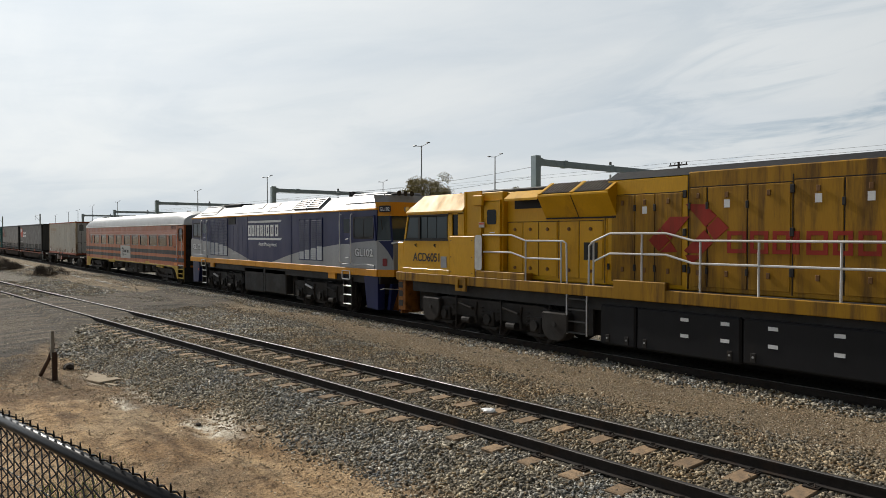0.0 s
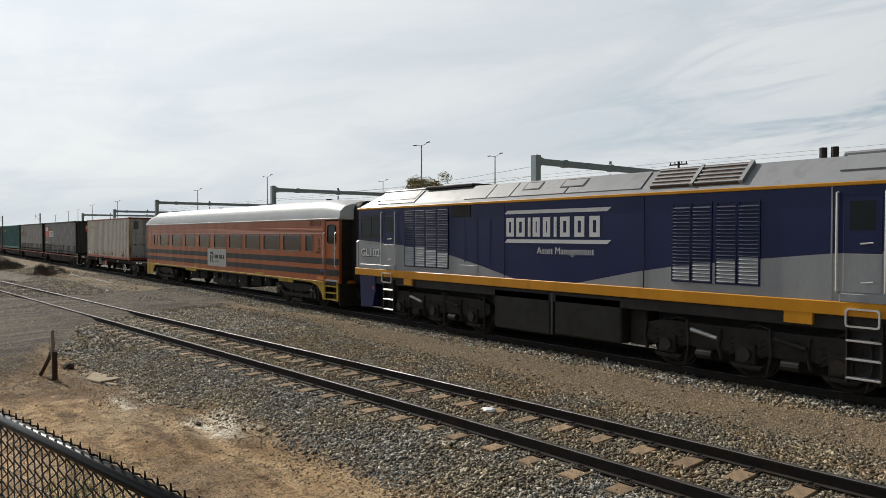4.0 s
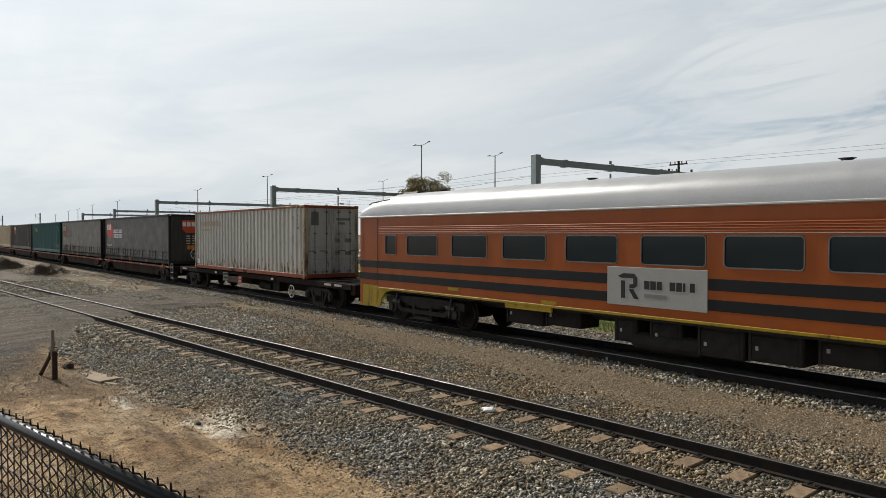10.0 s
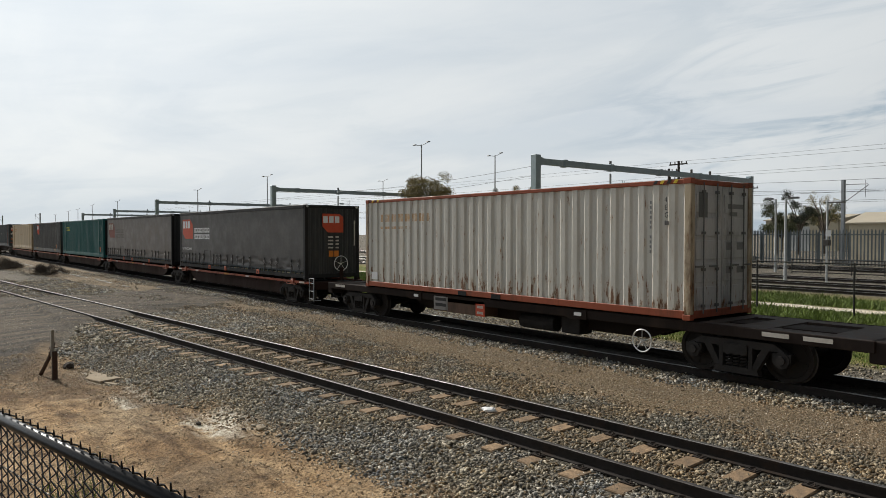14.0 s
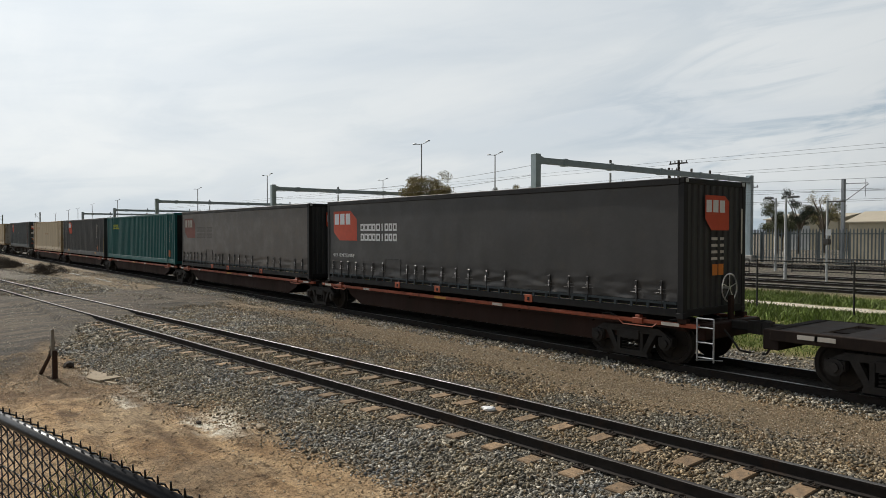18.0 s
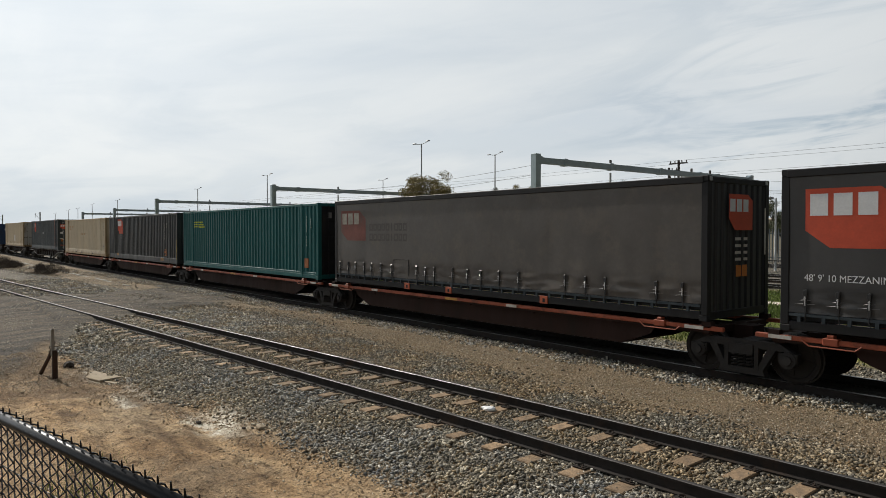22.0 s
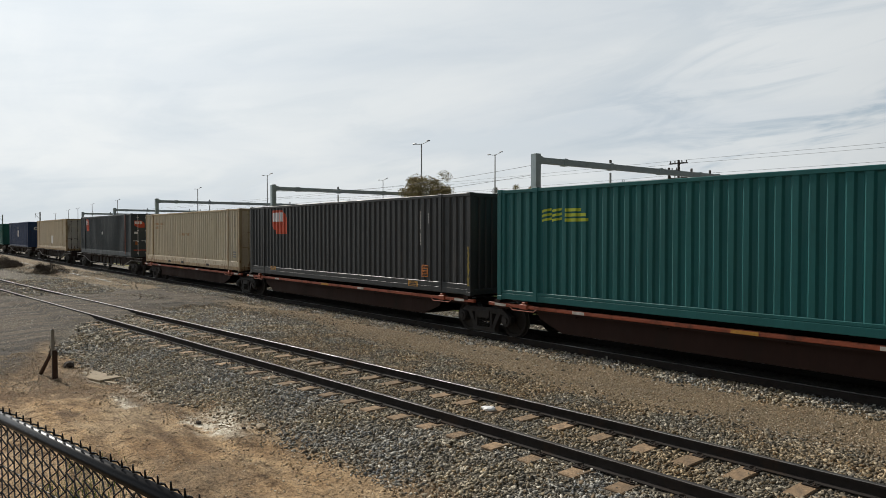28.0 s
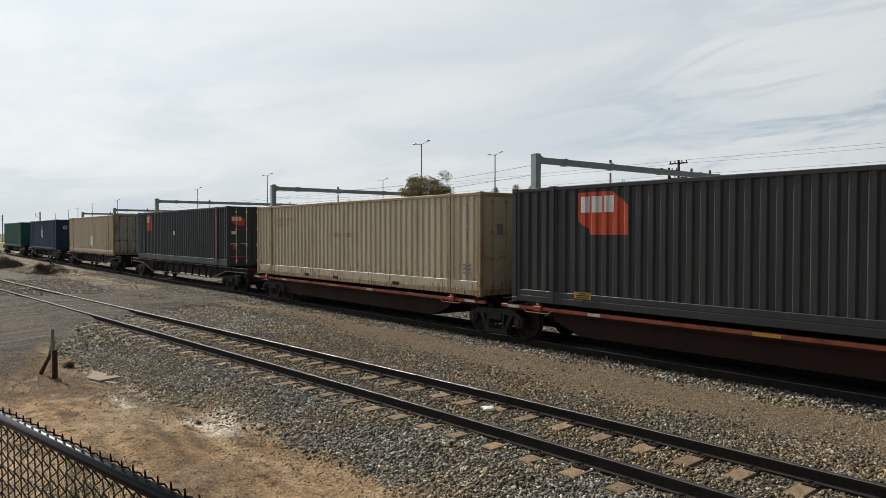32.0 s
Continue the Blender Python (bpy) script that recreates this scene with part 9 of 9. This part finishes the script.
def caution(g, x, z, m, w=0.34, h=0.46, y=-0.005):
    c = part("caution_label", boxes((x, x + w, y, y + 0.004, z, z + h)), m, g, "orange caution label")
    tall = h > 0.3
    rows = ("CAUTION", "", "2.5m WIDE", "CONTAINER") if tall else ("CAUTION", "", "")
    step = h * 0.92 / len(rows)
    for k, words in enumerate(rows):
        z0 = z + h * 0.96 - step * (k + 0.86)
        if words:
            n = len(words)
            lettering(words, step * 1.02, M["decal_black"], c, (x + (0.02 if tall else 0.28 * w), y - 0.003, z0), squeeze=min(1.3, (w - 0.04 if tall else 0.45 * w) / (n * step * 0.66)), bold=0.003)
        else:
            part("label_bar", boxes((x + 0.06, x + w - 0.06, y - 0.003, y, z0 + step * 0.06, z0 + step * 0.62)), M["decal_black"], c)


M["ghost_tan"] = mat("ghost_tan", (0.50, 0.30, 0.14), 0.6, 0, 0.2, 6, 0.75, (0.53, 0.48, 0.40), grime_scale=5.0)
M["door_dark"] = mat("door_dark", (0.16, 0.165, 0.16), 0.6)
M["pale_green"] = mat("pale_green", (0.45, 0.55, 0.50), 0.6)
M["rust_label"] = mat("rust_label", (0.34, 0.10, 0.02), 0.6, 0, 0.2, 8, 0.4, (0.12, 0.07, 0.04))
M["lime"] = mat("lime", (0.42, 0.50, 0.03), 0.6)
M["rust_post"] = mat("rust_post", (0.20, 0.06, 0.035), 0.6, 0, 0.2, 4)


# off-white container
L = 12.19
code_bars(white, L - 0.98, 1.35, 2.50, M["grey_ink"], 0.014)
lettering("4\nE\nG\n1", 0.16, M["decal_black"], white, (L - 0.62, 0.012, 2.42), squeeze=0.8)
part("approval_plate", boxes((L - 0.62, L - 0.52, 0.012, 0.018, 1.94, 2.03)), M["plate_grey"], white, "small worn approval plate")
pp = (12.19 - 0.30) / round((12.19 - 0.30) / 0.372)
for z, h, n in ((2.15, 0.24, 7), (1.92, 0.08, 4)):
    for k in range(2, 2 + n):
        x = 0.15 + k * pp
        part("faded_bar", boxes((x + 0.005, x + 0.35 * pp, 0.0195, 0.0225, z, z + h)), M["ghost_tan"], white)
        part("faded_bar", boxes((x + 0.51 * pp, x + 0.84 * pp, 0.0645, 0.0675, z, z + h)), M["ghost_tan"], white)
part("shipping_label", boxes((0.35, 0.70, 0.012, 0.018, 0.26, 0.50)), M["decal_white"], white, "torn white paper label")
for k in range(4):
    for a in (L - 0.9, 0.2):
        part("hazard_stripe", prism_of([(a + k * 0.16, 2.80), (a + k * 0.16 + 0.08, 2.80), (a + k * 0.16 + 0.13, 2.875), (a + k * 0.16 + 0.05, 2.875)], "y", 0.004, 0.012), M["decal_yellow"] if k % 2 else M["decal_black"], white)
for y, z, w, h in ((1.42, 2.30, 0.62, 0.10), (1.50, 2.14, 0.30, 0.09), (1.36, 1.42, 0.22, 0.16), (1.80, 1.42, 0.30, 0.16), (1.36, 0.92, 0.18, 0.16), (1.80, 0.92, 0.30, 0.14)):
    part("door_text_bar", boxes((L - 0.010, L - 0.006, y, y + w, z, z + h)), M["grey_ink"], white)
part("door_placard", boxes((L - 0.010, L - 0.005, 0.30, 0.62, 2.1, 2.62)), M["door_dark"], white)
for x in (4.86, 5.35):
    part("fork_pocket", boxes((x - (0.0 if x < 5 else -0.9), x + 0.36 + (0 if x < 5 else 0.9), 0.0, 0.01, 0.03, 0.15)), M["black_box"], white)
# teal container
code_bars(green, 15.1 - 0.98, 1.25, 2.45, M["pale_green"], 0.010)
code_bars(green, 15.1 - 0.62, 1.95, 2.45, M["pale_green"], 0.010, 5)
part("orange_label", boxes((15.1 - 1.12, 15.1 - 0.80, 0.010, 0.016, 0.42, 0.78)), M["rust_label"], green, "weathered orange label")
for k in range(3):
    z = 2.03 + k * 0.115
    for x in (1.56, 1.90):
        painted(green, "emblem_wave", [(x, z), (x + 0.32, z + 0.05), (x + 0.32, z + 0.11), (x, z + 0.06)], M["lime"], 15.1, 0.305, 0.003, "yellow wave emblem")
for z, w in ((2.27, 0.46), (2.15, 0.64), (2.03, 0.68)):
    painted(green, "emblem_bar", [(2.34, z), (2.34 + w, z), (2.34 + w, z + 0.075), (2.34, z + 0.075)], M["lime"], 15.1, 0.305, 0.003)
for y, z in ((0.42, 2.32), (0.92, 2.28)):
    part("door_plate", boxes((15.1 - 0.011, 15.1 - 0.006, y, y + 0.16, z, z + 0.22)), M["plate_grey"], green, "small pale door plate")
# charcoal container
red_emblem(dark, 2.15, 1.72, 1.45, 0.98, M["decal_red"], M["decal_white"], 14.95, 0.305)
code_bars(dark, 14.95 - 2.35, 1.40, 2.45, M["reflector"], 0.010)
code_bars(dark, 14.95 - 1.95, 2.05, 2.45, M["reflector"], 0.010, 5)
caution(dark, 14.95 - 2.27, 0.44, M["decal_orange"], 0.32, 0.36, 0.010)
caution(dark, 14.95 - 2.95, 0.13, M["amber"], 0.5, 0.16, -0.008)
caution(dark, 2.1, 0.22, M["amber"], 0.5, 0.16, -0.008)
part("lower_rail", boxes((0.16, 14.79, 0.012, 0.06, 0.19, 0.33), bevel=0.01), M["dark_box"], dark)
part("lower_rail", boxes((0.16, 14.94, 0.012, 0.06, 0.19, 0.265), bevel=0.01), M["green_box"], green)
M["scraped_yellow"] = mat("scraped_yellow", (0.38, 0.28, 0.04), 0.7, 0, 0.3, 9, 0.9, (0.035, 0.035, 0.033), grime_scale=7.0, stretch=(1, 1, 0.45))
scrape = [(14.95 - 0.13 + 0.018 * math.sin(k * 2.3), 0.28 + k * 0.11) for k in range(11)] + [(14.95 - 0.05 + 0.016 * math.sin(k * 3.1 + 1), 0.28 + k * 0.11) for k in range(10, -1, -1)]
part("paint_scrape", prism_of(scrape, "y", -0.004, 0.0), M["scraped_yellow"], dark, "scraped yellow paint")
# cream container
part("lower_rail", boxes((0.16, 14.47, 0.012, 0.06, 0.19, 0.43), bevel=0.01), M["cream_box"], cream)
for x in (4.4, 6.6, 10.4):
    part("fork_pocket", boxes((x, x + 0.34, -0.006, 0.02, 0.12, 0.22)), M["black_box"], cream)
for x0, n, z in ((1.75, 9, 2.22), (1.75, 6, 2.02), (6.2, 8, 1.62)):
    for k in range(n):
        a = x0 + k * 0.22
        painted(cream, "faded_bar", [(a, z), (a + 0.15, z), (a + 0.15, z + 0.15), (a, z + 0.15)], M["ghost_tan"], 14.63, 0.29, 0.003)
code_bars(cream, 14.63 - 0.62, 1.55, 2.60, M["grey_ink"], 0.012)
for k in range(3):
    part("data_bar", boxes((14.63 - 0.75, 14.63 - 0.42, 0.012, 0.016, 0.62 + k * 0.11, 0.68 + k * 0.11)), M["grey_ink"], cream)
cr_d = part("door_plate", boxes((14.63 - 0.015, 14.63 - 0.008, 0.62, 0.86, 1.72, 2.02)), M["grey_ink"], cream)
# slate container
red_emblem(slate, 1.75, 1.75, 1.1, 0.95, M["decal_red"], M["decal_white"], 14.9, 0.29)
e = part("end_emblem", prism_of([(0.22, 2.43), (0.66, 2.43), (0.87, 2.27), (0.87, 1.97), (0.46, 1.97), (0.22, 2.12)], "x", 14.9 - 0.010, 14.9 - 0.004), M["decal_red"], slate, "red end emblem")
for k in range(3):
    part("emblem_block", boxes((14.9 - 0.004, 14.9, 0.25 + k * 0.165, 0.38 + k * 0.165, 2.20, 2.38)), M["decal_white"], e)
part("end_plate", boxes((14.9 - 0.010, 14.9 - 0.004, 0.22, 0.46, 1.55, 1.70)), M["decal_white"], slate)
part("end_plate", boxes((14.9 - 0.010, 14.9 - 0.004, 0.28, 0.46, 0.82, 1.05)), M["rust_label"], slate)
part("end_stripe", boxes((14.9 - 0.010, 14.9 - 0.004, 0.18, 1.05, 0.45, 0.50)), M["decal_red"], slate)
part("red_post", boxes((14.9 - 1.46, 14.9 - 1.28, -0.014, -0.004, 0.2, 2.85)), M["rust_post"], slate, "rust red lifting post face")
part("lower_rail", boxes((0.16, 14.74, 0.012, 0.06, 0.19, 0.34), bevel=0.01), M["slate_box"], slate)
part("small_plate", boxes((7.0, 7.2, 0.008, 0.014, 1.5, 1.72)), M["decal_white"], slate)
# second cream, navy
part("lower_rail", boxes((0.16, 14.84, 0.012, 0.06, 0.19, 0.36), bevel=0.01), M["cream_box"], cream2)
for k in range(5):
    painted(cream2, "faded_bar", [(1.4 + k * 0.3, 2.1), (1.6 + k * 0.3, 2.1), (1.6 + k * 0.3, 2.3), (1.4 + k * 0.3, 2.3)], M["ghost_tan"], 15.0, 0.29, 0.003)
part("pale_patch", boxes((8.0, 8.9, 0.006, 0.012, 0.6, 1.35)), M["white_trim"], cream2)
ring = frame_ring(bmesh.new(), rounded_rect(7.0, 7.9, 1.1, 2.0, 0.44), rounded_rect(7.2, 7.7, 1.3, 1.8, 0.24), 0.004, 0.010)
part("emblem", ring, M["decal_white"], navy, "white ring emblem")
part("emblem_bar", boxes((7.35, 7.55, 0.004, 0.010, 2.05, 2.35)), M["decal_white"], navy)
ring = frame_ring(bmesh.new(), rounded_rect(0.6, 1.0, 1.95, 2.3, 0.17), rounded_rect(0.7, 0.9, 2.03, 2.22, 0.09), 0, 0.006)
part("end_emblem", ring, M["decal_white"], navy, at=Matrix.Translation((14.9, 0, 0)) @ Matrix.Rotation(radians(90), 4, "Z"))

# ---- foreground: the black mesh fence and what lies about ----
M["fence_black"] = mat("fence_black", (0.012, 0.012, 0.014), 0.30, 0, 0.2, 8, spec=0.3)
M["rust_bar"] = mat("rust_bar", (0.06, 0.034, 0.022), 0.85, 0, 0.3, 8, 0.5, (0.05, 0.03, 0.02), 0.4)
M["weathered"] = mat("weathered", (0.34, 0.33, 0.30), 0.8, 0, 0.2, 6, 0.4, (0.18, 0.14, 0.1), 0.3)
M["clod"] = mat("clod", (0.045, 0.034, 0.026), 0.95, 0, 0.3, 20, bump=0.6)
M["slab"] = mat("slab", (0.33, 0.27, 0.19), 0.95, 0, 0.2, 5, 0.4, (0.25, 0.19, 0.12), 0.5)


def build_chain_fence():
    a, b = Vector((3.829, -12.165, 2.088)), Vector((2.884, -12.340, 2.088))
    d = (b - a).normalized()
    turn = math.atan2(d.y, d.x)
    g = empty("chain_link_fence", a)
    g.rotation_euler = (0, 0.0077, turn)
    tagged(g, "black coated chain-link fence with twisted barbs above its top rail", "fence")
    x0, x1, H = -0.9, 2.6, 2.45
    part("top_rail", tube_of([(x0, 0, 0), (x1, 0, 0)], 0.0205, 14), M["fence_black"], g, "glossy black top rail", smooth=True)
    for x in (x0 + 0.02, 1.75):
        part("post", tube_of([(x, 0.03, -H), (x, 0.03, 0.0)], 0.03, 10), M["fence_black"], g)
    pitch = 0.069
    n = 90
    bm = bmesh.new()
    pts = []
    for k in range(n + 1):
        s = k % 2
        pts.append((pitch * (0.5 if s else -0.02), -0.025 + (0.006 if s else -0.003), -0.012 - k * 0.026))
    # the corners are rounded, the wires hook round one another
    soft = [pts[0]]
    for p, q, r in zip(pts, pts[1:], pts[2:]):
        for f in (0.80, 1.0):
            soft.append(tuple(u + (v - u) * f for u, v in zip(p, q)))
        soft.append(tuple(u + (v - u) * 0.20 for u, v in zip(q, r)))
    tube(bm, soft, 0.0028, 5)
    # the end is bent over the rail and twisted to a barb
    tube(bm, [(0.0, -0.027, -0.015), (0.004, -0.027, 0.004), (0.006, -0.019, 0.018), (0.003, -0.006, 0.0235), (0.0, 0.002, 0.026), (0.0, 0.003, 0.048)], [0.0024, 0.0024, 0.0026, 0.0034, 0.0042, 0.0020], 6)
    one = mesh_of(bm, "mesh_wire", M["fence_black"])
    bm = bmesh.new()
    tube(bm, soft, 0.0028, 5)
    two = mesh_of(bm, "mesh_wire", M["fence_black"])
    flip = two
    flip.transform(Matrix.Diagonal((-1, 1, 1, 1)))
    flip.flip_normals()
    k = 0
    x = x0
    while x < x1:
        part("mesh_wire", one, None, g, at=(x, 0, random.uniform(-0.003, 0.003)))
        part("mesh_wire", flip, None, g, at=(x + pitch * 0.98, -0.003, random.uniform(-0.003, 0.003)))
        x += pitch
    part("tension_wire", tube_of([(x0, -0.024, -0.20), (x1, -0.024, -0.20)], 0.002, 5), M["fence_black"], g)


def build_post():
    x, y = -11.18, -9.85
    z = ground_z(x, y)
    g = empty("marker_post", (x, y, z))
    tagged(g, "rusty braced marker post with a grey steel upright", "post")
    part("stub", boxes((-0.055, 0.055, -0.05, 0.05, -0.1, 0.62), bevel=0.01), M["rust_bar"], g)
    part("upright", boxes((-0.035, 0.035, -0.07, -0.045, 0.5, 1.08), (-0.006, 0.006, -0.045, 0.0, 0.5, 1.08)), M["weathered"], g, "grey steel upright")
    part("brace", tube_of([(-0.75, -0.15, 0.02), (-0.35, -0.05, 0.42), (-0.02, 0.0, 0.80)], [0.045, 0.04, 0.03], 6), M["rust_bar"], g, "rusty leaning brace")
    part("tie_wire", tube_of([(-0.30, -0.06, 0.62), (-0.05, -0.08, 0.70), (0.05, 0.06, 0.70)], 0.008, 4), M["rust_bar"], g)


def lump(name, x, y, r, squash, material, label, category, seed):
    bm = bmesh.new()
    bmesh.ops.create_icosphere(bm, subdivisions=2, radius=1.0)
    for v in bm.verts:
        f = 1 + 0.35 * noise.noise(v.co * 1.6 + Vector((seed * 5.3, 0, 0))) + 0.12 * noise.noise(v.co * 5 + Vector((seed, 0, 0)))
        v.co = Vector((v.co.x * r[0], v.co.y * r[1], v.co.z * r[2])) * f
    ob = part(name, bm, material, None, at=(x, y, ground_z(x, y) + r[2] * squash))
    return tagged(ob, label, category)


def build_slab():
    for x, y, w, l, rz in ((-11.0, -9.15, 0.50, 1.5, 0.30), (-10.35, -9.10, 0.10, 1.2, 0.42)):
        z = ground_z(x, y)
        bm = bmesh.new()
        box(bm, -l / 2, l / 2, -w / 2, w / 2, -0.06, 0.02, bevel=0.012)
        ob = part("concrete_slab" if w > 0.3 else "timber_plank", bm, M["slab"], None, at=Matrix.Translation((x, y, z)) @ Matrix.Rotation(rz, 4, "Z"))
        tagged(ob, "broken pale concrete slab sunk in the dirt" if w > 0.3 else "weathered pale plank lying on the dirt", "slab" if w > 0.3 else "plank")


def build_shrub(x, y, w, h, seed):
    g = empty("shrub", (x, y, ground_z(x, y)))
    tagged(g, "dry brown twiggy shrub on the bare verge", "shrub", group="dry shrubs")
    rng = random.Random(seed)
    bm = bmesh.new()
    cs, rs = [], []
    for k in range(40):
        a = rng.uniform(0, 6.28)
        r = w * 0.5 * rng.random() ** 0.5
        z = h * (1 - (r / (w * 0.5)) ** 2 * 0.75) * rng.uniform(0.5, 1.0)
        e = (r * math.cos(a), r * math.sin(a), z)
        tube(bm, [(e[0] * 0.15, e[1] * 0.15, 0), (e[0] * 0.6, e[1] * 0.6, z * 0.65), e], [0.02, 0.012, 0.004], 4)
        cs.append((e[0], e[1], z * 0.85))
        rs.append(w * 0.13)
    part("branches", bm, M["bark"], g)
    V, F = leaves(cs, rs, 420, 0.030, seed)
    part("foliage", arr_mesh("foliage", V, F, M["shrub"]), None, g)


def build_tufts():
    rng = np.random.default_rng(5)
    V, n = [], 0
    for cx, cy, r, m in ((-3.3, -10.9, 0.8, 500), (-4.4, -10.6, 0.5, 150), (-2.2, -11.2, 0.5, 200), (-0.9, -11.3, 0.4, 160)):
        for _ in range(m):
            x, y = cx + rng.normal() * r * 0.5, cy + rng.normal() * r * 0.35
            z = ground_z(x, y)
            h = 0.04 + 0.12 * rng.random()
            a = rng.uniform(0, 6.28)
            lx, ly = rng.normal(0, 0.04, 2)
            V += [(x - 0.005 * math.cos(a), y - 0.005 * math.sin(a), z), (x + 0.005 * math.cos(a), y + 0.005 * math.sin(a), z), (x + lx, y + ly, z + h)]
    V = np.array(V)
    tagged(new("grass_tufts", arr_mesh("tufts", V, np.arange(len(V)).reshape(-1, 3), M["grass_blade"])), "green grass tufts behind the chain-link fence", "grass", kind="stuff")


build_chain_fence()
build_post()
build_slab()
build_shrub(-52.6, -3.3, 2.3, 1.0, 3)
build_shrub(-63.5, -5.2, 3.4, 1.3, 4)
build_shrub(-66.0, -4.2, 2.0, 0.9, 5)
lump("rubber_lump", -12.0, -9.42, (0.15, 0.12, 0.10), 0.6, M["clod"], "dark crumpled lump of rubber on the ballast edge", "debris", 1)
lump("pale_rock", -2.62, -4.97, (0.15, 0.10, 0.04), 1.2, M["decal_white"], "flat white stone lying between the rails", "stone", 2)
lump("dirt_clod", -5.6, -8.7, (0.055, 0.04, 0.03), 0.4, M["clod"], "dark clod of earth beside the ballast", "clod", 3)
lump("dirt_clod", -4.7, -8.3, (0.045, 0.035, 0.025), 0.4, M["clod"], "dark clod of earth beside the ballast", "clod", 4)
lump("pale_rock", -4.62, -8.05, (0.12, 0.08, 0.05), 0.6, M["slab"], "pale rock in the loose ballast", "stone", 5)
kerb = mesh_of(boxes((-0.45, 0.45, -0.07, 0.07, -0.1, 0.06), bevel=0.02), "edging_stone", M["weathered"])
edge = empty("stone_edging", (-55, -1.8, 0))
tagged(edge, "broken line of pale edging stones beside the line", "edging", kind="structure")
for k in range(42):
    x = -36.0 - k * 1.05
    if random.random() < (0.88 if x < -41 else 0.3):
        part("edging_stone", kerb, None, edge, at=Matrix.Translation((x + 55, random.uniform(-0.06, 0.06), ground_z(x, -1.8) + random.uniform(-0.05, 0.0))) @ Matrix.Rotation(random.uniform(-0.08, 0.08), 4, "Z"))
build_tufts()

# ---- motion ----
def run(t):
    """How far the train has come: steady, with a slight check about the middle."""
    return SPEED * (t - MET) - 0.2 * smooth(14.0, 17.0, t)


def motions():
    times = [2 * k for k in range(8)] + [14.5, 15.0, 15.5, 16.0, 16.5, 17.0] + [18 + 2 * k for k in range(8)]
    for g, u in TRAIN:
        y, z = g.location.y, g.location.z
        walk(g, [(t, pose(u + run(t), y, z)) for t in times])
    for axle, r in WHEELS:
        base = axle.location.copy()
        rows = []
        for k in range(241):
            t = k * 4 / 30
            rows.append((t, pose(base.x, base.y, base.z, 0, math.degrees(SPEED * t / r) % 360, 0)))
        walk(axle, rows)


motions()
